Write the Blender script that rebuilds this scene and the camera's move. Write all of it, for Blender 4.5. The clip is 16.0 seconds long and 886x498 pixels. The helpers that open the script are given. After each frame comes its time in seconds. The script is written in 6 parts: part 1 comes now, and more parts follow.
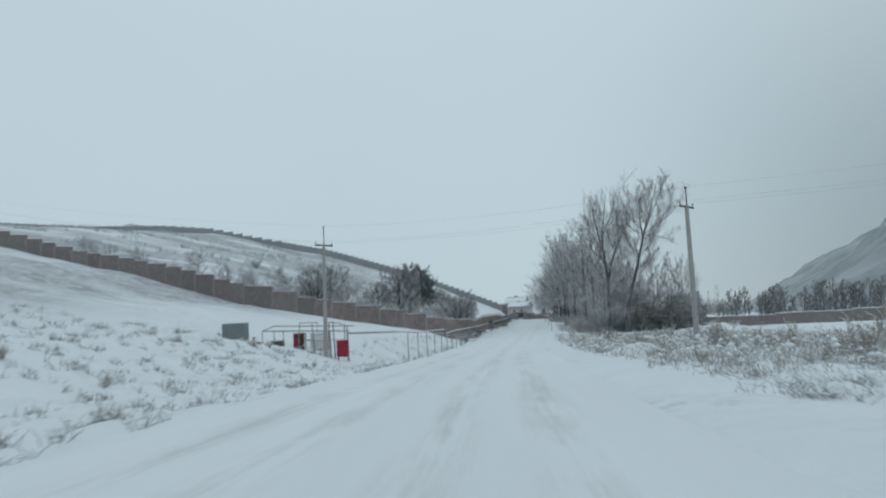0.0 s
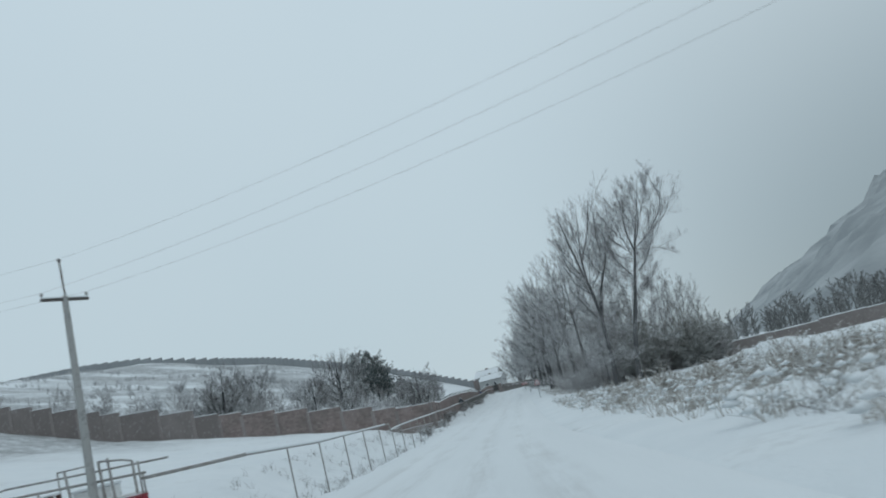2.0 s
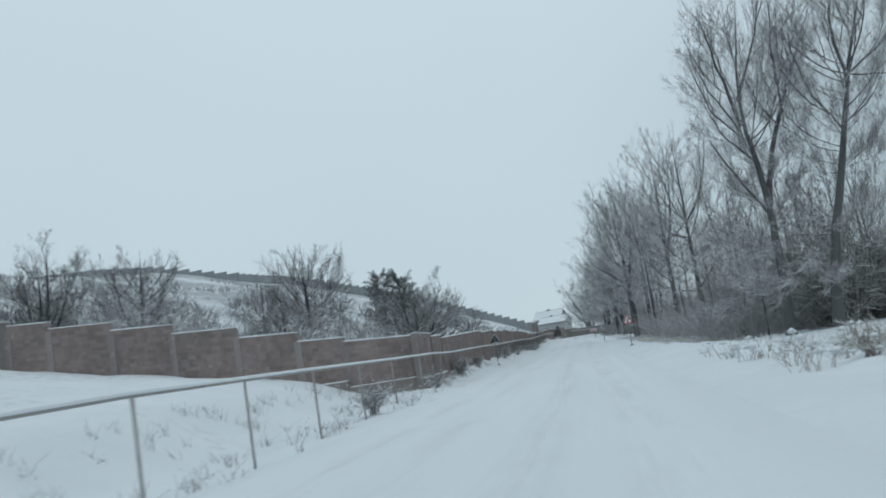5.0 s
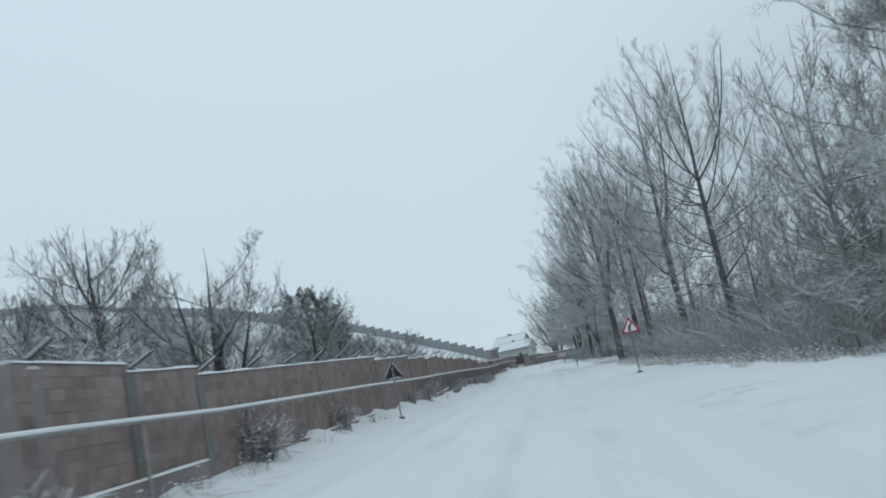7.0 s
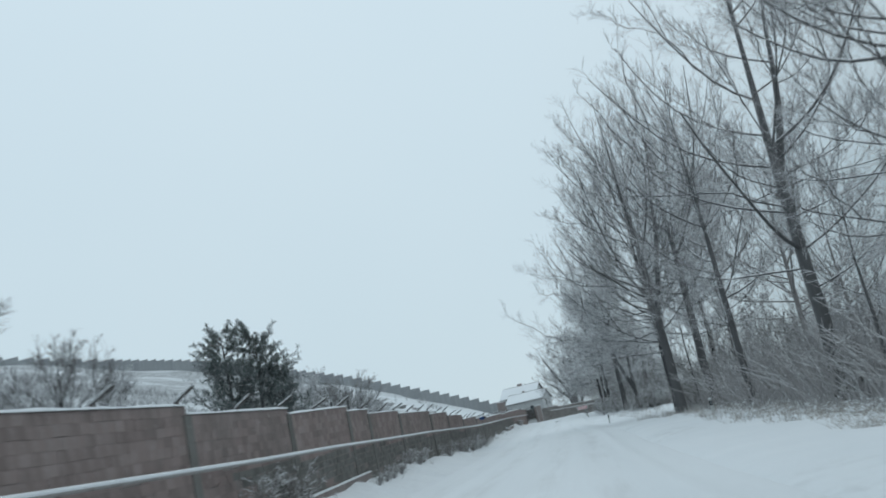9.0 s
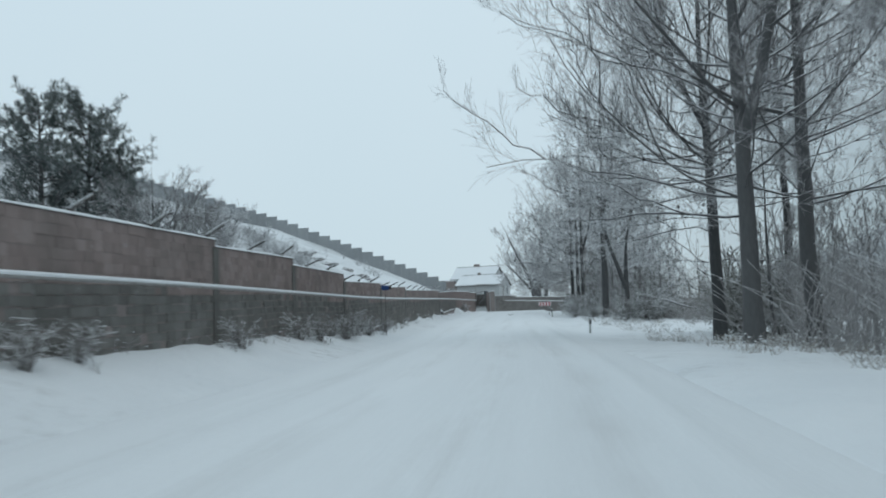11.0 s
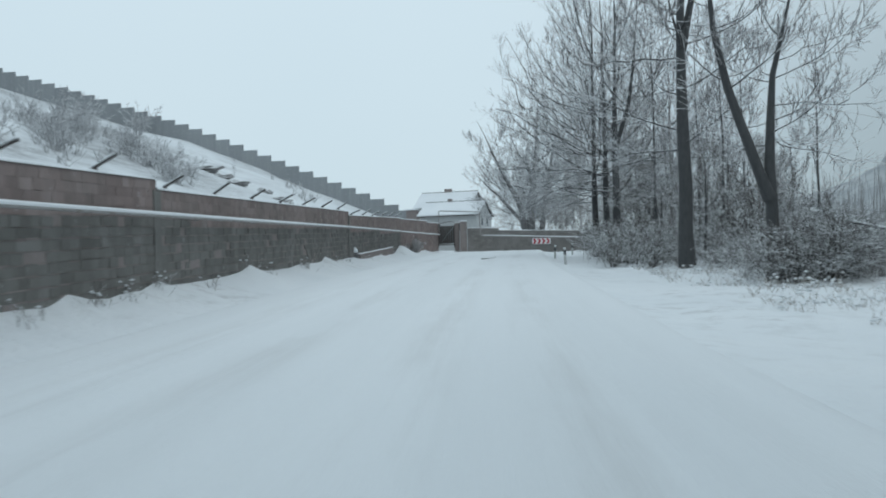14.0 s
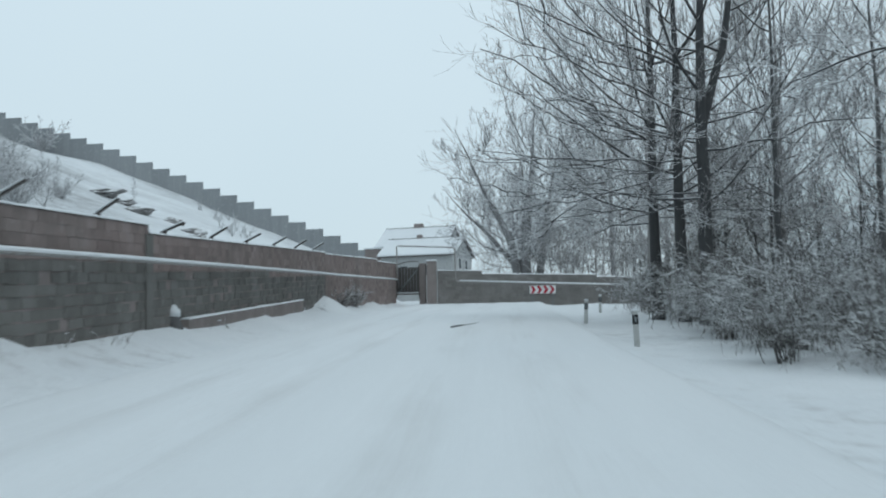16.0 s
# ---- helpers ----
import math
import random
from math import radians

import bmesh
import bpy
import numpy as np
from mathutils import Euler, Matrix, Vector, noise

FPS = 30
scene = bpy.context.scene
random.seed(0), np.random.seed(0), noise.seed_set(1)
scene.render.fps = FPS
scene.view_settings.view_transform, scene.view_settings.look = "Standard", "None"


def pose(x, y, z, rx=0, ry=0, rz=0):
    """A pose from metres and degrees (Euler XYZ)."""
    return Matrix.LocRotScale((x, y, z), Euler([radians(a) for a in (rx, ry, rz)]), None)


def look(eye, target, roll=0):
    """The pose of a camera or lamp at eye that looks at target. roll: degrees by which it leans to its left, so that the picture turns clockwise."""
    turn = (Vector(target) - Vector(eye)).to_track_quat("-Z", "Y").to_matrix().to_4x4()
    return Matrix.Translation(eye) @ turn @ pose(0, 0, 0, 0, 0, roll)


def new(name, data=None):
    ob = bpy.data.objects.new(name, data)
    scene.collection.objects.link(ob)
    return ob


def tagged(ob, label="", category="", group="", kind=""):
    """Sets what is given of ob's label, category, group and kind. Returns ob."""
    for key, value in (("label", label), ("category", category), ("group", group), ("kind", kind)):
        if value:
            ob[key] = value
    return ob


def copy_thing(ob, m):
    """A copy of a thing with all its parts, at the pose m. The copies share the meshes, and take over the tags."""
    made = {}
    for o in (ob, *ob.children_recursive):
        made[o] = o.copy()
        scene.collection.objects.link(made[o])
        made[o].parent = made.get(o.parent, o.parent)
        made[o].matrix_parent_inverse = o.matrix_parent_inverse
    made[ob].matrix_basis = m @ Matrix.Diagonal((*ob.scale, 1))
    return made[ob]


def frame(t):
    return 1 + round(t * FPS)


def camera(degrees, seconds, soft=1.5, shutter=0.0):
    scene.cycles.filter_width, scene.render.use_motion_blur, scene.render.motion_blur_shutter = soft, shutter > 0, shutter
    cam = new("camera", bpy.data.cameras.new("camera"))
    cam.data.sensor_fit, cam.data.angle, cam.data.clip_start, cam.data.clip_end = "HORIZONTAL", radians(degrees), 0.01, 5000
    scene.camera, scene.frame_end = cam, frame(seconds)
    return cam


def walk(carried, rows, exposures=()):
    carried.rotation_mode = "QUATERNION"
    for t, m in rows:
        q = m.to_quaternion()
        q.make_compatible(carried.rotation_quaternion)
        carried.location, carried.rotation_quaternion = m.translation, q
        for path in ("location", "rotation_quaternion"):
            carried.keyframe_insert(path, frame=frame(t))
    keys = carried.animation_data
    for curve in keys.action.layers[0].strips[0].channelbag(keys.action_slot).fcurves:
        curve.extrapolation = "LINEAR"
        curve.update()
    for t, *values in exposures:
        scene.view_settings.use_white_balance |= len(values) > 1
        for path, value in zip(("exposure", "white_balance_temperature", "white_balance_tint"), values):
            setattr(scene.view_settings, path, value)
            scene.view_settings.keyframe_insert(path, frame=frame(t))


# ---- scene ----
cam = camera(50.4, 16.0, soft=1.9, shutter=0.3)
METRES, EYE, TILT, LEAN, TURN = 280.0, 1.4, 0.0, 0.0, 8.5
ROWS = [
    (0.0, 0.0, 0.0, 0.0, 0.25, 5.0, 2.86),
    (0.5, 0.0018, 0.0362, -0.0001, -1.09, 8.1, 4.36),
    (1.0, 0.0037, 0.0704, -0.0003, -1.68, 8.98, 6.51),
    (1.5, 0.0061, 0.1047, -0.0005, -1.85, 9.5, 10.37),
    (2.0, 0.0085, 0.1389, -0.0008, -1.15, 10.09, 13.8),
    (2.5, 0.011, 0.1721, -0.001, -0.66, 10.59, 15.03),
    (3.0, 0.0137, 0.2062, -0.0013, -1.02, 10.47, 14.69),
    (3.5, 0.0159, 0.238, -0.0014, 0.13, 9.37, 7.36),
    (4.0, 0.0189, 0.2755, -0.0019, 3.27, 6.56, 7.02),
    (6.5, 0.0348, 0.437, -0.0013, 0.37, 8.75, 11.81),
    (7.0, 0.0384, 0.4712, -0.0009, 0.58, 8.97, 11.36),
    (7.5, 0.0419, 0.5044, -0.0004, 0.82, 10.2, 10.04),
    (8.0, 0.0454, 0.5395, 0.0002, 1.41, 11.29, 11.6),
    (8.5, 0.0489, 0.5729, 0.0008, 1.88, 11.86, 12.94),
    (9.0, 0.0525, 0.6072, 0.0012, 1.6, 12.51, 12.2),
    (9.5, 0.0559, 0.6403, 0.0015, 1.69, 13.29, 10.79),
    (10.0, 0.059, 0.6715, 0.0018, 1.56, 9.35, 6.12),
    (12.5, 0.0761, 0.8183, 0.0042, -2.47, 2.96, 0.26),
    (13.0, 0.0785, 0.8445, 0.0047, -2.24, 1.94, 1.02),
    (13.5, 0.0809, 0.8714, 0.0051, -1.58, 1.2, 1.64),
    (14.0, 0.0831, 0.8968, 0.0055, -2.12, 0.98, 1.45),
    (14.5, 0.0852, 0.9214, 0.0061, -2.65, 0.93, 1.25),
    (15.0, 0.0875, 0.9479, 0.0068, -2.81, 1.06, 1.57),
    (15.5, 0.0897, 0.9726, 0.0076, -2.67, 1.49, 1.8),
    (16.0, 0.092, 0.9955, 0.0084, -3.32, 3.74, 1.18),
]
walk(cam, [(t, pose(0, 0, EYE, TILT, LEAN, TURN) @ pose(METRES * x, METRES * y, METRES * z, 90 + pitch, roll, yaw)) for t, x, y, z, yaw, pitch, roll in ROWS],
     exposures=[(0.0, -0.26), (4.0, -0.22), (6.5, -0.08), (9.0, -0.04), (12.5, 0.0), (16.0, 0.04)])

# ---------------------------------------------------------------- world and light
world = bpy.data.worlds.new("overcast_sky")
scene.world = world
world.use_nodes = True
wn, wl = world.node_tree.nodes, world.node_tree.links
wn.clear()
w_out = wn.new("ShaderNodeOutputWorld")
w_bg = wn.new("ShaderNodeBackground")
w_sky = wn.new("ShaderNodeTexSky")
w_sky.sky_type = "NISHITA"
w_sky.sun_disc = False
w_sky.sun_elevation = radians(28)
w_sky.sun_rotation = radians(20)
w_dim = wn.new("ShaderNodeMix")
w_dim.data_type = "RGBA"
w_dim.blend_type = "MULTIPLY"
w_dim.inputs[0].default_value = 1.0
w_dim.inputs[7].default_value = (0.08, 0.08, 0.08, 1)
w_tc = wn.new("ShaderNodeTexCoord")
w_sep = wn.new("ShaderNodeSeparateXYZ")
w_ramp = wn.new("ShaderNodeValToRGB")
w_ramp.color_ramp.elements[0].position = 0.0
w_ramp.color_ramp.elements[0].color = (0.575, 0.712, 0.785, 1)
w_ramp.color_ramp.elements[1].position = 0.55
w_ramp.color_ramp.elements[1].color = (0.655, 0.800, 0.890, 1)
w_noise = wn.new("ShaderNodeTexNoise")
w_noise.inputs["Scale"].default_value = 2.2
w_noise.inputs["Detail"].default_value = 3.0
w_cl = wn.new("ShaderNodeMix")
w_cl.data_type = "RGBA"
w_cl.blend_type = "SOFT_LIGHT"
w_cl.inputs[0].default_value = 0.12
w_mix = wn.new("ShaderNodeMix")
w_mix.data_type = "RGBA"
w_mix.inputs[0].default_value = 0.97
wl.new(w_tc.outputs["Generated"], w_sep.inputs[0])
wl.new(w_tc.outputs["Generated"], w_noise.inputs["Vector"])
wl.new(w_sep.outputs["Z"], w_ramp.inputs[0])
wl.new(w_ramp.outputs["Color"], w_cl.inputs[6])
wl.new(w_noise.outputs["Fac"], w_cl.inputs[7])
wl.new(w_sky.outputs["Color"], w_dim.inputs[6])
wl.new(w_dim.outputs[2], w_mix.inputs[6])
# the cloud is thicker and darker over the mountain side
w_side = wn.new("ShaderNodeMapRange")
w_side.interpolation_type = "SMOOTHSTEP"
w_side.inputs["From Min"].default_value = -0.06
w_side.inputs["From Max"].default_value = 0.42
w_low = wn.new("ShaderNodeMapRange")
w_low.interpolation_type = "SMOOTHSTEP"
w_low.inputs["From Min"].default_value = 0.55
w_low.inputs["From Max"].default_value = 0.0
w_fac = wn.new("ShaderNodeMath")
w_fac.operation = "MULTIPLY"
w_dark = wn.new("ShaderNodeMix")
w_dark.data_type = "RGBA"
w_dark.blend_type = "MULTIPLY"
w_dark.inputs[7].default_value = (0.44, 0.485, 0.508, 1)
wl.new(w_sep.outputs["X"], w_side.inputs["Value"])
wl.new(w_sep.outputs["Z"], w_low.inputs["Value"])
wl.new(w_side.outputs[0], w_fac.inputs[0])
wl.new(w_low.outputs[0], w_fac.inputs[1])
wl.new(w_fac.outputs[0], w_dark.inputs[0])
wl.new(w_cl.outputs[2], w_dark.inputs[6])
wl.new(w_dark.outputs[2], w_mix.inputs[7])
wl.new(w_mix.outputs[2], w_bg.inputs["Color"])
wl.new(w_bg.outputs[0], w_out.inputs[0])
w_bg.inputs["Strength"].default_value = 1.0

sun_data = bpy.data.lights.new("sun", "SUN")
sun_data.energy = 0.3
sun_data.angle = radians(35)
sun_data.color = (1.0, 0.97, 0.93)
sun = new("sun", sun_data)
sun.matrix_world = look((60, 100, 120), (-20, 160, 0))


# ---------------------------------------------------------------- materials
class Nodes:
    """A node material with a principled shader and small wiring helpers."""

    def __init__(self, name, rough=0.8, metal=0.0, spec=0.3):
        self.mat = bpy.data.materials.new(name)
        self.mat.use_nodes = True
        self.t = self.mat.node_tree
        self.n, self.l = self.t.nodes, self.t.links
        self.b = self.n["Principled BSDF"]
        self.b.inputs["Roughness"].default_value = rough
        self.b.inputs["Metallic"].default_value = metal
        self.b.inputs["Specular IOR Level"].default_value = spec

    def coords(self, kind="Object", scale=(1, 1, 1)):
        tc = self.n.new("ShaderNodeTexCoord")
        mp = self.n.new("ShaderNodeMapping")
        mp.inputs["Scale"].default_value = scale
        self.l.new(tc.outputs[kind], mp.inputs["Vector"])
        return mp.outputs[0]

    def noise(self, vec, scale, detail=4.0, rough=0.55):
        nz = self.n.new("ShaderNodeTexNoise")
        nz.inputs["Scale"].default_value = scale
        nz.inputs["Detail"].default_value = detail
        nz.inputs["Roughness"].default_value = rough
        self.l.new(vec, nz.inputs["Vector"])
        return nz.outputs["Fac"]

    def ramp(self, fac, lo, hi):
        mr = self.n.new("ShaderNodeMapRange")
        mr.clamp = True
        mr.inputs["From Min"].default_value = lo
        mr.inputs["From Max"].default_value = hi
        self.l.new(fac, mr.inputs["Value"])
        return mr.outputs[0]

    def mix(self, fac, a, b, mode="MIX"):
        mx = self.n.new("ShaderNodeMix")
        mx.data_type = "RGBA"
        mx.blend_type = mode
        for sock, v in ((mx.inputs[0], fac), (mx.inputs[6], a), (mx.inputs[7], b)):
            if isinstance(v, bpy.types.NodeSocket):
                self.l.new(v, sock)
            elif isinstance(v, tuple):
                sock.default_value = (*v[:3], 1)
            else:
                sock.default_value = v
        return mx.outputs[2]

    def math(self, op, a, b=0.0):
        m = self.n.new("ShaderNodeMath")
        m.operation = op
        for sock, v in ((m.inputs[0], a), (m.inputs[1], b)):
            if isinstance(v, bpy.types.NodeSocket):
                self.l.new(v, sock)
            else:
                sock.default_value = v
        return m.outputs[0]

    def normal_up(self):
        g = self.n.new("ShaderNodeNewGeometry")
        s = self.n.new("ShaderNodeSeparateXYZ")
        self.l.new(g.outputs["Normal"], s.inputs[0])
        return s.outputs["Z"]

    def island(self):
        return self.n.new("ShaderNodeNewGeometry").outputs["Random Per Island"]

    def object_random(self):
        return self.n.new("ShaderNodeObjectInfo").outputs["Random"]

    def bump(self, height, strength=0.3, dist=0.02):
        bp = self.n.new("ShaderNodeBump")
        bp.inputs["Strength"].default_value = strength
        bp.inputs["Distance"].default_value = dist
        self.l.new(height, bp.inputs["Height"])
        self.l.new(bp.outputs[0], self.b.inputs["Normal"])

    def colour(self, c):
        if isinstance(c, tuple):
            self.b.inputs["Base Color"].default_value = (*c, 1)
        else:
            self.l.new(c, self.b.inputs["Base Color"])
        return self.mat


SNOW = (0.76, 0.785, 0.80)


def snow_material(name):
    m = Nodes(name, rough=0.65, spec=0.2)
    v = m.coords()
    big, fine = m.noise(v, 0.35, 5), m.noise(v, 14, 4)
    c = m.mix(m.ramp(big, 0.3, 0.7), (0.71, 0.74, 0.76), SNOW)
    m.bump(m.math("ADD", fine, m.math("MULTIPLY", m.noise(v, 2.3, 5), 2.0)), 0.35, 0.06)
    return m.colour(c)


def field_material():
    """Snow with thin dead grass showing through in patches."""
    m = Nodes("snow_field", rough=0.7, spec=0.2)
    v = m.coords()
    patch = m.noise(v, 0.09, 5, 0.62)
    speck = m.noise(v, 1.6, 6, 0.7)
    f = m.math("MULTIPLY", m.ramp(patch, 0.50, 0.68), m.ramp(speck, 0.50, 0.66))
    c = m.mix(m.ramp(m.noise(v, 0.3, 4), 0.3, 0.7), (0.71, 0.74, 0.76), SNOW)
    u = m.n.new("ShaderNodeSeparateXYZ")
    m.l.new(v, u.inputs[0])
    slope = m.ramp(m.math("MULTIPLY", u.outputs[0], -1.0), 38, 58)
    scrub = m.math("MULTIPLY", slope, m.math("MULTIPLY", m.ramp(m.noise(m.coords("Object", (0.6, 1, 1)), 0.045, 6, 0.62), 0.38, 0.56), m.ramp(m.noise(v, 0.6, 7, 0.75), 0.30, 0.56)))
    c = m.mix(m.math("MULTIPLY", f, 0.68), c, (0.31, 0.30, 0.29))
    c = m.mix(m.math("MULTIPLY", scrub, 0.88), c, (0.27, 0.275, 0.28))
    m.bump(m.math("ADD", m.noise(v, 9, 5), m.math("MULTIPLY", m.noise(v, 1.7, 5), 2.5)), 0.5, 0.10)
    return m.colour(c)


def road_material():
    """Packed snow, a little greyer in the wheel tracks, streaked along the road."""
    m = Nodes("packed_road_snow", rough=0.6, spec=0.25)
    v = m.coords("UV")
    streak = m.noise(m.coords("UV", (2.6, 0.10, 1)), 1.0, 6, 0.65)
    broad = m.noise(m.coords("UV", (0.55, 0.03, 1)), 1.0, 4)
    patch = m.noise(m.coords("UV", (0.5, 0.16, 1)), 1.0, 5, 0.6)
    sep = m.n.new("ShaderNodeSeparateXYZ")
    m.l.new(v, sep.inputs[0])
    worn = None
    for cx in (-2.6, -1.1, 0.9, 2.5):
        d = m.math("ABSOLUTE", m.math("SUBTRACT", sep.outputs[0], cx))
        w = m.ramp(m.math("SUBTRACT", 0.62, d), 0.0, 0.5)
        worn = w if worn is None else m.math("MAXIMUM", worn, w)
    f = m.math("MULTIPLY", worn, m.ramp(m.math("ADD", m.math("MULTIPLY", streak, 0.6), m.math("MULTIPLY", patch, 0.5)), 0.5, 0.75))
    c = m.mix(m.ramp(broad, 0.3, 0.7), (0.69, 0.715, 0.73), (0.735, 0.76, 0.775))
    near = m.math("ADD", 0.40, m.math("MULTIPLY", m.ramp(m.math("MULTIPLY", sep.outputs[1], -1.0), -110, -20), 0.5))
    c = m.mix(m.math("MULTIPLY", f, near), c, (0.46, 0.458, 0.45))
    m.bump(m.math("ADD", m.math("MULTIPLY", streak, 1.5), m.noise(v, 6, 4)), 0.4, 0.05)
    return m.colour(c)


def bark_material(name, bark_a, bark_b, snow_lo, snow_hi, cover=0.9):
    m = Nodes(name, rough=0.85, spec=0.2)
    v = m.coords("Object", (1, 1, 0.35))
    n1, n2 = m.noise(v, 9, 5, 0.65), m.noise(m.coords(), 2.2, 4)
    c = m.mix(n1, bark_a, bark_b)
    up = m.math("ADD", m.normal_up(), m.math("MULTIPLY", m.math("SUBTRACT", n2, 0.5), 0.9))
    f = m.math("MULTIPLY", m.ramp(up, snow_lo, snow_hi), cover)
    c = m.mix(f, c, SNOW)
    m.bump(n1, 0.5, 0.03)
    return m.colour(c)


def masonry_material(name, dark, mid, light, by_object=False, joints=False):
    """Rough tuff blocks, each with its own shade."""
    m = Nodes(name, rough=0.92, spec=0.15)
    v = m.coords()
    rnd = m.object_random() if by_object else m.island()
    c = m.mix(rnd, tuple(0.86 * a for a in dark), tuple(1.02 * a for a in mid))
    c = m.mix(m.math("MULTIPLY", m.ramp(m.math("FRACT", m.math("MULTIPLY", rnd, 7.31)), 0.72, 0.96), 0.55), c, light)
    stain = m.noise(v, 0.32, 6, 0.65)
    c = m.mix(m.math("MULTIPLY", m.ramp(stain, 0.42, 0.66), 0.5), c, tuple(0.62 * a for a in (dark[1] * 1.12, dark[1] * 1.08, dark[1])))
    c = m.mix(m.math("MULTIPLY", m.ramp(m.noise(m.coords("Object", (1, 1, 0.6)), 0.9, 6, 0.75), 0.46, 0.72), 0.6), c, light)
    grain = m.noise(v, 22, 5, 0.7)
    c = m.mix(0.25, c, m.mix(grain, dark, light))
    frost = m.ramp(m.noise(v, 3.1, 6, 0.7), 0.62, 0.74)
    c = m.mix(m.math("MULTIPLY", frost, 0.28), c, SNOW)
    m.bump(grain, 0.6, 0.015)
    return m.colour(c)


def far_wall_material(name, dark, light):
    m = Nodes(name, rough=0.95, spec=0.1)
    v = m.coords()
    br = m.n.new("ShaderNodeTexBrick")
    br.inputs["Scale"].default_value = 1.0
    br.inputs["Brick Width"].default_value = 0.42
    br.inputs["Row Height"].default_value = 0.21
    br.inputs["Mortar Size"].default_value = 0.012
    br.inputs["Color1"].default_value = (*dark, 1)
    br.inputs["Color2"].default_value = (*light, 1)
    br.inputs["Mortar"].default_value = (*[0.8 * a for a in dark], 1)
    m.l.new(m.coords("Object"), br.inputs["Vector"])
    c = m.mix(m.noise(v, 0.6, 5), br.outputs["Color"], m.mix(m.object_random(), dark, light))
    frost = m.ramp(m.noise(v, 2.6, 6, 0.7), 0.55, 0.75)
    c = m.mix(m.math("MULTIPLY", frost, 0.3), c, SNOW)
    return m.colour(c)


def paint_material(name, base, wear, rough=0.5, metal=0.0, snow=0.0):
    m = Nodes(name, rough=rough, metal=metal)
    v = m.coords()
    n1 = m.noise(v, 5, 6, 0.65)
    c = m.mix(m.math("MULTIPLY", m.ramp(n1, 0.52, 0.68), 0.8), base, wear)
    if snow:
        up = m.math("ADD", m.normal_up(), m.math("MULTIPLY", m.noise(v, 12, 4), 0.4))
        c = m.mix(m.math("MULTIPLY", m.ramp(up, 0.55, 0.8), snow), c, SNOW)
    m.bump(m.noise(v, 40, 4), 0.15, 0.004)
    return m.colour(c)


def mountain_material():
    m = Nodes("mist_toned_mountain_snow", rough=0.9, spec=0.1)
    v = m.coords("Object", (1, 1, 2.2))
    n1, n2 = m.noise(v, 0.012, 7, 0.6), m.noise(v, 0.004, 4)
    # snow and rock tones kept close to the sky's grey, to stand in for mist
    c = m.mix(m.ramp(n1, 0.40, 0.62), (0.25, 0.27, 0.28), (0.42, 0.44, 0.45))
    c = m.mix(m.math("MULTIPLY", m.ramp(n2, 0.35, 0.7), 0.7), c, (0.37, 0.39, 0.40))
    return m.colour(c)


M_SNOW = snow_material("snow")
M_FIELD = field_material()
M_ROAD = road_material()
M_BARK = bark_material("frosted_bark", (0.080, 0.081, 0.083), (0.152, 0.152, 0.154), 0.35, 0.75, 0.9)
M_DARKBARK = bark_material("dark_wet_bark", (0.042, 0.044, 0.046), (0.105, 0.106, 0.107), 0.40, 0.85, 0.85)
M_TWIG = bark_material("frosted_twig", (0.225, 0.216, 0.218), (0.335, 0.324, 0.325), 0.10, 0.60, 0.80)
# even, lightened grey stands in for mist between the grove trees
M_GROVETWIG = bark_material("grey_grove_twig", (0.225, 0.219, 0.217), (0.31, 0.303, 0.30), 0.30, 0.8, 0.45)
M_NEARTWIG = bark_material("dark_frosted_twig", (0.165, 0.158, 0.16), (0.265, 0.255, 0.255), 0.06, 0.50, 0.86)
M_SNOWBUSH = bark_material("snow_laden_bush_twig", (0.075, 0.071, 0.068), (0.14, 0.134, 0.128), 0.22, 0.6, 0.94)
# base colours of the next two are paled to stand in for distance haze
M_BACKTWIG = bark_material("mist_paled_twig", (0.28, 0.275, 0.28), (0.39, 0.38, 0.385), 0.15, 0.65, 0.9)
M_FARTWIG = bark_material("haze_paled_twig", (0.25, 0.25, 0.258), (0.36, 0.36, 0.37), 0.1, 0.7, 0.8)
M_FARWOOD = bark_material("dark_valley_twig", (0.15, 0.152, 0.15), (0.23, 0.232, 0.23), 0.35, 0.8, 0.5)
# the next three also carry mist or haze in a paled base colour
M_YOUNG = bark_material("mist_paled_thicket_twig", (0.27, 0.264, 0.263), (0.37, 0.362, 0.36), 0.25, 0.75, 0.6)
M_SPREAD = bark_material("haze_greyed_bark", (0.16, 0.16, 0.162), (0.24, 0.24, 0.243), 0.35, 0.8, 0.8)
M_HILLTWIG = bark_material("haze_paled_hill_twig", (0.34, 0.342, 0.35), (0.45, 0.452, 0.46), 0.1, 0.7, 0.8)
M_SHRUB = bark_material("snowy_shrub_twig", (0.15, 0.14, 0.136), (0.24, 0.228, 0.22), 0.15, 0.6, 0.93)
M_ORCHARD = bark_material("orchard_twig", (0.112, 0.107, 0.107), (0.188, 0.181, 0.181), 0.18, 0.62, 0.86)
# thicket grey, lightened in place of mist under the poplars
M_THICK = bark_material("grey_thicket_twig", (0.24, 0.235, 0.235), (0.34, 0.33, 0.325), 0.4, 0.85, 0.7)
M_HEDGE = bark_material("olive_thicket_twig", (0.20, 0.203, 0.193), (0.29, 0.287, 0.272), 0.35, 0.8, 0.6)
M_WEED = bark_material("dry_weed", (0.26, 0.235, 0.205), (0.40, 0.37, 0.335), 0.25, 0.6, 0.9)
M_NEEDLE = bark_material("pine_needle", (0.066, 0.082, 0.080), (0.125, 0.150, 0.146), 0.38, 0.85, 0.7)
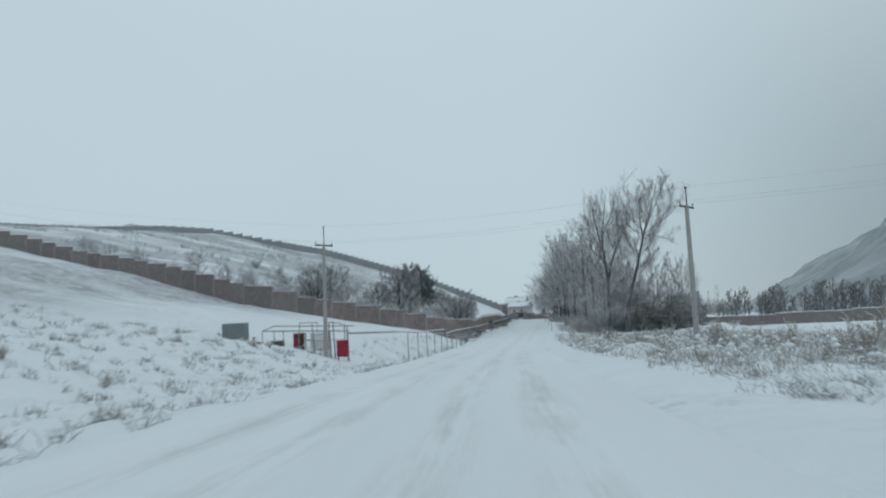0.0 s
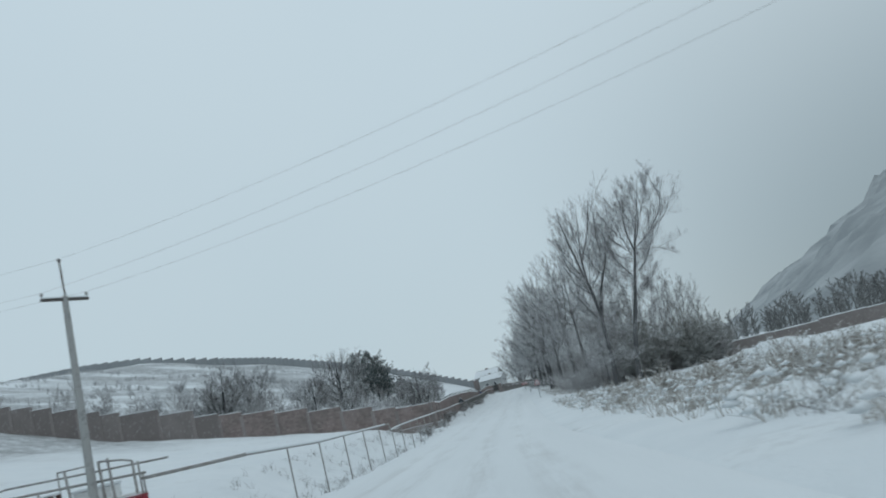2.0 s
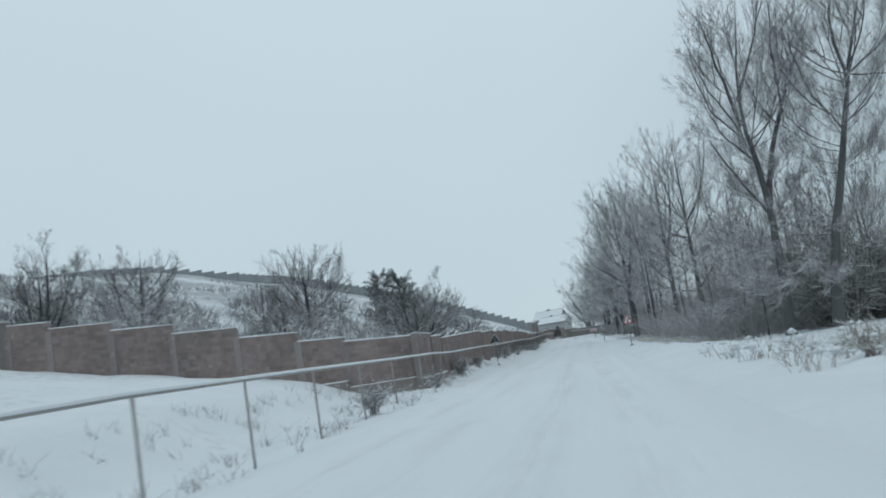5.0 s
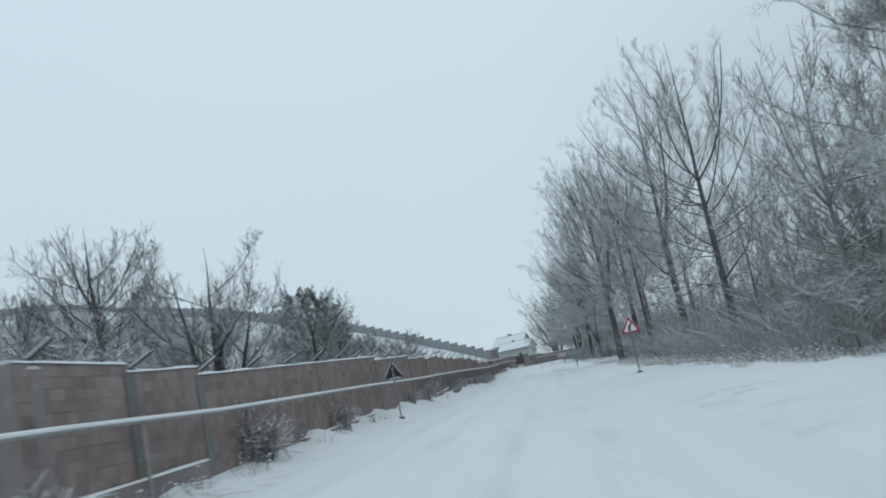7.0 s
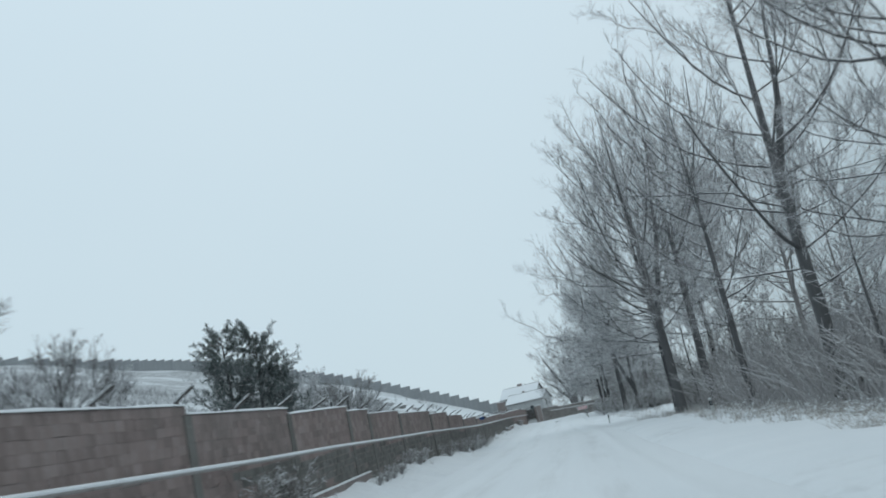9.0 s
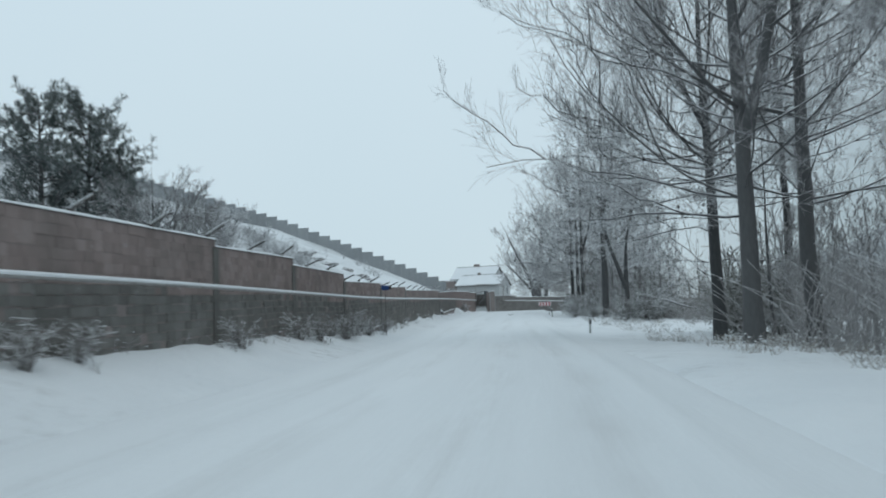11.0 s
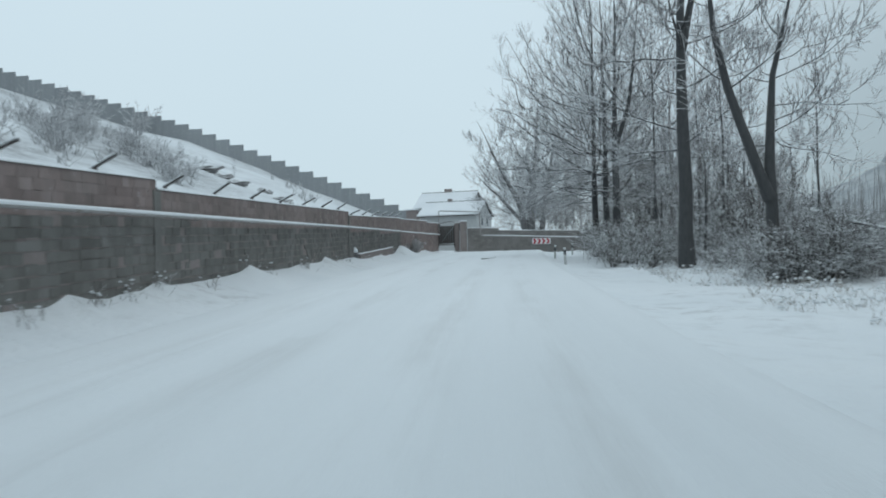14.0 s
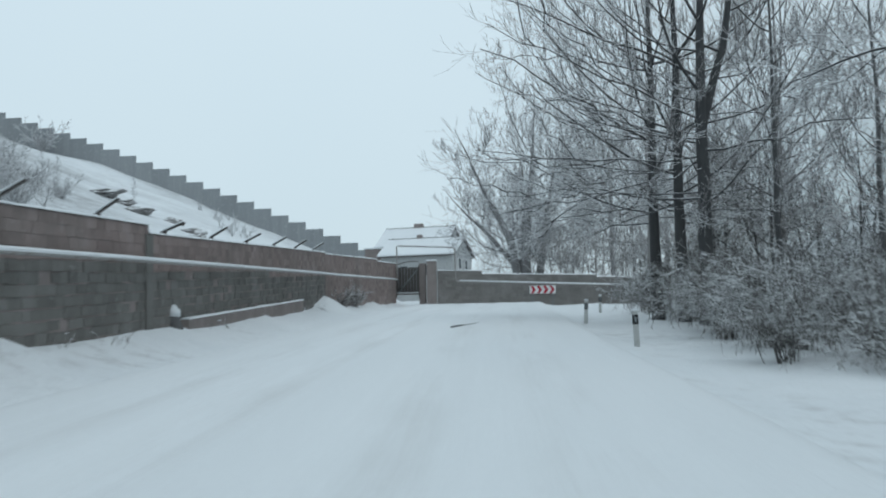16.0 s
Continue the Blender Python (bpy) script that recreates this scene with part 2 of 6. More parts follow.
M_TUFF = masonry_material("brown_tuff_block", (0.205, 0.158, 0.148), (0.275, 0.218, 0.204), (0.355, 0.30, 0.285))
M_TUFF1 = masonry_material("brown_tuff_brick", (0.205, 0.158, 0.148), (0.275, 0.218, 0.204), (0.355, 0.30, 0.285), by_object=True)
M_MORTAR = masonry_material("grey_mortar", (0.225, 0.192, 0.183), (0.28, 0.242, 0.23), (0.36, 0.32, 0.31), by_object=True)
M_LOWER = masonry_material("grey_lower_block", (0.125, 0.122, 0.112), (0.185, 0.180, 0.168), (0.26, 0.255, 0.245))
M_BEND = masonry_material("grey_bend_block", (0.19, 0.178, 0.168), (0.235, 0.222, 0.212), (0.30, 0.29, 0.28))
M_HILLWALL = far_wall_material("brown_hill_wall", (0.22, 0.193, 0.185), (0.30, 0.268, 0.257))
# bluish grey base stands in for haze over the hilltop; frost patches lie on it
M_FARWALL = far_wall_material("haze_grey_far_wall", (0.27, 0.285, 0.295), (0.33, 0.345, 0.355))
M_CONCRETE = paint_material("weathered_concrete", (0.34, 0.34, 0.33), (0.20, 0.20, 0.195), 0.9)
M_PIPE = paint_material("grey_gas_pipe", (0.30, 0.29, 0.28), (0.15, 0.12, 0.10), 0.6)
M_IRON = paint_material("dark_iron", (0.10, 0.09, 0.085), (0.06, 0.05, 0.045), 0.7)
M_REDP = paint_material("red_painted_steel", (0.30, 0.022, 0.040), (0.20, 0.03, 0.04), 0.55)
M_RUST = paint_material("rusty_brown_steel", (0.075, 0.04, 0.035), (0.15, 0.06, 0.04), 0.8)
M_GREY = paint_material("grey_painted_steel", (0.20, 0.225, 0.235), (0.15, 0.165, 0.17), 0.6)
M_WHITEP = paint_material("white_plaster", (0.70, 0.71, 0.70), (0.5, 0.5, 0.48), 0.9)
M_SIGNW = paint_material("white_sign_face", (0.78, 0.78, 0.78), (0.66, 0.67, 0.68), 0.45)
M_SIGNR = paint_material("red_sign_border", (0.46, 0.022, 0.045), (0.36, 0.025, 0.045), 0.45)
M_POST = paint_material("weathered_white_post", (0.46, 0.47, 0.46), (0.33, 0.34, 0.33), 0.8)
M_BLACK = paint_material("black_sign_paint", (0.02, 0.02, 0.022), (0.04, 0.04, 0.042), 0.5)
M_BACK = paint_material("dark_sign_back", (0.028, 0.036, 0.045), (0.06, 0.07, 0.08), 0.5)
M_BLUE = paint_material("blue_plastic", (0.02, 0.055, 0.17), (0.02, 0.04, 0.11), 0.5)
M_HOUSE = paint_material("pale_grey_render", (0.42, 0.43, 0.43), (0.33, 0.34, 0.34), 0.9)
M_GLASS = paint_material("dark_window_glass", (0.05, 0.06, 0.07), (0.04, 0.05, 0.06), 0.15)
M_MOUNT = mountain_material()


# ---------------------------------------------------------------- mesh helpers
def mesh_of(name, verts, faces, material, smooth=False):
    me = bpy.data.meshes.new(name)
    me.from_pydata([tuple(v) for v in np.asarray(verts, float).tolist()], [], [tuple(f) for f in faces])
    me.materials.append(material)
    if smooth:
        me.polygons.foreach_set("use_smooth", [True] * len(me.polygons))
    me.update()
    return me


def thing(name, label, category, at=(0, 0, 0), rz=0.0, group="", kind=""):
    e = new(name)
    e.empty_display_size = 0.3
    e.matrix_world = pose(*at, 0, 0, rz)
    return tagged(e, label, category, group, kind)


def child(name, me, parent, label="", m=None, kind=""):
    ob = new(name, me)
    ob.parent = parent
    if m is not None:
        ob.matrix_basis = m
    if label or kind:
        tagged(ob, label, kind=kind)
    return ob


def part(name, bm, material, parent, label="", smooth=False, m=None):
    me = bpy.data.meshes.new(name)
    bm.to_mesh(me)
    bm.free()
    me.materials.append(material)
    if smooth:
        me.polygons.foreach_set("use_smooth", [True] * len(me.polygons))
    return child(name, me, parent, label, m)


def box_bm(sx, sy, sz, at=(0, 0, 0), bevel=0.0, m=None):
    bm = bmesh.new()
    bmesh.ops.create_cube(bm, size=1, matrix=Matrix.Translation(at) @ Matrix.Diagonal((sx, sy, sz, 1)))
    if bevel:
        bmesh.ops.bevel(bm, geom=bm.edges[:], offset=bevel, segments=2, affect="EDGES", profile=0.6)
    if m is not None:
        bm.transform(m)
    return bm


def tubes(P, R, sides):
    """Many tapered tubes at once: points (M, N, 3), radii (M, N). Returns vertices and quads."""
    P, R = np.asarray(P, float), np.asarray(R, float)
    M, N, _ = P.shape
    T = np.gradient(P, axis=1)
    T /= np.linalg.norm(T, axis=2, keepdims=True) + 1e-9
    ref = np.where(np.abs(T[:, :1, 2:3]) > 0.9, np.array([[[1.0, 0, 0]]]), np.array([[[0, 0, 1.0]]]))
    A = np.cross(T, np.broadcast_to(ref, T.shape))
    A /= np.linalg.norm(A, axis=2, keepdims=True) + 1e-9
    B = np.cross(A, T)
    ang = np.arange(sides) * 2 * np.pi / sides + np.pi / 2
    ring = P[:, :, None] + R[:, :, None, None] * (A[:, :, None] * np.cos(ang)[None, None, :, None] + B[:, :, None] * np.sin(ang)[None, None, :, None])
    V = ring.reshape(-1, 3)
    m, n, s = np.meshgrid(np.arange(M), np.arange(N - 1), np.arange(sides), indexing="ij")
    b = (m * N + n) * sides
    s2 = (s + 1) % sides
    F = np.stack([b + s, b + s2, b + sides + s2, b + sides + s], -1).reshape(-1, 4)
    return V, F


def joined(blocks):
    V, F, off = [], [], 0
    for v, f in blocks:
        V.append(np.asarray(v))
        F.extend([i + off for i in q] for q in (f.tolist() if isinstance(f, np.ndarray) else f))
        off += len(v)
    return np.concatenate(V), F


def tube_mesh(name, pts, radius, material, sides=8, smooth=True):
    P = np.asarray(pts, float)[None]
    R = np.broadcast_to(np.asarray(radius, float), P.shape[:2])
    V, F = tubes(P, R, sides)
    F = F.tolist() + [list(range(sides))[::-1], list(range(len(V) - sides, len(V)))]
    return mesh_of(name, V, F, material, smooth)


def boxes(centres, halves, ax=(1, 0, 0), ay=(0, 1, 0), az=(0, 0, 1)):
    """Many boxes with common axes."""
    C, Hh = np.asarray(centres, float), np.asarray(halves, float)
    A = np.array([ax, ay, az], float)
    sg = np.array([[i, j, k] for i in (-1, 1) for j in (-1, 1) for k in (-1, 1)], float)
    V = C[:, None] + (Hh[:, None] * sg[None]) @ A
    q = np.array([[0, 1, 3, 2], [4, 6, 7, 5], [0, 4, 5, 1], [2, 3, 7, 6], [0, 2, 6, 4], [1, 5, 7, 3]])
    F = (np.arange(len(C))[:, None, None] * 8 + q[None]).reshape(-1, 4)
    return V.reshape(-1, 3), F


# ---------------------------------------------------------------- the lie of the land
def lerp(t, xs, ys):
    return np.interp(t, xs, ys)


ROAD_Y = [-80, 0, 19.6, 38.8, 57.7, 77, 100, 119, 132, 151, 170, 188, 207, 227, 237, 252, 266, 279.5, 300, 320, 345, 420]
ROAD_X = [6, 0, -1.9, -3.4, -4.75, -6.2, -7.6, -8.3, -8.9, -9.8, -10.6, -11.45, -12.1, -12.65, -13.2, -14.1, -15, -15.7, -16.6, -17.2, -17.5, -17.5]
ROAD_Z = [0, 0, -0.08, -0.22, -0.36, -0.53, -0.50, -0.40, -0.25, 0.06, 0.34, 0.50, 0.76, 1.12, 1.32, 1.54, 1.90, 2.35, 2.95, 3.55, 4.2, 4.6]


def road_mid(y):
    return lerp(y, ROAD_Y, ROAD_X) - 1.7


def road_z(y):
    return lerp(y, ROAD_Y, ROAD_Z)


def smooth(t):
    t = np.clip(t, 0, 1)
    return t * t * (3 - 2 * t)


def wall_x(y):
    return -18.2 - 0.0413 * (y - 146.5)


def rough(x, y, s, seed=0.0):
    """Cheap smooth unevenness of about unit height and wavelength s."""
    a, b = x / s + seed, y / s - seed * 1.7
    return (np.sin(a * 6.1 + 1.3 * np.sin(b * 4.3)) + np.sin(b * 5.3 + 1.7 * np.sin(a * 3.7 + 1)) + np.sin((a + b) * 8.9 + 2 * np.sin(a * 2.1 - b * 5.1))) / 3


def land(x, y):
    """Height of the ground."""
    x, y = np.asarray(x, float), np.asarray(y, float)
    zr, u = road_z(y), x - road_mid(y)
    # the two hill profiles, at the near and at the far wall
    d = -x
    g_near = lerp(d, [10, 15, 18.4, 20, 28, 37, 46, 56, 62, 77, 99, 180, 300, 700], [-0.55, -0.5, 0.0, 0.4, 2.1, 3.65, 5.4, 7.4, 9.4, 14.0, 19.6, 38, 55, 70])
    g_far = lerp(d, [10, 24, 32, 37, 41, 56, 72, 89, 106, 145, 164, 187, 225, 267, 420, 700], [4.4, 5.4, 6.8, 9.2, 11.0, 17.5, 24, 29.7, 35.4, 45, 50, 52.8, 55, 59, 66, 70])
    s = np.clip((y - 140) / 260, 0, 1) ** 1.8
    near_drop = -0.45 * smooth((110 - y) / 60)
    hill = g_near + near_drop + (g_far - g_near) * s
    hill = hill - smooth((y - 404) / 40) * 6 - np.maximum(y - 404, 0) * 0.10
    hill = np.maximum(hill, lerp(y, [0, 150, 345], [-0.6, 0.0, 3.5]))
    bank = lerp(y, [-80, 60, 120, 150, 180, 220, 255, 285, 300, 320, 345, 430], [-0.25, -0.45, -0.40, 0.25, 0.85, 0.9, 0.5, 0.72, 0.78, 0.6, 0.4, 0.2])
    left_edge = zr + bank
    k = smooth((-u - 4.3) / 3.2)
    left = zr - 0.05 + (left_edge - zr) * k
    behind = smooth((-u - 9.0) / 4.5)
    left = left + (np.maximum(hill, left_edge - 0.4) - left) * behind
    # the right side falls away gently under the grove and out to the fields
    fall = lerp(y, [-80, 80, 130, 190, 240, 290, 345, 430], [-0.35, -0.35, -0.5, -0.9, -0.4, 0.0, 0.1, 0.1])
    right = zr - 0.05 + lerp(y, [-80, 225, 250, 350], [0.16, 0.16, -0.15, -0.2]) * smooth((u - 3.8) / 1.7) + fall * smooth((u - 6.0) / 8.0)
    out = smooth((u - 40) / 120)
    right = right + (-1.6 - right) * out
    z = np.where(u < 0, left, right)
    off = smooth((np.abs(u) - 4.6) / 3.0)
    z = z + off * (0.10 * rough(x, y, 6.0) + 0.06 * rough(x, y, 2.1, 3.3) + 0.20 * rough(x, y, 3.7, 7.3) * (y < 75) * (u < 0))
    z = z + 0.22 * smooth((u - 6.0) / 3.0) * (u > 0) * (y < 150) * (rough(x, y, 2.4, 5.3) + 0.6 * rough(x, y, 5.0, 6.1))
    # ploughed heaps along the left shoulder
    heap = np.exp(-((u + 6.4) / 1.1) ** 2) * np.maximum(0, rough(0 * x, y, 9.0, 0.7) + 0.5 * rough(0.3 * x, y, 3.5, 1.9)) * lerp(y, [0, 140, 170, 270, 290, 345], [0, 0.1, 0.35, 0.4, 0.6, 0.5])
    z = z + heap
    z = z + 1.25 * np.exp(-((x - 17.5) / 4.5) ** 2 - ((y - 133) / 11) ** 2) + 0.5 * np.exp(-((x - 9) / 3) ** 2 - ((y - 62) / 3) ** 2)
    for hx, hy, hh, hr in ((2.6, 49, 0.5, 1.3), (4.6, 45.5, 0.45, 1.4), (6.2, 52, 0.5, 1.7), (3.4, 58.5, 0.35, 1.3), (5.2, 65, 0.4, 1.7), (1.6, 63, 0.25, 1.1), (9.5, 47, 0.45, 1.8), (8.0, 72, 0.45, 2.0)):
        z = z + hh * np.exp(-((x - hx) / hr) ** 2 - ((y - hy) / (1.5 * hr)) ** 2)
    # hillside relief
    far_left = smooth((-u - 14) / 30)
    z = z + far_left * (0.35 * rough(x, y, 25, 1.1) + 0.9 * rough(x, y, 80, 2.2) * smooth((-u - 40) / 60))
    z = z + (52 + 5 * rough(x, y, 22, 3.1)) * np.exp(-((x + 330) / 62) ** 4 - ((y - 620) / 45) ** 2)
    # mountain over the valley
    ridge = np.maximum(0, x - 98 - 0.12 * (y - 560)) * 0.50
    mount = ridge * smooth((y - 430) / 130) * (1 + 0.15 * rough(x, y, 190, 0.4) + 0.09 * rough(x, y, 60, 1.4) + 0.05 * rough(x, y, 26, 2.7))
    return z + np.where(x > 60, np.minimum(mount, 420), 0)


def grounded(x, y):
    return float(land(x, y))


def grid_mesh(name, X, Y, Z, material, uv=None):
    ny, nx = X.shape
    V = np.stack([X, Y, Z], -1).reshape(-1, 3)
    i, j = np.meshgrid(np.arange(ny - 1), np.arange(nx - 1), indexing="ij")
    a = i * nx + j
    F = np.stack([a, a + 1, a + nx + 1, a + nx], -1).reshape(-1, 4)
    me = mesh_of(name, V, F.tolist(), material, True)
    if uv is not None:
        layer = me.uv_layers.new(name="UVMap")
        loops = F.reshape(-1)
        layer.data.foreach_set("uv", np.stack([uv[0].reshape(-1)[loops], uv[1].reshape(-1)[loops]], -1).reshape(-1))
    return me


def spaced(stops):
    out = []
    for a, b, step in stops:
        out.extend(np.linspace(a, b, max(2, int(round((b - a) / step)) + 1))[:-1])
    out.append(stops[-1][1])
    return np.array(out)


gu = spaced([(-900, -300, 30), (-300, -80, 5), (-80, -20, 1.5), (-20, -9, 0.6), (-9, -4, 0.28), (-4, 4, 1.0), (4, 10, 0.3), (10, 30, 0.7), (30, 60, 5), (60, 330, 6), (330, 1500, 45)])
gy = spaced([(-80, -5, 5), (-5, 350, 0.9), (350, 430, 2.0), (430, 760, 9), (760, 2600, 60)])
GU, GY = np.meshgrid(gu, gy)
GX = GU + road_mid(GY)
GZ = land(GX, GY) - 0.22 * (1 - smooth((np.abs(GU) - 3.9) / 0.5)) * (GY < 352)
ground = new("ground", grid_mesh("ground", GX, GY, GZ, M_FIELD))
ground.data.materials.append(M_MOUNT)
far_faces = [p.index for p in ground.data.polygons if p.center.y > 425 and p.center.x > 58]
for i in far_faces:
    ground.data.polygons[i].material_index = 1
tagged(ground, "snow-covered hillside, verges and fields reaching the misty hills", "ground", kind="structure")

ru = spaced([(-5.0, 5.0, 0.16)])
ry = spaced([(-40, 350, 0.6)])
RU, RY = np.meshgrid(ru, ry)
rut = sum(-0.035 * np.exp(-((RU - c - 0.12 * np.sin(RY * 0.07 + c)) / 0.22) ** 2) for c in (-2.6, -1.1, 0.9, 2.5))
berm = sum(0.03 * np.exp(-((RU - c - 0.12 * np.sin(RY * 0.07)) / 0.2) ** 2) for c in (-3.3, -1.85, 0.0, 1.7, 3.2))
RZ = road_z(RY) + 0.03 + (rut + berm) * (0.7 + 0.5 * rough(RU, RY, 14, 5.1)) * lerp(RY, [0, 60, 140, 350], [1.0, 0.9, 0.6, 0.5]) + smooth((RY - 90) / 60) * smooth((285 - RY) / 30) * (0.085 * np.exp(-((RU - 3.3 - 0.10 * np.sin(RY * 0.05)) / 0.30) ** 2) + 0.05 * np.exp(-((RU + 2.0 + 0.12 * np.sin(RY * 0.06)) / 0.35) ** 2) - 0.05 * np.exp(-((RU - 2.75) / 0.3) ** 2)) + 0.012 * rough(RU, RY, 1.3, 2.0) - 0.30 * smooth((np.abs(RU) - 4.2) / 0.8)
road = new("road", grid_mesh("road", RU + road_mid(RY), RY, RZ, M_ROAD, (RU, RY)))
tagged(road, "snow-packed country road with faint wheel tracks", "road", kind="structure")

# ---------------------------------------------------------------- walls of the compound
WD = Vector((-0.0413, 1, 0)).normalized()
WN = Vector((1, 0.0413, 0)).normalized()
WALL_T = 0.38
# stretches of the roadside wall: from y, top there, to y, top there
STRETCH = [
    (146.5, 3.12, 150.8, 3.14), (150.8, 2.97, 154.8, 3.12), (154.8, 2.92, 179.4, 3.87), (179.4, 3.69, 191.2, 4.16),
    (191.2, 3.96, 199.4, 4.28), (199.4, 4.10, 207.7, 4.55), (207.7, 4.36, 211.7, 4.52), (211.7, 4.32, 219.5, 4.62),
    (219.5, 4.46, 231.0, 4.82), (231.0, 4.62, 240.0, 4.92), (240.0, 4.66, 250.0, 4.86), (250.0, 4.50, 261.7, 4.92),
    (261.7, 4.67, 273.5, 5.17), (273.5, 4.93, 300.8, 5.90), (300.8, 5.70, 324.7, 6.70),
]


def wall_point(y, off=0.0):
    return Vector((wall_x(y), y, 0)) + WN * off


def prism_along(p0, z0a, z1a, p1, z0b, z1b, normal, t0, t1):
    """A wall slab between two plan points, from depth t0 to t1 along the normal, with its own bottom and top at each end."""
    V = []
    for p, lo, hi in ((p0, z0a, z1a), (p1, z0b, z1b)):
        for t in (t0, t1):
            q = p + normal * t
            V += [(q.x, q.y, lo), (q.x, q.y, hi)]
    F = [(0, 1, 3, 2), (4, 6, 7, 5), (0, 4, 5, 1), (2, 3, 7, 6), (1, 5, 7, 3), (0, 2, 6, 4)]
    return V, F


def snow_strip(p0, za, p1, zb, normal, t0, t1, thick, seed, step=0.5):
    """A rounded, uneven cap of snow lying on a wall's top."""
    L = (p1 - p0).length
    n = max(2, int(L / step) + 1)
    V, F = [], []
    prof = [(0, 0), (0.02, 0.6), (0.2, 0.95), (0.5, 1.05), (0.8, 0.95), (0.98, 0.55), (1, 0)]
    k = len(prof)
    for i in range(n):
        f = i / (n - 1)
        p = p0.lerp(p1, f)
        z = za + (zb - za) * f
        h = thick * (0.8 + 0.45 * noise.noise((p.x * 0.9 + seed, p.y * 0.9, seed)))
        lip = 0.02 * noise.noise((p.x * 2 + 9, p.y * 2, seed))
        for s, hh in prof:
            q = p + normal * (t0 + (t1 - t0) * s + (lip if s > 0.5 else 0))
            V.append((q.x, q.y, z + h * hh - 0.004))
    for i in range(n - 1):
        for j in range(k - 1):
            a = i * k + j
            F.append((a, a + 1, a + k + 1, a + k))
    F.append(tuple(range(k)))
    F.append(tuple(range((n - 1) * k, n * k))[::-1])
    return V, F


def wall_blocks(p0, za, p1, zb, normal, depth, lo0, lo1, rng, course=0.22, length=0.42):
    """Block boxes laid in courses that follow the top of a stretch, proud of the core on the outer side."""
    L = (p1 - p0).length
    d = (p1 - p0) / L
    slope = (zb - za) / L
    C, Hh = [], []
    rows = int((max(za - lo0, zb - lo1)) / course) + 1
    for r in range(rows):
        s = -rng.random() * length
        while s < L:
            ln = length * rng.uniform(0.75, 1.25)
            a, b = max(s, 0.0), min(s + ln, L)
            s += ln
            if b - a < 0.06:
                continue
            m = (a + b) / 2
            zc = za + slope * m - (r + 0.5) * course + rng.uniform(-0.012, 0.012)
            if zc + course < lo0 + (lo1 - lo0) * m / L:
                continue
            proud = rng.uniform(0.0, 0.010)
            c = p0 + d * m + normal * (depth + proud / 2 - 0.02)
            C.append((c.x, c.y, zc))
            Hh.append(((b - a) / 2 - rng.uniform(0.0005, 0.003), 0.03 + proud / 2, course / 2 - rng.uniform(0.0005, 0.003)))
    axis = Vector((d.x, d.y, slope)).normalized()
    return C, Hh, (tuple(axis), tuple(normal), (0, 0, 1))


PIPE_Y = [70.9, 82, 106.1, 106.25, 112, 123, 138, 147, 155, 175, 184, 195, 203, 212, 227, 254, 262, 284, 298, 322, 343.5]
PIPE_Z = [1.55, 1.42, 1.60, 1.14, 1.32, 1.50, 1.72, 1.87, 1.92, 2.34, 2.48, 2.68, 2.88, 3.05, 3.36, 3.80, 3.98, 4.56, 4.95, 5.55, 5.92]

rng = random.Random(11)
wall_east = thing("wall_east", "long brown tuff block wall capped with snow beside the road", "wall", kind="structure")
cores, caps, stuff_blocks, lower_blocks, plinths, plinth_snow, pilasters = [], [], [], [], [], [], []
brick_jobs = []
for i, (ya, za, yb, zb) in enumerate(STRETCH):
    pa, pb = wall_point(ya), wall_point(yb)
    la, lb = float(lerp(ya, ROAD_Y, ROAD_Z)) - 0.9, float(lerp(yb, ROAD_Y, ROAD_Z)) - 0.9
    cores.append(prism_along(pa, la, za, pb, lb, zb, WN, -WALL_T, 0.003))
    caps.append(snow_strip(pa, za, pb, zb, WN, -WALL_T - 0.03, 0.05, 0.085, i * 3.7))
    C, Hh, ax = wall_blocks(pa, za - 0.02, pb, zb - 0.02, WN, 0.0, la + 0.6, lb + 0.6, rng)
    low = [c[2] < float(lerp(c[1], PIPE_Y, PIPE_Z)) - 0.12 and c[1] > 196 + 18 * noise.noise((c[1] * 0.2, c[2], 3.0)) for c in C]
    for k, c in enumerate(C):
        if low[k]:
            Hh[k] = (Hh[k][0], Hh[k][1] + rng.uniform(-0.012, 0.014), Hh[k][2] - rng.choice((0.004, 0.010, 0.022)))
    keep = [k for k, c in enumerate(C) if not (182.0 < c[1] < 188.0)]
    for store, want in ((stuff_blocks, False), (lower_blocks, True)):
        pick = [k for k in keep if low[k] == want]
        if pick:
            store.append(boxes([C[k] for k in pick], [Hh[k] for k in pick], *ax))
    brick_jobs += [(C[k], Hh[k], ax) for k in range(len(C)) if 182.0 < C[k][1] < 188.0]
    if i:
        q = wall_point(ya)
        pilasters.append(prism_along(wall_point(ya - 0.22), la, min(za, STRETCH[i - 1][3]) - 0.03, wall_point(ya + 0.22), la, min(za, STRETCH[i - 1][3]) - 0.03, WN, 0.015, 0.05))
# footing that stands out a little where the drift leaves it bare, with snow on it
for ya, fa, yb, fb in [(146.5, 0.62, 154, 0.80), (163, 0.72, 178, 1.12), (196, 1.26, 209, 1.82), (250, 2.0, 263, 2.48), (303, 3.66, 318, 4.3)]:
    pa, pb = wall_point(ya), wall_point(yb)
    plinths.append(prism_along(pa, fa - 1.6, fa, pb, fb - 1.6, fb, WN, 0.02, 0.26))
    plinth_snow.append(snow_strip(pa, fa, pb, fb, WN, 0.03, 0.28, 0.06, 40 + ya))
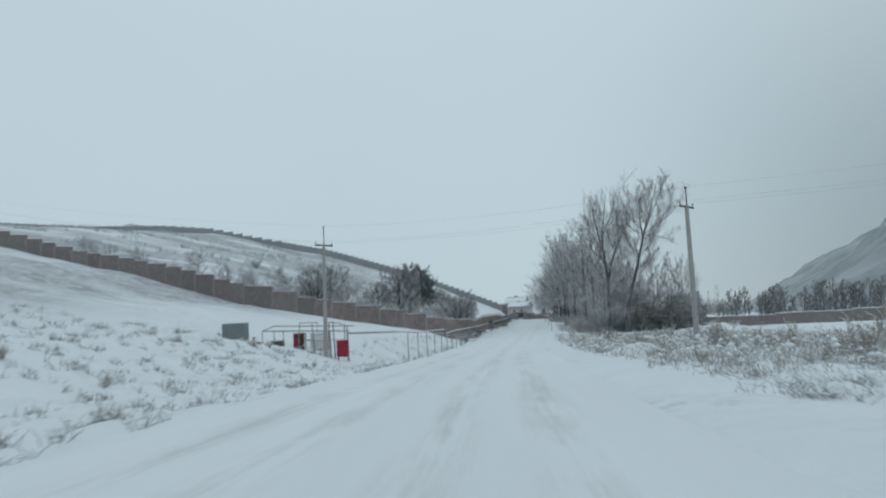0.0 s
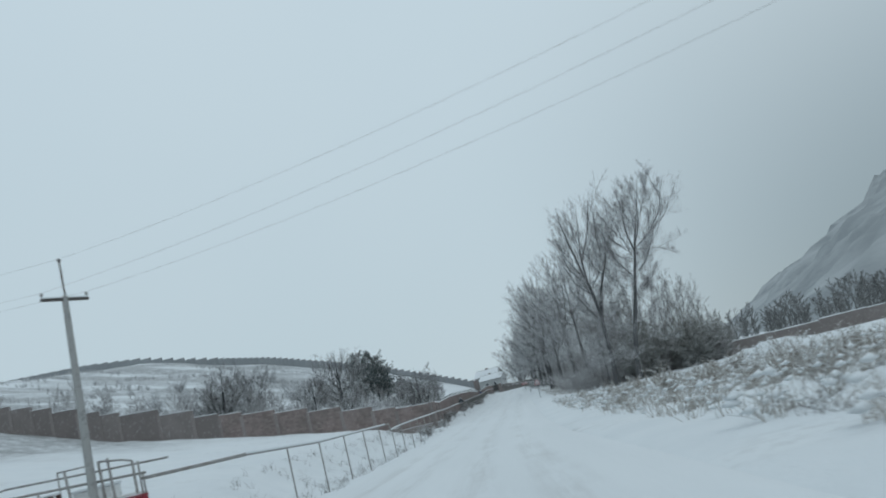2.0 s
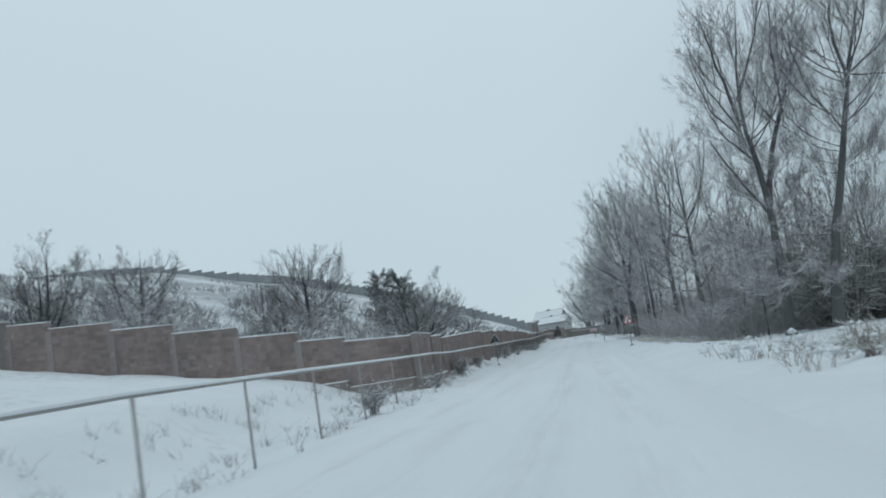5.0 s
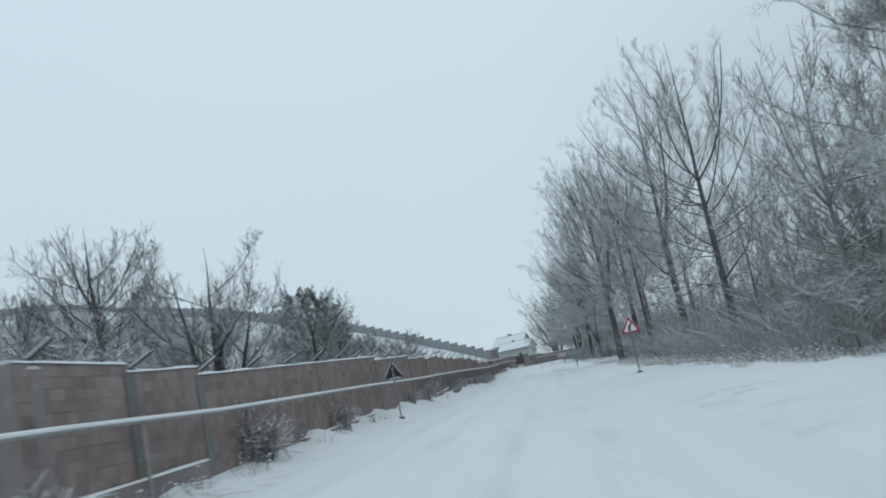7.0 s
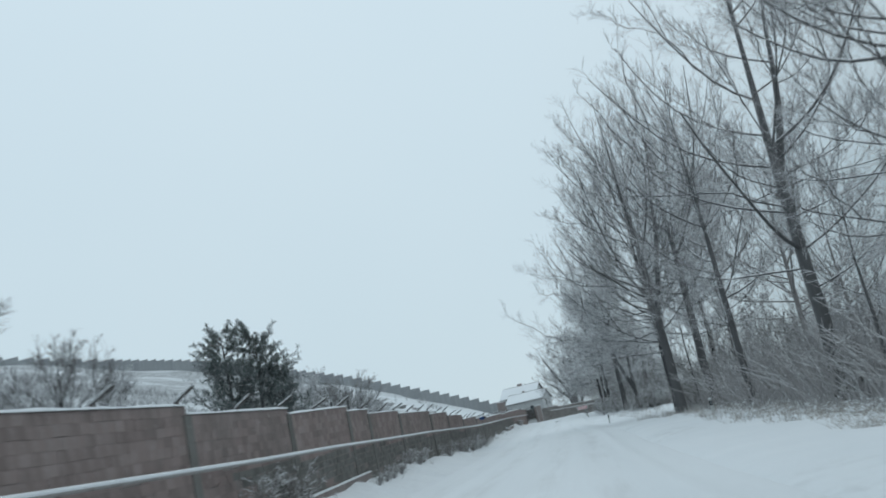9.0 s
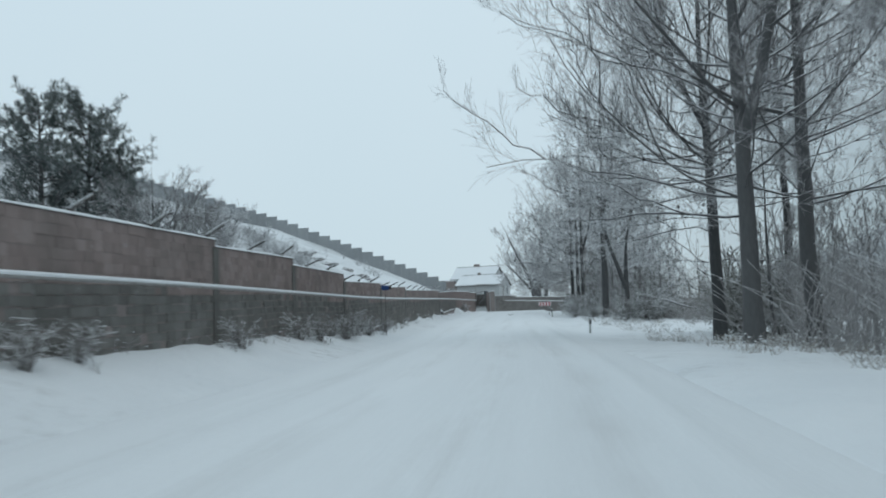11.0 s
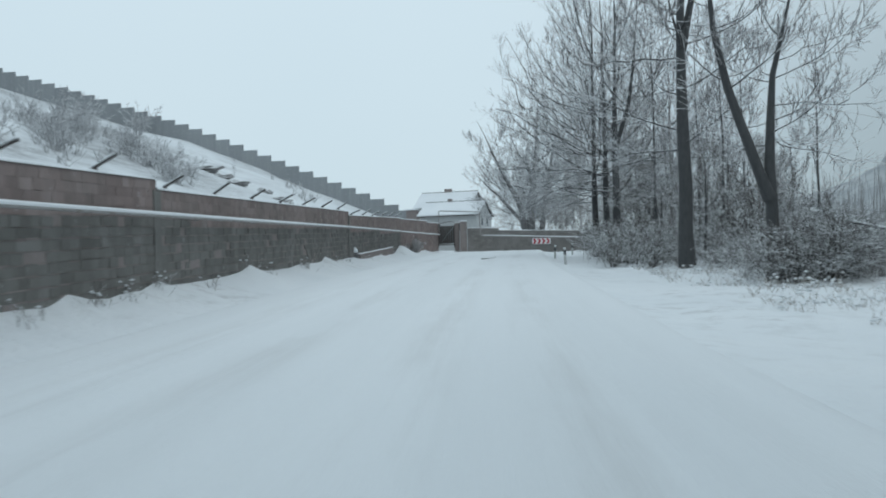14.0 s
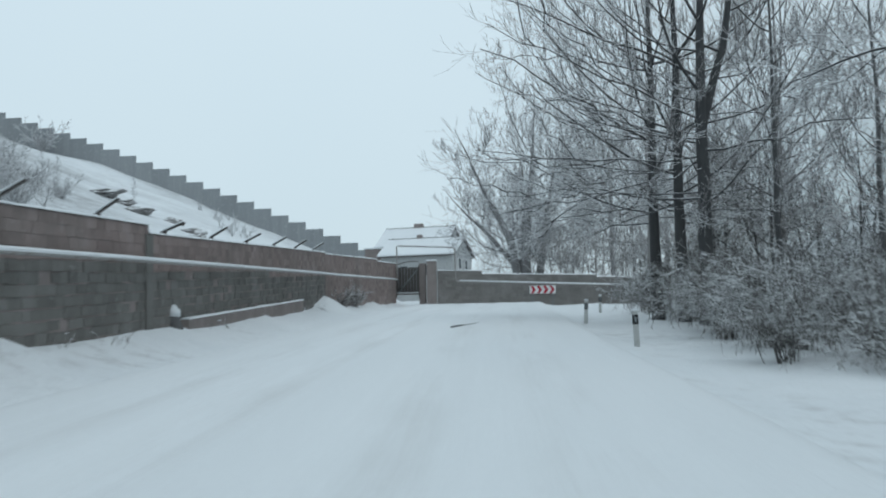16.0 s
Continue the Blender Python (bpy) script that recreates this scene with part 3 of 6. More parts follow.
# the last stretch swings in to the gate
pa, pb = wall_point(324.7), Vector((-24.95, 345.0, 0))
tn = Vector(((pb - pa).y, -(pb - pa).x, 0)).normalized()
for f0, f1, z0, z1 in ((0.0, 0.66, 6.62, 7.05), (0.66, 1.0, 6.92, 7.10)):
    qa, qb = pa.lerp(pb, f0), pa.lerp(pb, f1)
    cores.append(prism_along(qa, 2.6, z0, qb, 2.6, z1, tn, -WALL_T, 0.003))
    caps.append(snow_strip(qa, z0, qb, z1, tn, -WALL_T - 0.03, 0.05, 0.085, 70 + f0))
    C, Hh, ax = wall_blocks(qa, z0 - 0.02, qb, z1 - 0.02, tn, 0.0, 3.4, 3.6, rng)
    stuff_blocks.append(boxes(C, Hh, *ax))
child("core", mesh_of("core", *joined(cores), M_MORTAR), wall_east)
child("block_courses", mesh_of("block_courses", *joined(stuff_blocks), M_TUFF), wall_east, "brown tuff blocks in courses", kind="stuff")
child("lower_courses", mesh_of("lower_courses", *joined(lower_blocks), M_LOWER), wall_east, "uneven grey blocks below the gas pipe", kind="stuff")
child("snow_cap", mesh_of("snow_cap", *joined(caps), M_SNOW, True), wall_east, "snow lying on the wall")
child("footing", mesh_of("footing", *joined(plinths), M_MORTAR), wall_east, "rough concrete footing")
child("footing_snow", mesh_of("footing_snow", *joined(plinth_snow), M_SNOW, True), wall_east, "snow on the footing")
child("pilaster", mesh_of("pilaster", *joined(pilasters), M_LOWER), wall_east, "flat pilaster strips")

# hill wall, from the road corner up the slope, in level steps
HILLTOP_D = [20.3, 23.9, 27, 30.8, 34.6, 38.5, 41.9, 44.8, 48.4, 52.8, 57, 66, 77, 83, 99, 140, 180]
HILLTOP_Z = [3.16, 3.66, 4.40, 5.28, 6.08, 6.83, 7.48, 7.95, 9.15, 10.25, 11.1, 14.0, 16.6, 17.7, 22.6, 32, 41]
HILL_EDGES = [18.2, 22.5, 25.2, 28.8, 32.7, 36.5, 40.5, 43.2, 46.3, 50.4, 55.2]
while HILL_EDGES[-1] < 150:
    HILL_EDGES.append(HILL_EDGES[-1] + (2.7, 3.2, 2.4)[len(HILL_EDGES) % 3])
HN = Vector((0, -1, 0))
wall_south = thing("wall_south", "stepped brown block wall climbing the snowy hill", "wall", kind="structure")
near_blocks = []
for k, (da, db) in enumerate(zip(HILL_EDGES, HILL_EDGES[1:])):
    mid = float(lerp((da + db) / 2, HILLTOP_D, HILLTOP_Z))
    za, zb = mid - 0.035 * (db - da), mid + 0.035 * (db - da)
    lo = min(grounded(-da, 147), grounded(-db, 147)) - 0.6
    pa, pb = Vector((-da, 147.0, 0)), Vector((-db, 147.0, 0))
    child("panel", mesh_of("panel", *prism_along(pa, lo, za, pb, lo, zb, HN, -0.35, 0), M_HILLWALL), wall_south)
    child("snow_cap", mesh_of("snow_cap", *snow_strip(pa, za, pb, zb, HN, -0.38, 0.04, 0.075, k * 1.3), M_SNOW, True), wall_south, "snow lying on the wall step")
    if db < 44:
        C, Hh, ax = wall_blocks(pa, za - 0.02, pb, zb - 0.02, HN, 0.012, lo + 0.5, lo + 0.5, rng)
        near_blocks.append(boxes(C, Hh, *ax))
    if k:
        child("pilaster", mesh_of("pilaster", *prism_along(Vector((-da + 0.2, 147.0, 0)), lo, za - 0.55, Vector((-da - 0.2, 147.0, 0)), lo, za - 0.55, HN, 0.01, 0.06), M_HILLWALL), wall_south)
for k, (da, db, z) in enumerate([(18.5, 22.45, 0.76), (22.5, 25.6, 1.12)]):
    pa, pb = Vector((-da, 147.0, 0)), Vector((-db, 147.0, 0))
    child("footing", mesh_of("footing", *prism_along(pa, z - 1.5, z, pb, z - 1.5, z, HN, 0.02, 0.28), M_MORTAR), wall_south, "rough concrete footing")
    child("footing_snow", mesh_of("footing_snow", *snow_strip(pa, z, pb, z, HN, 0.03, 0.3, 0.07, 90 + k), M_SNOW, True), wall_south, "snow on the footing")
child("block_courses", mesh_of("block_courses", *joined(near_blocks), M_TUFF), wall_south, "brown tuff blocks in courses", kind="stuff")

# far wall over the hill behind the house
FARTOP_D = [30, 36.8, 41, 56.6, 72, 88.6, 106, 112, 145, 164, 187, 225, 267, 400]
FARTOP_Z = [9.6, 11.9, 13.7, 20.2, 26.6, 32.3, 38, 39.8, 47.5, 52.4, 55.3, 57.5, 62, 70]
wall_north = thing("wall_north", "stepped wall running over the snowy hilltop, greyed for haze", "wall", kind="structure")
x = -33.0
k = 0
while x > -330:
    w = 2.3 if x > -130 else 4.5
    xa, xb = x, x - w
    top = float(lerp(-(xa + xb) / 2, FARTOP_D, FARTOP_Z))
    lo = min(grounded(xa, 400), grounded(xb, 400)) - 0.8
    pa, pb = Vector((xa, 400.0, 0)), Vector((xb, 400.0, 0))
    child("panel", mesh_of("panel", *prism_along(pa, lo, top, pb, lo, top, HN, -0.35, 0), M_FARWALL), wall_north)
    if x > -130:
        child("snow_cap", mesh_of("snow_cap", *snow_strip(pa, top, pb, top, HN, -0.38, 0.04, 0.1, k * 1.9, 1.2), M_SNOW, True), wall_north, "snow on the wall step")
    x = xb
    k += 1

# wall across the bend, right of the gate
wall_bend = thing("wall_bend", "grey-brown block wall with snow behind the road bend", "wall", kind="structure")
bend_blocks, bend_caps, bend_cores = [], [], []
for xa, za, xb, zb in [(-22.0, 6.55, -18.9, 6.45), (-18.9, 6.24, -11.0, 6.0), (-11.0, 5.86, -2.0, 5.5), (-2.0, 5.35, 14.0, 5.0)]:
    pa, pb = Vector((xa, 345.0, 0)), Vector((xb, 345.0, 0))
    bend_cores.append(prism_along(pa, 2.6, za, pb, 2.6, zb, HN, -0.35, -0.01))
    bend_caps.append(snow_strip(pa, za, pb, zb, HN, -0.38, 0.05, 0.09, xa))
    C, Hh, ax = wall_blocks(pa, za - 0.02, pb, zb - 0.02, HN, 0.0, 3.6, 3.6, rng)
    bend_blocks.append(boxes(C, Hh, *ax))
child("core", mesh_of("core", *joined(bend_cores), M_MORTAR), wall_bend)
child("block_courses", mesh_of("block_courses", *joined(bend_blocks), M_BEND), wall_bend, "grey-brown tuff blocks", kind="stuff")
child("snow_cap", mesh_of("snow_cap", *joined(bend_caps), M_SNOW, True), wall_bend, "snow lying on the wall")

# field wall beyond the grove
wall_field = thing("wall_field", "low brown stepped wall with snow beyond the weedy field", "wall", kind="structure")
x, k = 13.0, 0
while x < 120:
    w = 6.5
    top = 1.35 + 0.009 * (x - 13) + (0.12 if k % 2 else 0.0)
    pa, pb = Vector((x, 172.0, 0)), Vector((x + w, 172.0, 0))
    child("panel", mesh_of("panel", *prism_along(pa, -3.0, top, pb, -3.0, top, HN, -0.35, 0), M_HILLWALL), wall_field)
    child("snow_cap", mesh_of("snow_cap", *snow_strip(pa, top, pb, top, HN, -0.38, 0.04, 0.13, k * 0.9, 1.0), M_SNOW, True), wall_field, "snow on the wall")
    x += w
    k += 1


# slanting brackets on the wall top
def make_bracket():
    e = thing("wall_bracket", "slanting dark iron bracket with snow on the wall top", "bracket", group="brackets on the wall top")
    bm = box_bm(0.62, 0.05, 0.012, (0.31, 0, 0))
    bm2 = box_bm(0.62, 0.012, 0.055, (0.31, 0.02, 0.02))
    tmp = bpy.data.meshes.new("tmp")
    bm2.to_mesh(tmp)
    bm2.free()
    bm.from_mesh(tmp)
    bpy.data.meshes.remove(tmp)
    tilt = pose(-0.10, 0, 0.0, 0, -27, 0)
    bm.transform(tilt)
    part("angle_arm", bm, M_IRON, e)
    sn = box_bm(0.56, 0.05, 0.03, (0.32, 0.0, 0.06), 0.012)
    sn.transform(tilt)
    part("snow", sn, M_SNOW, e, "thin snow")
    part("foot_plate", box_bm(0.14, 0.10, 0.14, (-0.06, 0, -0.03), 0.01), M_IRON, e)
    return e


def wall_top(y):
    for ya, za, yb, zb in STRETCH:
        if ya <= y <= yb:
            return za + (zb - za) * (y - ya) / (yb - ya)
    return STRETCH[-1][3]


bracket = make_bracket()
ys = [147.2 + 3.97 * i for i in range(45)]
for i, y in enumerate(ys):
    m = Matrix.Translation((wall_x(y), y, wall_top(y) + 0.05)) @ pose(0, 0, 0, 0, rng.uniform(-6, 6), 2 + rng.uniform(-7, 7))
    if i == 0:
        bracket.matrix_world = m
    else:
        copy_thing(bracket, m)

# ---------------------------------------------------------------- gas pipe on posts
def pipe_x(y):
    return float(lerp(y, [70, 80, 140, 147, 324.7, 345], [-14.5, -14.85, -17.5, wall_x(147) + 0.45, wall_x(324.7) + 0.35, -24.6]))


gas_pipe = thing("gas_pipe", "grey gas pipe with snow on top carried on thin posts", "pipe")
pts = [(pipe_x(y), y, z) for y, z in zip(PIPE_Y, PIPE_Z)]
dense = []
for y in sorted(set(list(np.arange(71, 341, 3.0)) + PIPE_Y)):
    dense.append((pipe_x(y), y, float(lerp(y, PIPE_Y, PIPE_Z))))
GX0 = -24.75
dense += [(GX0, 344.2, 5.9), (GX0, 344.3, 6.2), (GX0, 344.3, 8.25), (GX0 + 0.15, 344.3, 8.3), (-20.85, 344.4, 8.1), (-20.7, 344.4, 8.0), (-20.7, 344.5, 5.85), (-20.55, 344.5, 5.74), (-7.8, 344.5, 5.15), (8, 344.5, 4.6)]
child("pipe", tube_mesh("pipe", dense, 0.05, M_PIPE, 8), gas_pipe)
snow_pts = [np.array([(x, y, z + 0.035) for x, y, z in dense if y < 343.9 and (y < 106.1)]), np.array([(x, y, z + 0.035) for x, y, z in dense if 106.2 < y < 343.9]), np.array([(x, 344.5, z + 0.06) for x, z in ((-20.4, 5.73), (-15, 5.48), (-7.8, 5.15), (8, 4.6))])]
for sp in snow_pts:
    child("pipe_snow", tube_mesh("pipe_snow", sp, 0.055, M_SNOW, 6), gas_pipe, "snow lying along the pipe")
for y in [76.5, 82.4, 88.6, 94.8, 101.0, 106.9, 112.3, 118.2, 124.2, 130.3, 136.4, 143.5] + [150.2, 157.0, 164.5]:
    x, z = pipe_x(y), float(lerp(y, PIPE_Y, PIPE_Z))
    g = grounded(x, y)
    child("post", tube_mesh("post", [(x, y, g - 0.3), (x, y, z - 0.04)], 0.035, M_PIPE, 8), gas_pipe)

for y in [171 + 5.5 * i for i in range(28)]:
    x, z = pipe_x(y), float(lerp(y, PIPE_Y, PIPE_Z))
    child("wall_bracket", mesh_of("wall_bracket", *boxes([(x - 0.2, y, z - 0.07)], [(0.20, 0.012, 0.012)]), M_PIPE), gas_pipe)

# ---------------------------------------------------------------- gate
gate = thing("gate", "half-open grey iron gate between block pillars", "gate", at=(-23.4, 345, 4.4))


def gate_part(name, sx, sy, sz, at, mat, label="", bevel=0.015):
    part(name, box_bm(sx, sy, sz, at, bevel), mat, gate, label)


gate_part("pillar", 0.65, 0.55, 3.1, (1.0, 0, 1.25), M_MORTAR, "grey block pillar", 0.03)
gate_part("pillar", 0.45, 0.5, 3.0, (0.32, 0.4, 1.2), M_MORTAR, "grey block pillar", 0.03)
gate_part("pillar", 0.35, 0.45, 3.0, (-1.75, 0, 1.3), M_MORTAR, "grey block pillar", 0.03)
part("pillar_snow", box_bm(0.7, 0.6, 0.12, (1.0, 0, 2.86), 0.04), M_SNOW, gate, "snow cap")
gate_part("bottom_rail", 1.75, 0.06, 0.10, (-0.7, 0.05, 0.55), M_IRON)
gate_part("middle_rail", 1.75, 0.06, 0.06, (-0.7, 0.05, 0.95), M_IRON)
gate_part("stile", 0.07, 0.07, 2.4, (-1.5, 0.05, 1.5), M_IRON)
gate_part("stile", 0.07, 0.07, 2.3, (0.08, 0.05, 1.4), M_IRON)
arch = [(-1.5 + 1.58 * f, 0.05, 2.6 + 0.32 * math.sin(f * math.pi * 0.62) - 0.1 * f) for f in np.linspace(0, 1, 12)]
child("arched_rail", tube_mesh("arched_rail", arch, 0.035, M_IRON, 8), gate)
child("brace", tube_mesh("brace", [(-1.4, 0.1, 0.6), (0.0, 0.1, 2.3)], 0.03, M_GREY, 8), gate)
# dark backing behind the bars, added to stand for the shaded opening
gate_part("sheet", 1.55, 0.03, 1.75, (-0.72, 0.14, 1.55), M_IRON, "dark backing added in place of the shaded opening")
for i in range(7):
    child("bar", tube_mesh("bar", [(-1.35 + 0.21 * i, 0.05, 0.5), (-1.35 + 0.21 * i, 0.05, 2.6)], 0.016, M_GREY, 6), gate)

# ---------------------------------------------------------------- houses behind the wall
def house(name, label, at, rz, length, width, eave, ridge, windows):
    e = thing(name, label, "house", at=at, rz=rz)
    hl, hw = length / 2, width / 2
    V = [(-hl, -hw, -2), (hl, -hw, -2), (hl, hw, -2), (-hl, hw, -2), (-hl, -hw, eave), (hl, -hw, eave), (hl, hw, eave), (-hl, hw, eave), (-hl, 0, ridge), (hl, 0, ridge)]
    F = [(0, 1, 5, 4), (2, 3, 7, 6), (1, 2, 6, 9, 5), (3, 0, 4, 8, 7), (0, 3, 2, 1)]
    wall_ob = child("wall", mesh_of("wall", V, F, M_HOUSE), e, "pale rendered wall")
    ov = 0.35
    for sgn in (-1, 1):
        lo = Vector((0, sgn * (hw + ov), eave - ov * (ridge - eave) / hw))
        hi = Vector((0, 0, ridge))
        for nm, up, th, mat in (("roof_slab", 0.0, 0.10, M_IRON), ("roof_snow", 0.105, 0.16, M_SNOW)):
            Vr = []
            for xx in (-hl - ov, hl + ov):
                for p in (lo, hi):
                    for dz in (up, up + th):
                        Vr.append((xx, p.y, p.z + dz))
            child(nm, mesh_of(nm, Vr, [(0, 1, 3, 2), (4, 6, 7, 5), (0, 4, 5, 1), (2, 3, 7, 6), (1, 5, 7, 3), (0, 2, 6, 4)], mat), e, "thick roof snow" if "snow" in nm else "dark roof edge")
    child("ridge_cap", mesh_of("ridge_cap", *boxes([(0, 0, ridge + 0.27)], [(hl + ov, 0.09, 0.03)]), M_IRON), e, "dark ridge flashing")
    child("gutter", tube_mesh("gutter", [(-hl - ov, -hw - ov - 0.03, eave - ov * (ridge - eave) / hw + 0.04), (hl + ov, -hw - ov - 0.03, eave - ov * (ridge - eave) / hw + 0.04)], 0.07, M_IRON, 8), e)
    for wx, wz, side in windows:
        if side == "gable":
            w = child("window", mesh_of("window", *boxes([(hl + 0.02, wx, wz)], [(0.04, 0.42, 0.6)]), M_WHITEP), e)
            child("pane", mesh_of("pane", *boxes([(hl + 0.06, wx, wz)], [(0.012, 0.34, 0.52)]), M_GLASS), w)
        else:
            w = child("window", mesh_of("window", *boxes([(wx, -hw - 0.02, wz)], [(0.5, 0.04, 0.6)]), M_WHITEP), e)
            child("pane", mesh_of("pane", *boxes([(wx, -hw - 0.06, wz)], [(0.42, 0.012, 0.52)]), M_GLASS), w)
    return e


h1 = house("house", "pale village house with a snowy gable roof behind the wall", (-26.8, 383.5, 5.5), -13, 8.2, 7.0, 4.3, 6.1, [(-1.2, 3.3, "gable"), (1.2, 3.3, "gable"), (-1.5, 2.6, "front"), (1.5, 2.6, "front")])
for cx, cz, s in ((-0.9, 6.3, 0.55),):
    part("chimney", box_bm(s, s, 0.9, (cx, 0.2, cz), 0.03), M_MORTAR, h1, "short brick chimney")
h2 = house("house", "taller pale house with a snowy roof further behind", (-29.0, 397.0, 5.8), -13, 8.6, 7.5, 5.9, 8.2, [(-1.2, 4.6, "gable"), (1.2, 4.6, "gable")])
part("chimney", box_bm(1.1, 0.6, 0.9, (-0.3, 0.2, 8.5), 0.03), M_MORTAR, h2, "broad grey chimney")
shed = thing("shed", "small grey outbuilding at the end of the hill wall", "shed", at=(-33.5, 388, 8.0), rz=-8)
part("wall", box_bm(1.6, 2.0, 4.2, (0, 0, 0.9), 0.03), M_MORTAR, shed)
part("roof_snow", box_bm(1.8, 2.2, 0.16, (0, 0, 3.08), 0.05), M_SNOW, shed, "flat snow")

# ---------------------------------------------------------------- power line
LINE = Vector((26.0, -14.6, 0)).normalized()
ARM = Vector((0.49, 0.872, 0))
WIRE_ENDS = {}


def power_pole(x, y, z0, body, total, lean, label):
    e = thing("utility_pole", label, "utility pole", at=(x, y, z0))
    n = 14
    zz = np.linspace(-0.4, body, n)
    P = [(lean[0] * z / body, lean[1] * z / body, z) for z in zz]
    R = 0.175 - 0.06 * (zz / body)
    child("post", tube_mesh("post", P, R, M_CONCRETE, 8, False), e, "tapered concrete post with frost")
    tip = Vector((lean[0], lean[1], body))
    child("top_rod", tube_mesh("top_rod", [tip + Vector((0.03, 0, -0.5)), tip + Vector((0.02, 0, total - body))], 0.035, M_IRON, 8), e)
    a = tip + Vector((0, 0, -0.12))
    arm_half = 0.95
    child("crossarm", mesh_of("crossarm", *boxes([tuple(a)], [(arm_half, 0.05, 0.05)], tuple(ARM), (-ARM.y, ARM.x, 0)), M_IRON), e)
    child("arm_snow", mesh_of("arm_snow", *boxes([tuple(a + Vector((0, 0, 0.075)))], [(arm_half, 0.045, 0.022)], tuple(ARM), (-ARM.y, ARM.x, 0)), M_SNOW), e, "thin snow")
    tips = []
    for off in (-0.9, 0.9):
        b = a + ARM * off
        child("insulator", tube_mesh("insulator", [b + Vector((0, 0, 0.02)), b + Vector((0, 0, 0.12)), b + Vector((0, 0, 0.16)), b + Vector((0, 0, 0.26))], [0.02, 0.03, 0.06, 0.045], M_CONCRETE, 8), e)
        tips.append(b + Vector((0, 0, 0.26)))
    t = tip + Vector((0.02, 0, total - body))
    child("insulator", tube_mesh("insulator", [t - Vector((0, 0, 0.05)), t + Vector((0, 0, 0.03)), t + Vector((0, 0, 0.12))], [0.03, 0.07, 0.05], M_IRON, 8), e)
    tips.append(t + Vector((0, 0, 0.1)))
    base = Vector((x, y, z0))
    return e, [base + q for q in tips]


pole_l, tips_l = power_pole(-20.05, 70.6, 0.1, 8.55, 9.85, (0.05, 0.4), "weathered concrete utility pole with crossarm by the gas station")
pole_r, tips_r = power_pole(6.1, 55.6, -0.1, 8.15, 9.12, (0.0, 0.6), "frost-speckled concrete utility pole leaning over the weeds")


def wire(a, b, sag, parent, n=18):
    f = np.linspace(0, 1, n)[:, None]
    P = np.array(a) * (1 - f) + np.array(b) * f
    P[:, 2] -= (4 * sag * f * (1 - f))[:, 0]
    P -= np.array(parent.matrix_world.translation)
    child("wire", tube_mesh("wire", P, 0.0042, M_CONCRETE, 5), parent, "thin overhead wire")


for a, b in zip(tips_l, tips_r):
    wire(a, b, 0.5, pole_l)
    wire(a, a + Vector((-75, 42, 16)), 1.2, pole_l)
    wire(b, b + Vector((52, -29, 1.5)), 0.9, pole_r)

# ---------------------------------------------------------------- gas regulator yard
yard = thing("gas_cage", "low pipe cage round gas fittings in the snow", "gas station", at=(-22, 71.2, 0.3))


def yard_tube(name, pts, r=0.035, mat=M_PIPE, label=""):
    child(name, tube_mesh(name, [(x + 22, y - 71.2, z - 0.3) for x, y, z in pts], r, mat, 8), yard, label)


for x in (-25.3, -23.6, -22.35, -19.95, -18.4):
    for y in ((71.2,) if x > -25 else (71.2, 74.0)):
        yard_tube("post", [(x, y, grounded(x, y) - 0.3), (x, y, 2.12 - 0.045 * (x + 25.3))], 0.035)
yard_tube("top_rail", [(-25.3, 71.2, 2.12), (-18.3, 71.2, 1.80)], 0.045)
yard_tube("top_rail", [(-25.3, 74.0, 2.5), (-18.6, 74.0, 2.2)], 0.04)
yard_tube("top_rail", [(-25.3, 71.2, 2.12), (-25.3, 74.0, 2.5)], 0.04)
yard_tube("low_pipe", [(-22.3, 72.6, 1.25), (-19.0, 72.6, 1.15)], 0.06, M_WHITEP, "white pipe run")
yard_tube("riser", [(-19.75, 71.0, -0.2), (-19.85, 71.0, 2.55)], 0.05)
yard_tube("riser", [(-19.45, 71.1, -0.2), (-19.55, 71.1, 2.6)], 0.05)
yard_tube("riser", [(-18.62, 71.0, -0.2), (-18.62, 71.0, 2.3)], 0.05)
yard_tube("riser", [(-18.42, 71.0, -0.2), (-18.42, 71.0, 2.25)], 0.04)
yard_tube("riser", [(-21.1, 71.2, 0.2), (-21.25, 71.2, 2.5)], 0.05)
yard_tube("bridge_pipe", [(-19.85, 71.0, 2.55), (-19.0, 71.0, 2.42), (-18.62, 71.0, 2.3)], 0.035)
yard_tube("bridge_pipe", [(-23.2, 74.2, 2.65), (-21.7, 74.2, 2.62)], 0.03)
yard_tube("riser", [(-23.2, 74.2, 0.6), (-23.2, 74.2, 2.65)], 0.03)
yard_tube("riser", [(-21.7, 74.2, 0.6), (-21.7, 74.2, 2.62)], 0.03)
yard_tube("outlet_pipe", [(-18.4, 71.0, 1.62), (-16.5, 70.95, 1.58), (-14.5, 70.9, 1.55)], 0.06)

red_box = thing("gas_cabinet", "dark red steel gas cabinet on short legs in the snow", "cabinet", at=(-18.8, 71.0, -0.28))
part("body", box_bm(0.86, 0.5, 1.2, (0, 0, 0.72), 0.02), M_REDP, red_box)
part("door", box_bm(0.78, 0.03, 1.1, (0, -0.265, 0.72), 0.008), M_REDP, red_box)
part("roof", box_bm(0.92, 0.56, 0.05, (0, 0, 1.35), 0.015), M_REDP, red_box)
part("snow", box_bm(0.5, 0.4, 0.05, (0.1, 0, 1.40), 0.02), M_SNOW, red_box, "patch of snow")
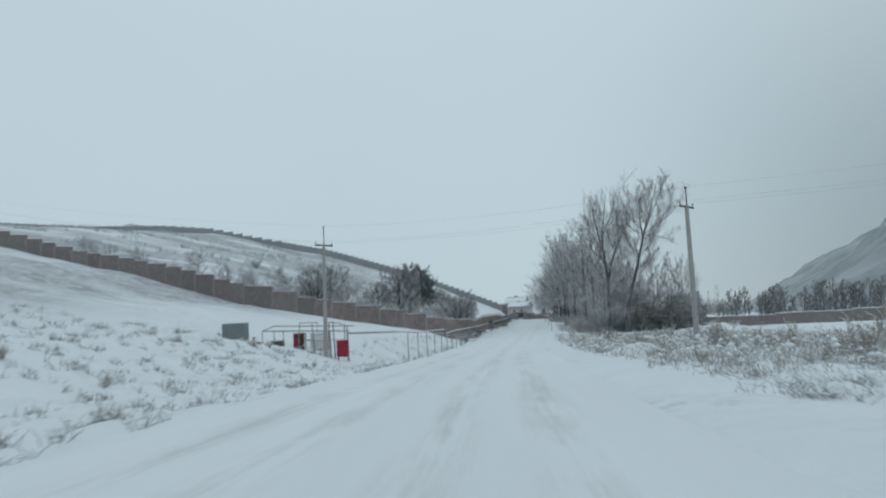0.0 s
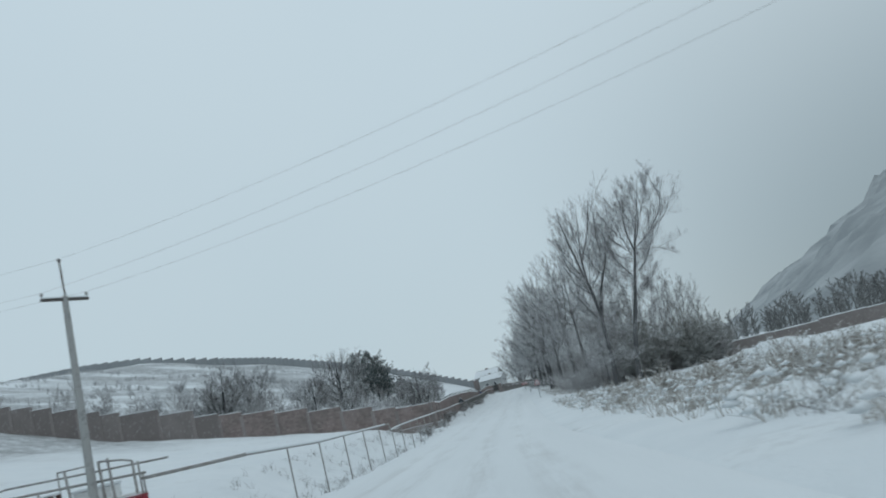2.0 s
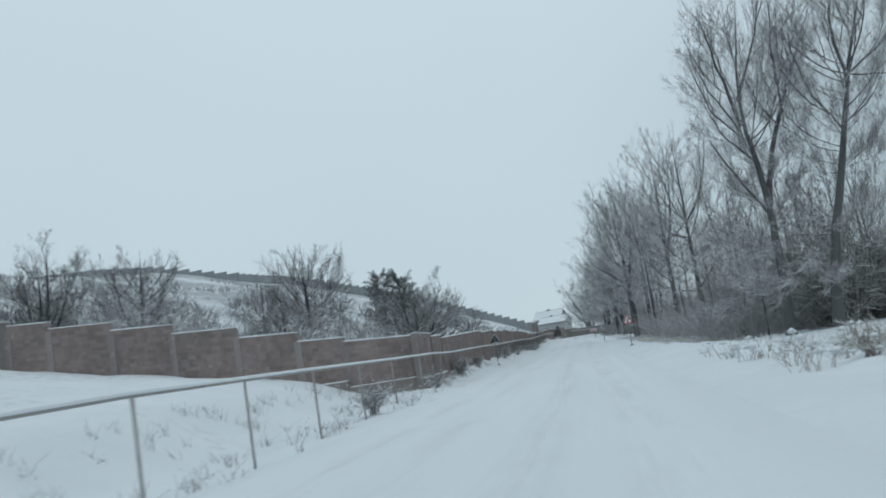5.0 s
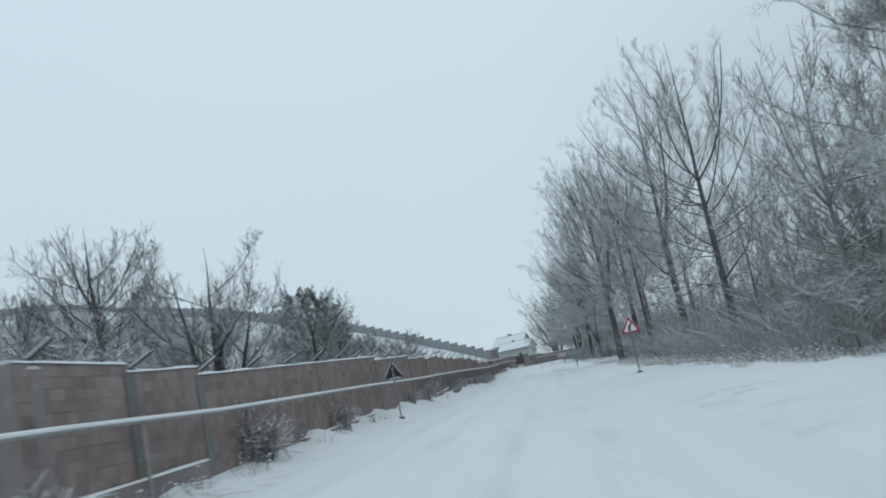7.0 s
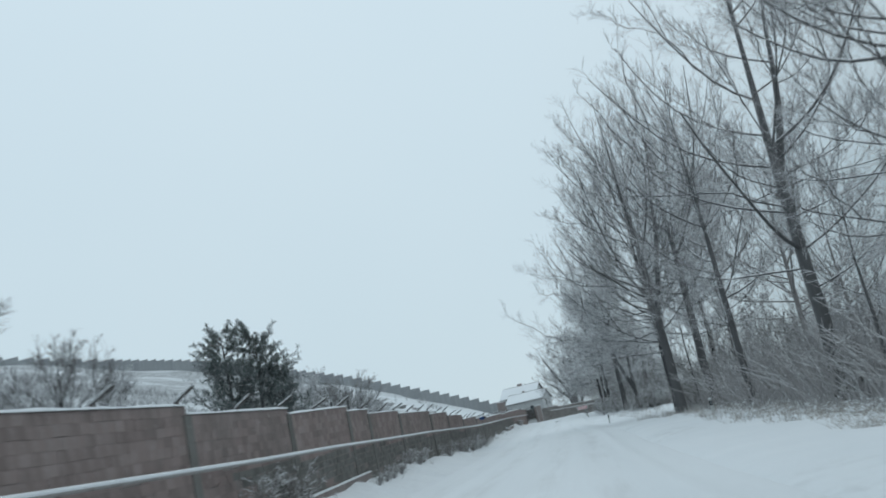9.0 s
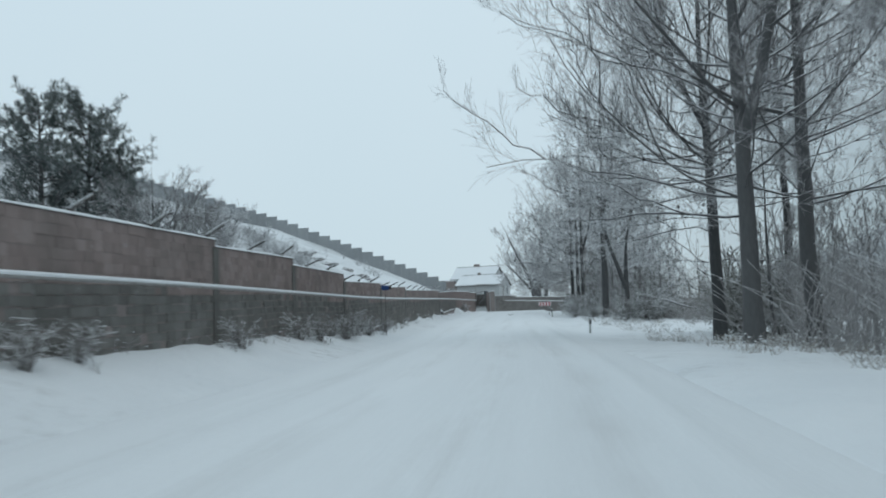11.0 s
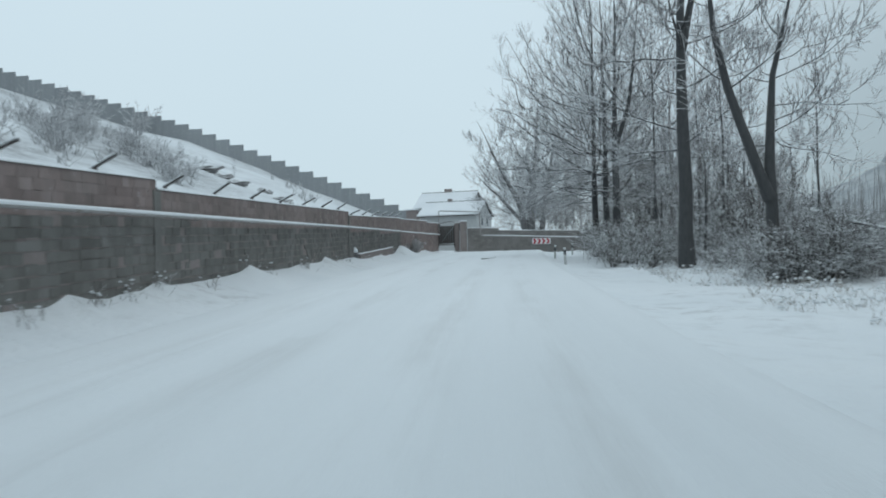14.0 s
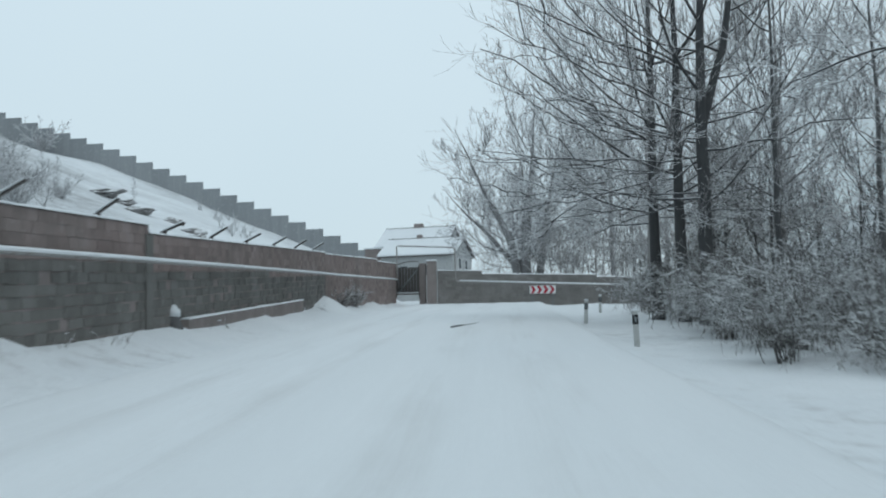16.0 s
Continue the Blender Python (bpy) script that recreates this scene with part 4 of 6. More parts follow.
for sx in (-0.36, 0.36):
    part("leg", box_bm(0.06, 0.06, 0.4, (sx, 0, 0.0)), M_IRON, red_box)
part("handle", box_bm(0.03, 0.03, 0.16, (0.3, -0.29, 0.75), 0.008), M_IRON, red_box)

rust_box = thing("gas_cabinet", "rust-brown steel cabinet with an open panel inside the cage", "cabinet", at=(-22.5, 71.9, 0.45))
part("body", box_bm(0.9, 0.5, 1.3, (0, 0, 0.7), 0.02), M_RUST, rust_box)
part("door", box_bm(0.3, 0.03, 1.1, (-0.27, -0.27, 0.7), 0.008), M_REDP, rust_box, "reddish door leaf")
part("frame", box_bm(0.07, 0.06, 1.4, (0.48, -0.24, 0.7), 0.01), M_WHITEP, rust_box, "pale frame")
part("snow", box_bm(0.9, 0.5, 0.09, (0, 0, 1.38), 0.03), M_SNOW, rust_box, "snow on top")

hut = thing("meter_hut", "small white plastered meter housing", "hut", at=(-21.1, 73.0, 0.5))
part("wall", box_bm(1.5, 0.8, 1.35, (0, 0, 0.5), 0.02), M_WHITEP, hut)
part("roof_snow", box_bm(1.6, 0.9, 0.12, (0, 0, 1.24), 0.04), M_SNOW, hut, "snow on top")

drum = thing("drum", "dark steel drum lying in the snow", "drum", at=(-24.2, 71.6, 1.05), rz=8)
child("shell", tube_mesh("shell", [(-0.5, 0, 0), (-0.48, 0, 0), (-0.16, 0, 0), (-0.14, 0, 0), (0.14, 0, 0), (0.16, 0, 0), (0.48, 0, 0), (0.5, 0, 0)], [0.27, 0.29, 0.28, 0.295, 0.295, 0.28, 0.29, 0.27], M_IRON, 20), drum)
part("snow", box_bm(0.8, 0.3, 0.08, (0, 0, 0.28), 0.035), M_SNOW, drum, "snow on the drum")

tank = thing("steel_container", "grey ribbed steel container on skids on the snowy slope", "container", at=(-27.5, 71.2, 1.25))
part("body", box_bm(1.75, 1.2, 1.35, (0, 0, 0.90), 0.02), M_GREY, tank)
for i in range(9):
    part("rib", box_bm(0.05, 0.03, 1.25, (-0.8 + 0.2 * i, -0.61, 0.90), 0.01), M_GREY, tank)
part("roof_snow", box_bm(1.75, 1.2, 0.07, (0, 0, 1.61), 0.03), M_SNOW, tank, "snow on top")
for sx in (-0.7, 0.7):
    part("skid", box_bm(0.12, 1.4, 0.35, (sx, 0, 0.0), 0.02), M_IRON, tank)
pump = thing("valve_set", "black valves and pipe elbows beside the container", "valve", at=(-26.0, 71.0, 1.1))
child("pipe", tube_mesh("pipe", [(-0.3, 0, 0.1), (0.1, 0, 0.12), (0.35, 0, 0.1), (0.62, 0, 0.05)], 0.09, M_IRON, 10), pump)
child("elbow", tube_mesh("elbow", [(0.05, 0, 0.1), (0.05, 0, 0.45), (0.1, 0, 0.5)], 0.06, M_IRON, 10), pump)
child("wheel", tube_mesh("wheel", [(0.05 + 0.16 * math.cos(a), 0.16 * math.sin(a), 0.55) for a in np.linspace(0, 6.28, 17)], 0.02, M_IRON, 6), pump)
part("flange", box_bm(0.12, 0.26, 0.26, (-0.1, 0, 0.1), 0.03), M_IRON, pump)


# ---------------------------------------------------------------- road signs and markers
def tri_plate(side, y0, y1, inset=0.0, z0=0.0):
    h = side * math.sqrt(3) / 2
    c = h / 3
    s = 1 - inset
    pts = [(-side / 2 * s, -c * s), (side / 2 * s, -c * s), (0, (h - c) * s)]
    # rounded corners
    out = []
    for i in range(3):
        p, q, r = Vector(pts[i - 1]), Vector(pts[i]), Vector(pts[(i + 1) % 3])
        a, b = q + (p - q).normalized() * 0.05 * s, q + (r - q).normalized() * 0.05 * s
        for f in (0, 0.5, 1):
            out.append(a.lerp(q, f).lerp(q.lerp(b, f), f))
    n = len(out)
    V = [(p.x, y0, p.y + z0) for p in out] + [(p.x, y1, p.y + z0) for p in out]
    F = [tuple(range(n)), tuple(range(2 * n - 1, n - 1, -1))] + [(i, i + n, (i + 1) % n + n, (i + 1) % n) for i in range(n)]
    return V, F


def bend_sign(x, y, zc, ground_z, yaw, front, label):
    e = thing("road_sign", label, "road sign", at=(x, y, ground_z), rz=yaw)
    z = zc - ground_z
    side = 0.88
    plate = child("plate", mesh_of("plate", *tri_plate(side, -0.012, 0.012, 0, z), M_BACK), e, "dark steel plate")
    f = -1
    child("red_border", mesh_of("red_border", *tri_plate(side, -0.017, -0.0125, 0.01, z), M_SIGNR), e)
    child("white_field", mesh_of("white_field", *tri_plate(side, -0.022, -0.0175, 0.28, z), M_SIGNW), e)
    arc = []
    for a in np.linspace(0, 1, 9):
        arc.append((-0.05 + 0.015 * a + 0.12 * a ** 2.4, -0.026, z - 0.16 + 0.34 * a))
    V, F = [], []
    for i, (ax, ay, az) in enumerate(arc):
        w = 0.052
        V += [(ax - w, ay, az), (ax + w, ay, az)]
        if i:
            b = 2 * i
            F.append((b - 2, b - 1, b + 1, b))
    child("bend_mark", mesh_of("bend_mark", V, F, M_BLACK), e, "black bend line")
    child("post", tube_mesh("post", [(0, 0.045, -0.5), (0, 0.045, z + 0.32)], 0.03, M_GREY, 10), e)
    child("post_foot", tube_mesh("post_foot", [(0, 0.045, -0.2), (0, 0.045, 0.05), (0, 0.045, 0.07)], [0.16, 0.15, 0.09], M_IRON, 12), e, "concrete foot")
    for dz in (-0.1, 0.25):
        child("clamp", mesh_of("clamp", *boxes([(0, 0.03, z + dz)], [(0.06, 0.03, 0.02)]), M_GREY), e)
    child("snow", tube_mesh("snow", [(-side / 2 + 0.05, 0, z - 0.24), (-0.1, 0.02, z - 0.22), (side / 2 - 0.05, 0, z - 0.24)], [0.012, 0.03, 0.012], M_SNOW, 6), e, "clinging snow")
    for sgn in (-1, 1):
        child("snow", tube_mesh("snow", [(sgn * 0.035, 0, z + 0.50), (sgn * 0.235, 0, z + 0.155), (sgn * 0.39, 0, z - 0.12)], [0.016, 0.010, 0.006], M_SNOW, 6), e, "clinging snow")
    return e


bend_sign(-6.75, 176.6, 2.60, grounded(-6.75, 176.6), 7, True, "red-bordered triangular bend warning sign on a thin post")
bend_sign(-18.0, 176.0, 2.72, grounded(-18.0, 176.0), 188, False, "dark back of a snow-streaked triangular sign on a post")

chevron = thing("chevron_sign", "red and white chevron board on the bend wall", "road sign", at=(-14.72, 344.86, 4.16))
part("board", box_bm(1.8, 0.03, 0.56, (0, 0.02, 0.9), 0.008), M_SIGNW, chevron, "white board")
for i in range(4):
    x0 = -0.84 + 0.43 * i
    V = [(x0, -0.004, 0.65), (x0 + 0.2, -0.004, 0.65), (x0 + 0.38, -0.004, 0.9), (x0 + 0.2, -0.004, 1.15), (x0, -0.004, 1.15), (x0 + 0.18, -0.004, 0.9)]
    child("chevron", mesh_of("chevron", V + [(a, b + 0.004, c) for a, b, c in V], [(0, 1, 2, 5), (5, 2, 3, 4), (0, 6, 7, 1), (3, 9, 10, 4)], M_SIGNR), chevron, "red chevron")
for sx in (-0.7, 0.7):
    part("post", box_bm(0.06, 0.05, 1.4, (sx, 0.065, 0.4)), M_GREY, chevron)


def marker_post(first=True):
    e = thing("marker_post", "white delineator post with a black band by the road", "marker post", group="marker posts along the bend")
    part("post", box_bm(0.13, 0.09, 1.05, (0, 0, 0.20), 0.02), M_POST, e)
    part("band", box_bm(0.138, 0.098, 0.24, (0, 0, 0.52), 0.02), M_BLACK, e, "black band")
    part("reflector", box_bm(0.05, 0.012, 0.13, (0, -0.052, 0.52), 0.004), M_GREY, e, "small grey reflector")
    part("snow", box_bm(0.15, 0.11, 0.06, (0, 0, 0.75), 0.025), M_SNOW, e, "snow cap")
    return e


marker = marker_post()
for i, (x, y) in enumerate([(-10.6, 259.3), (-13.65, 314.2), (-13.2, 302.1), (-12.2, 326.5), (-5.6, 218.5)]):
    m = pose(x, y, grounded(x, y) + 0.12, rng.uniform(-4, 4), rng.uniform(-4, 4), rng.uniform(-20, 20))
    if i == 0:
        marker.matrix_world = m
    else:
        copy_thing(marker, m)

blue = thing("staked_canister", "blue plastic canister on a thin stake by the wall", "canister", at=(-21.7, 256.6, grounded(-21.7, 256.6)))
child("stake", tube_mesh("stake", [(0, 0, -0.2), (0, 0, 2.55)], 0.014, M_IRON, 8), blue)
part("canister", box_bm(0.42, 0.26, 0.26, (0, 0, 2.62), 0.06), M_BLUE, blue, "blue canister")
part("cap", box_bm(0.12, 0.2, 0.2, (0.26, 0, 2.62), 0.04), M_BLACK, blue, "black end")

twig_fallen = thing("fallen_branch", "thin dark fallen branch lying on the snowy road", "branch", at=(-17.8, 309.8, grounded(-17.8, 309.8) + 0.06), rz=10)
child("branch", tube_mesh("branch", [(-0.55, -1.5, 0.0), (-0.2, -0.6, 0.03), (0.1, 0.5, 0.02), (0.45, 1.5, 0.05)], [0.035, 0.03, 0.022, 0.01], M_BARK, 6), twig_fallen)
child("twig", tube_mesh("twig", [(0.0, 0.2, 0.02), (0.35, 0.6, 0.05), (0.6, 0.8, 0.10)], [0.016, 0.012, 0.006], M_BARK, 5), twig_fallen)

limb = thing("fallen_limb", "broken snow-covered limb sloping down from the bush", "branch", at=(-5.2, 281.2, grounded(-5.2, 281.2)))
child("limb", tube_mesh("limb", [(0, 0, 1.8), (1.2, -0.2, 1.50), (2.4, 0.05, 1.05), (3.8, 0.0, 0.68), (5.2, 0.2, 0.28)], [0.045, 0.04, 0.034, 0.026, 0.012], M_BARK, 8), limb)
child("limb_snow", tube_mesh("limb_snow", [(0.1, 0, 1.81), (1.2, -0.2, 1.54), (2.4, 0.05, 1.09), (3.8, 0.0, 0.71)], [0.03, 0.034, 0.03, 0.02], M_SNOW, 7), limb, "snow along the limb")
for bx, bz, dx, dy, dz in [(0.8, 1.6, 1.6, -0.3, 0.25), (1.6, 1.35, 1.9, 0.5, -0.2), (2.4, 1.05, 1.7, -0.5, 0.1), (3.0, 0.9, 2.2, 0.3, -0.25), (0.3, 1.75, 2.4, 0.2, -0.7)]:
    child("twig", tube_mesh("twig", [(bx, 0, bz), (bx + dx * 0.5, dy * 0.5, bz + dz * 0.5 + 0.08), (bx + dx, dy, bz + dz)], [0.03, 0.022, 0.008], M_SHRUB, 5), limb)

stump = thing("stump", "short grey stump topped with snow at the wall foot", "stump", at=(-24.6, 302.5, grounded(-24.6, 302.5) - 0.25))
child("wood", tube_mesh("wood", [(0, 0, -0.3), (0.02, 0, 0.1), (-0.05, 0, 0.45), (-0.02, 0, 0.7)], [0.26, 0.24, 0.2, 0.1], M_BARK, 10), stump)
child("snow", tube_mesh("snow", [(-0.04, 0, 0.5), (-0.03, 0, 0.66), (-0.02, 0, 0.8)], [0.2, 0.19, 0.05], M_SNOW, 10), stump, "snow cap")


# ---------------------------------------------------------------- trees
def grow(g, P, L, R, count, s0, s1, ratio, angle, up, nseg, rfac, curve=0.25, wob=0.06, taper=0.5):
    """Children of many branches at once: P (M, N, 3) points, L lengths, R base radii."""
    M, N, _ = P.shape
    idx = np.repeat(np.arange(M), count)
    k = len(idx)
    s = np.tile((np.arange(count) + 0.5) / count, M) + g.uniform(-0.5, 0.5, k) / count
    s = s0 + (s1 - s0) * np.clip(s, 0, 1)
    f = s * (N - 1)
    i0 = np.minimum(f.astype(int), N - 2)
    w = (f - i0)[:, None]
    base = P[idx, i0] * (1 - w) + P[idx, i0 + 1] * w
    T = P[idx, i0 + 1] - P[idx, i0]
    T /= np.linalg.norm(T, axis=1, keepdims=True) + 1e-9
    rnd = g.normal(size=(k, 3))
    perp = rnd - (rnd * T).sum(1, keepdims=True) * T
    perp /= np.linalg.norm(perp, axis=1, keepdims=True) + 1e-9
    a = np.radians(g.normal(angle, angle * 0.22, k))[:, None]
    d = np.cos(a) * T + np.sin(a) * perp
    d[:, 2] += up
    d /= np.linalg.norm(d, axis=1, keepdims=True)
    ln = L[idx] * ratio * (1 - taper * s) * g.uniform(0.65, 1.25, k)
    t = np.linspace(0, 1, nseg + 1)[None, :, None]
    bend = np.zeros((k, 3))
    bend[:, 2] = curve
    bend += g.normal(size=(k, 3)) * wob
    Q = base[:, None] + ln[:, None, None] * (d[:, None] * t + bend[:, None] * t ** 2)
    if nseg > 2:
        wig = g.normal(size=Q.shape) * (ln[:, None, None] * wob * 0.35)
        wig[:, 0] = 0
        Q = Q + wig
    r0 = np.minimum(R[idx] * rfac, R[idx])
    return Q, ln, r0


def tapered(P, r0, end=0.35):
    N = P.shape[1]
    return r0[:, None] * (1 + (end - 1) * np.linspace(0, 1, N)[None])


def bent(pts, g, wob):
    """Thirteen points along a smooth stem through a few given ones."""
    pts = np.asarray(pts, float)
    d = np.concatenate([[0], np.cumsum(np.linalg.norm(np.diff(pts, axis=0), axis=1))])
    fine = np.linspace(0, d[-1], 61)
    Q = np.stack([np.interp(fine, d, pts[:, k]) for k in range(3)], -1)
    pad = np.concatenate([np.repeat(Q[:1], 6, 0), Q, np.repeat(Q[-1:], 6, 0)])
    S = np.stack([np.convolve(pad[:, k], np.ones(13) / 13, "valid") for k in range(3)], -1)
    S[0], S[-1] = Q[0], Q[-1]
    P = S[::5]
    w = np.cumsum(g.normal(0, wob, P.shape), 0)
    w[0] = 0
    w[:, 2] = 0
    return P + w


DOME = ([0.0, 0.12, 0.25, 0.45, 0.65, 0.80, 0.92, 1.0], [0.3, 0.62, 0.9, 1.0, 1.0, 0.82, 0.58, 0.34])
ROUND = ([0.0, 0.15, 0.4, 0.7, 0.9, 1.0], [0.4, 0.8, 1.0, 1.0, 0.85, 0.6])
CROWN = ([0.0, 0.2, 0.35, 0.5, 0.65, 0.8, 0.92, 1.0], [0.2, 0.55, 0.88, 1.0, 0.98, 0.86, 0.66, 0.42])
VASE = ([0.0, 0.2, 0.35, 0.55, 0.8, 0.92, 1.0], [0.1, 0.3, 0.62, 0.85, 1.0, 0.85, 0.45])


def bare_tree(seed, H, r, stems=None, crown=0.18, limbs=30, width=0.30, elev=(8, 66), env=DOME, forks=2, branches=6, twigs=6, subs=1, rmin=0.0112, bark=None, twig=None, extra=(), wob=0.0022, lo=0.14, arms_at=(), arch=0.55, fan=0.44, limb=0.0070, trim=1.06):
    """A leafless tree: stems and arching limbs in one mesh, finer branches and twigs in another."""
    g = np.random.RandomState(seed)
    stems = stems or [(1.0, [(0, 0, -0.4), (0, 0, H * 0.5), (0, 0, H * 0.97)])]
    P0 = np.array([bent(pts, g, wob * H) for _, pts in stems])
    N = P0.shape[1]
    R0 = np.array([r * f for f, _ in stems])
    span = np.array([np.linalg.norm(p[-1] - p[0]) for p in P0])
    prof = np.array([1.35, 1.0, 0.92, 0.84, 0.75, 0.65, 0.54, 0.43, 0.32, 0.22, 0.14, 0.08, 0.04])
    blocks = [tubes(P0, R0[:, None] * prof[None], 9)]
    arms, lens = [], []
    tt = np.linspace(0, 1, 8)[:, None]
    for k in range(len(P0)):
        n = max(6, int(limbs * span[k] / span.sum()))
        z0, z1 = P0[k, 0, 2], P0[k, -1, 2]
        share = 1.0 if len(P0) == 1 else 0.5 + 0.5 * span[k] / span.max()
        for i in range(n):
            u = lo + (1.0 - lo) * ((i + g.uniform(0.1, 0.9)) / n) ** 0.9
            reach = width * H * share * float(np.interp(u, *env)) * g.uniform(0.78, 1.0)
            e = math.radians(elev[0] + (elev[1] - elev[0]) * u + g.normal(0, 6))
            tip = u * z1
            low = max(z0 + 0.3, crown * H)
            start = max(tip - reach * math.tan(e), low + 0.06 * H * g.uniform(0, 1))
            start = min(start, z1 * 0.90)
            f = (start - z0) / (z1 - z0) * (N - 1)
            j = min(int(f), N - 2)
            b = P0[k, j] * (1 - (f - j)) + P0[k, j + 1] * (f - j)
            az = i * 2.4 + g.normal(0, 0.4)
            d = np.array([math.cos(az), math.sin(az), 0.0])
            side = np.array([-d[1], d[0], 0.0])
            rise = max(tip - b[2], -0.12 * reach)
            Q = b + d * reach * (1.3 * tt - 0.3 * tt ** 2) + np.array([0, 0, 1.0]) * rise * ((1 - arch) * tt + arch * tt ** 2)
            ph = g.uniform(0, 6.28, 2)
            Q = Q + (side * np.sin(tt * 5 + ph[0]) + np.array([0, 0, 1.0]) * np.sin(tt * 6 + ph[1])) * tt * reach * 0.045
            arms.append(Q)
            lens.append(math.hypot(reach, rise))
    for pts in arms_at:
        Q = bent(pts, g, 0.1)
        arms.append(np.stack([np.interp(np.linspace(0, 12, 8), np.arange(13), Q[:, k]) for k in range(3)], -1))
        lens.append(1.15 * np.linalg.norm(Q[-1] - Q[0]))
    for hf, az, el, ln, droop in extra:
        i = hf * (N - 1)
        b = P0[0, int(i)] * (1 - i % 1) + P0[0, int(i) + 1] * (i % 1)
        a, e = math.radians(az), math.radians(el)
        d = np.array([math.cos(a) * math.cos(e), math.sin(a) * math.cos(e), math.sin(e)])
        ph = g.uniform(0, 6.28)
        turn = np.array([-math.sin(a), math.cos(a), 0.0])
        arms.append(b + ln * (d * tt - np.array([0, 0, droop]) * (1.5 * tt ** 2 - 0.75 * tt ** 4) + turn * 0.07 * np.sin(3.6 * tt + ph) * tt) + np.cumsum(g.normal(0, 0.022 * ln, (8, 3)), 0) * (tt > 0))
        lens.append(ln)
    P1, L1 = np.array(arms), np.array(lens)
    free = np.arange(len(L1)) >= len(L1) - len(extra) - len(arms_at)
    spine = P0.reshape(-1, 3)

    def inside(P):
        """True where a branch ends within the rounded outline of the crown."""
        tip = P[:, -1]
        gap = np.linalg.norm((tip[:, None] - spine[None]) * np.array([1, 1, 0.6]), axis=2).min(1)
        u = np.clip(tip[:, 2] / spine[:, 2].max(), 0, 1)
        return (gap < width * H * trim * np.interp(u, *env) + 0.02 * H) & (tip[:, 2] < spine[:, 2].max() * 1.03)

    heavy = np.where(np.arange(len(L1)) % 6 == 1, 1.45, 0.95)
    R1 = np.clip(heavy * limb * L1 * (1 + 0.6 * (np.arange(len(L1)) >= len(L1) - len(extra) - len(arms_at)) - 0.8 * (np.arange(len(L1)) >= len(L1) - len(extra))), 0.016, None)
    blocks.append(tubes(P1, tapered(P1, R1, 0.28), 5))
    if forks:
        Pf, Lf, _ = grow(g, P1, L1, R1, forks, 0.25, 0.80, 0.58, 30, 0.14, 7, 0.6, 0.14, 0.06, 0.3)
        keep = inside(Pf) | np.repeat(free, forks)
        Pf, Lf, free = Pf[keep], Lf[keep], np.append(free, np.repeat(free, forks)[keep])
        Rf = np.clip(limb * Lf, 0.012, None)
        blocks.append(tubes(Pf, tapered(Pf, Rf, 0.4), 4))
        P1, L1, R1 = np.concatenate([P1, Pf]), np.append(L1, Lf), np.append(R1, Rf)
    P2, L2, _ = grow(g, P1, L1, R1, branches, 0.22, 1.0, fan, 44, 0.22, 3, 0.5, 0.10, 0.06, 0.40)
    keep = inside(P2) | np.repeat(free, branches)
    P2, L2 = P2[keep], np.clip(L2[keep], 0.03 * H, 0.11 * H)
    P3, L3, _ = grow(g, P2, L2, L2 * 0.01, twigs, 0.10, 1.0, 0.72, 40, 0.22, 1, 0.5, 0.0, 0.05, 0.35)
    fine = [tubes(P2, tapered(P2, np.clip(0.0075 * L2, rmin, None), 0.5), 3), tubes(P3, tapered(P3, np.full(len(L3), rmin * 1.1), 0.6), 3)]
    if subs:
        P4, L4, _ = grow(g, P3, L3, L3 * 0.01, subs, 0.2, 0.9, 0.75, 34, 0.15, 1, 0.5, 0.0, 0.05, 0.2)
        fine.append(tubes(P4, tapered(P4, np.full(len(L4), rmin * 0.9), 0.6), 3))
    return mesh_of("trunk", *joined(blocks), bark or M_BARK, True), mesh_of("crown", *joined(fine), twig or M_TWIG)


def tree_thing(name, meshes, label, category, at, rz=0.0, scale=1.0, group="", tilt=(0, 0)):
    e = thing(name, label, category, group=group)
    e.matrix_world = Matrix.Translation((at[0], at[1], at[2] - 0.05)) @ pose(0, 0, 0, tilt[0], tilt[1], rz) @ Matrix.Diagonal((scale, scale, scale, 1))
    child("trunk", meshes[0], e)
    child("crown", meshes[1], e, "fine bare twigs with frost")
    return e


POPLARS = [
    bare_tree(1, 26, 0.32, limbs=36, env=CROWN, width=0.295, elev=(14, 58), lo=0.22, branches=9, twigs=8, rmin=0.0062, fan=0.28),
    bare_tree(2, 26, 0.34, [(1.0, [(0, 0, -0.4), (0, 0, 10), (0.5, 0.3, 25.5)]), (0.6, [(0, 0, 9.5), (1.6, 0.5, 14), (2.8, 0.8, 24)])], limbs=36, env=CROWN, width=0.295, elev=(14, 58), lo=0.22, branches=9, twigs=8, rmin=0.0062, fan=0.28, extra=((0.36, 182, 12, 8.5, 0.02), (0.42, 20, 15, 7.0, 0.02))),
    bare_tree(3, 26, 0.34, [(1.0, [(0, 0, -0.4), (0, 0, 8), (-0.6, 0.2, 25.5)]), (0.62, [(0, 0, 7.5), (1.3, -1.0, 12), (2.6, -1.4, 23)])], limbs=36, env=CROWN, width=0.30, elev=(14, 58), lo=0.22, branches=9, twigs=8, rmin=0.0062, fan=0.28, extra=((0.26, 180, 10, 9.0, 0.05), (0.34, 195, 22, 8.5, 0.0), (0.20, 170, 4, 7.5, 0.02))),
    bare_tree(4, 26, 0.25, limbs=32, env=CROWN, lo=0.22, width=0.24, branches=9, twigs=7, rmin=0.0072, fan=0.28),
]
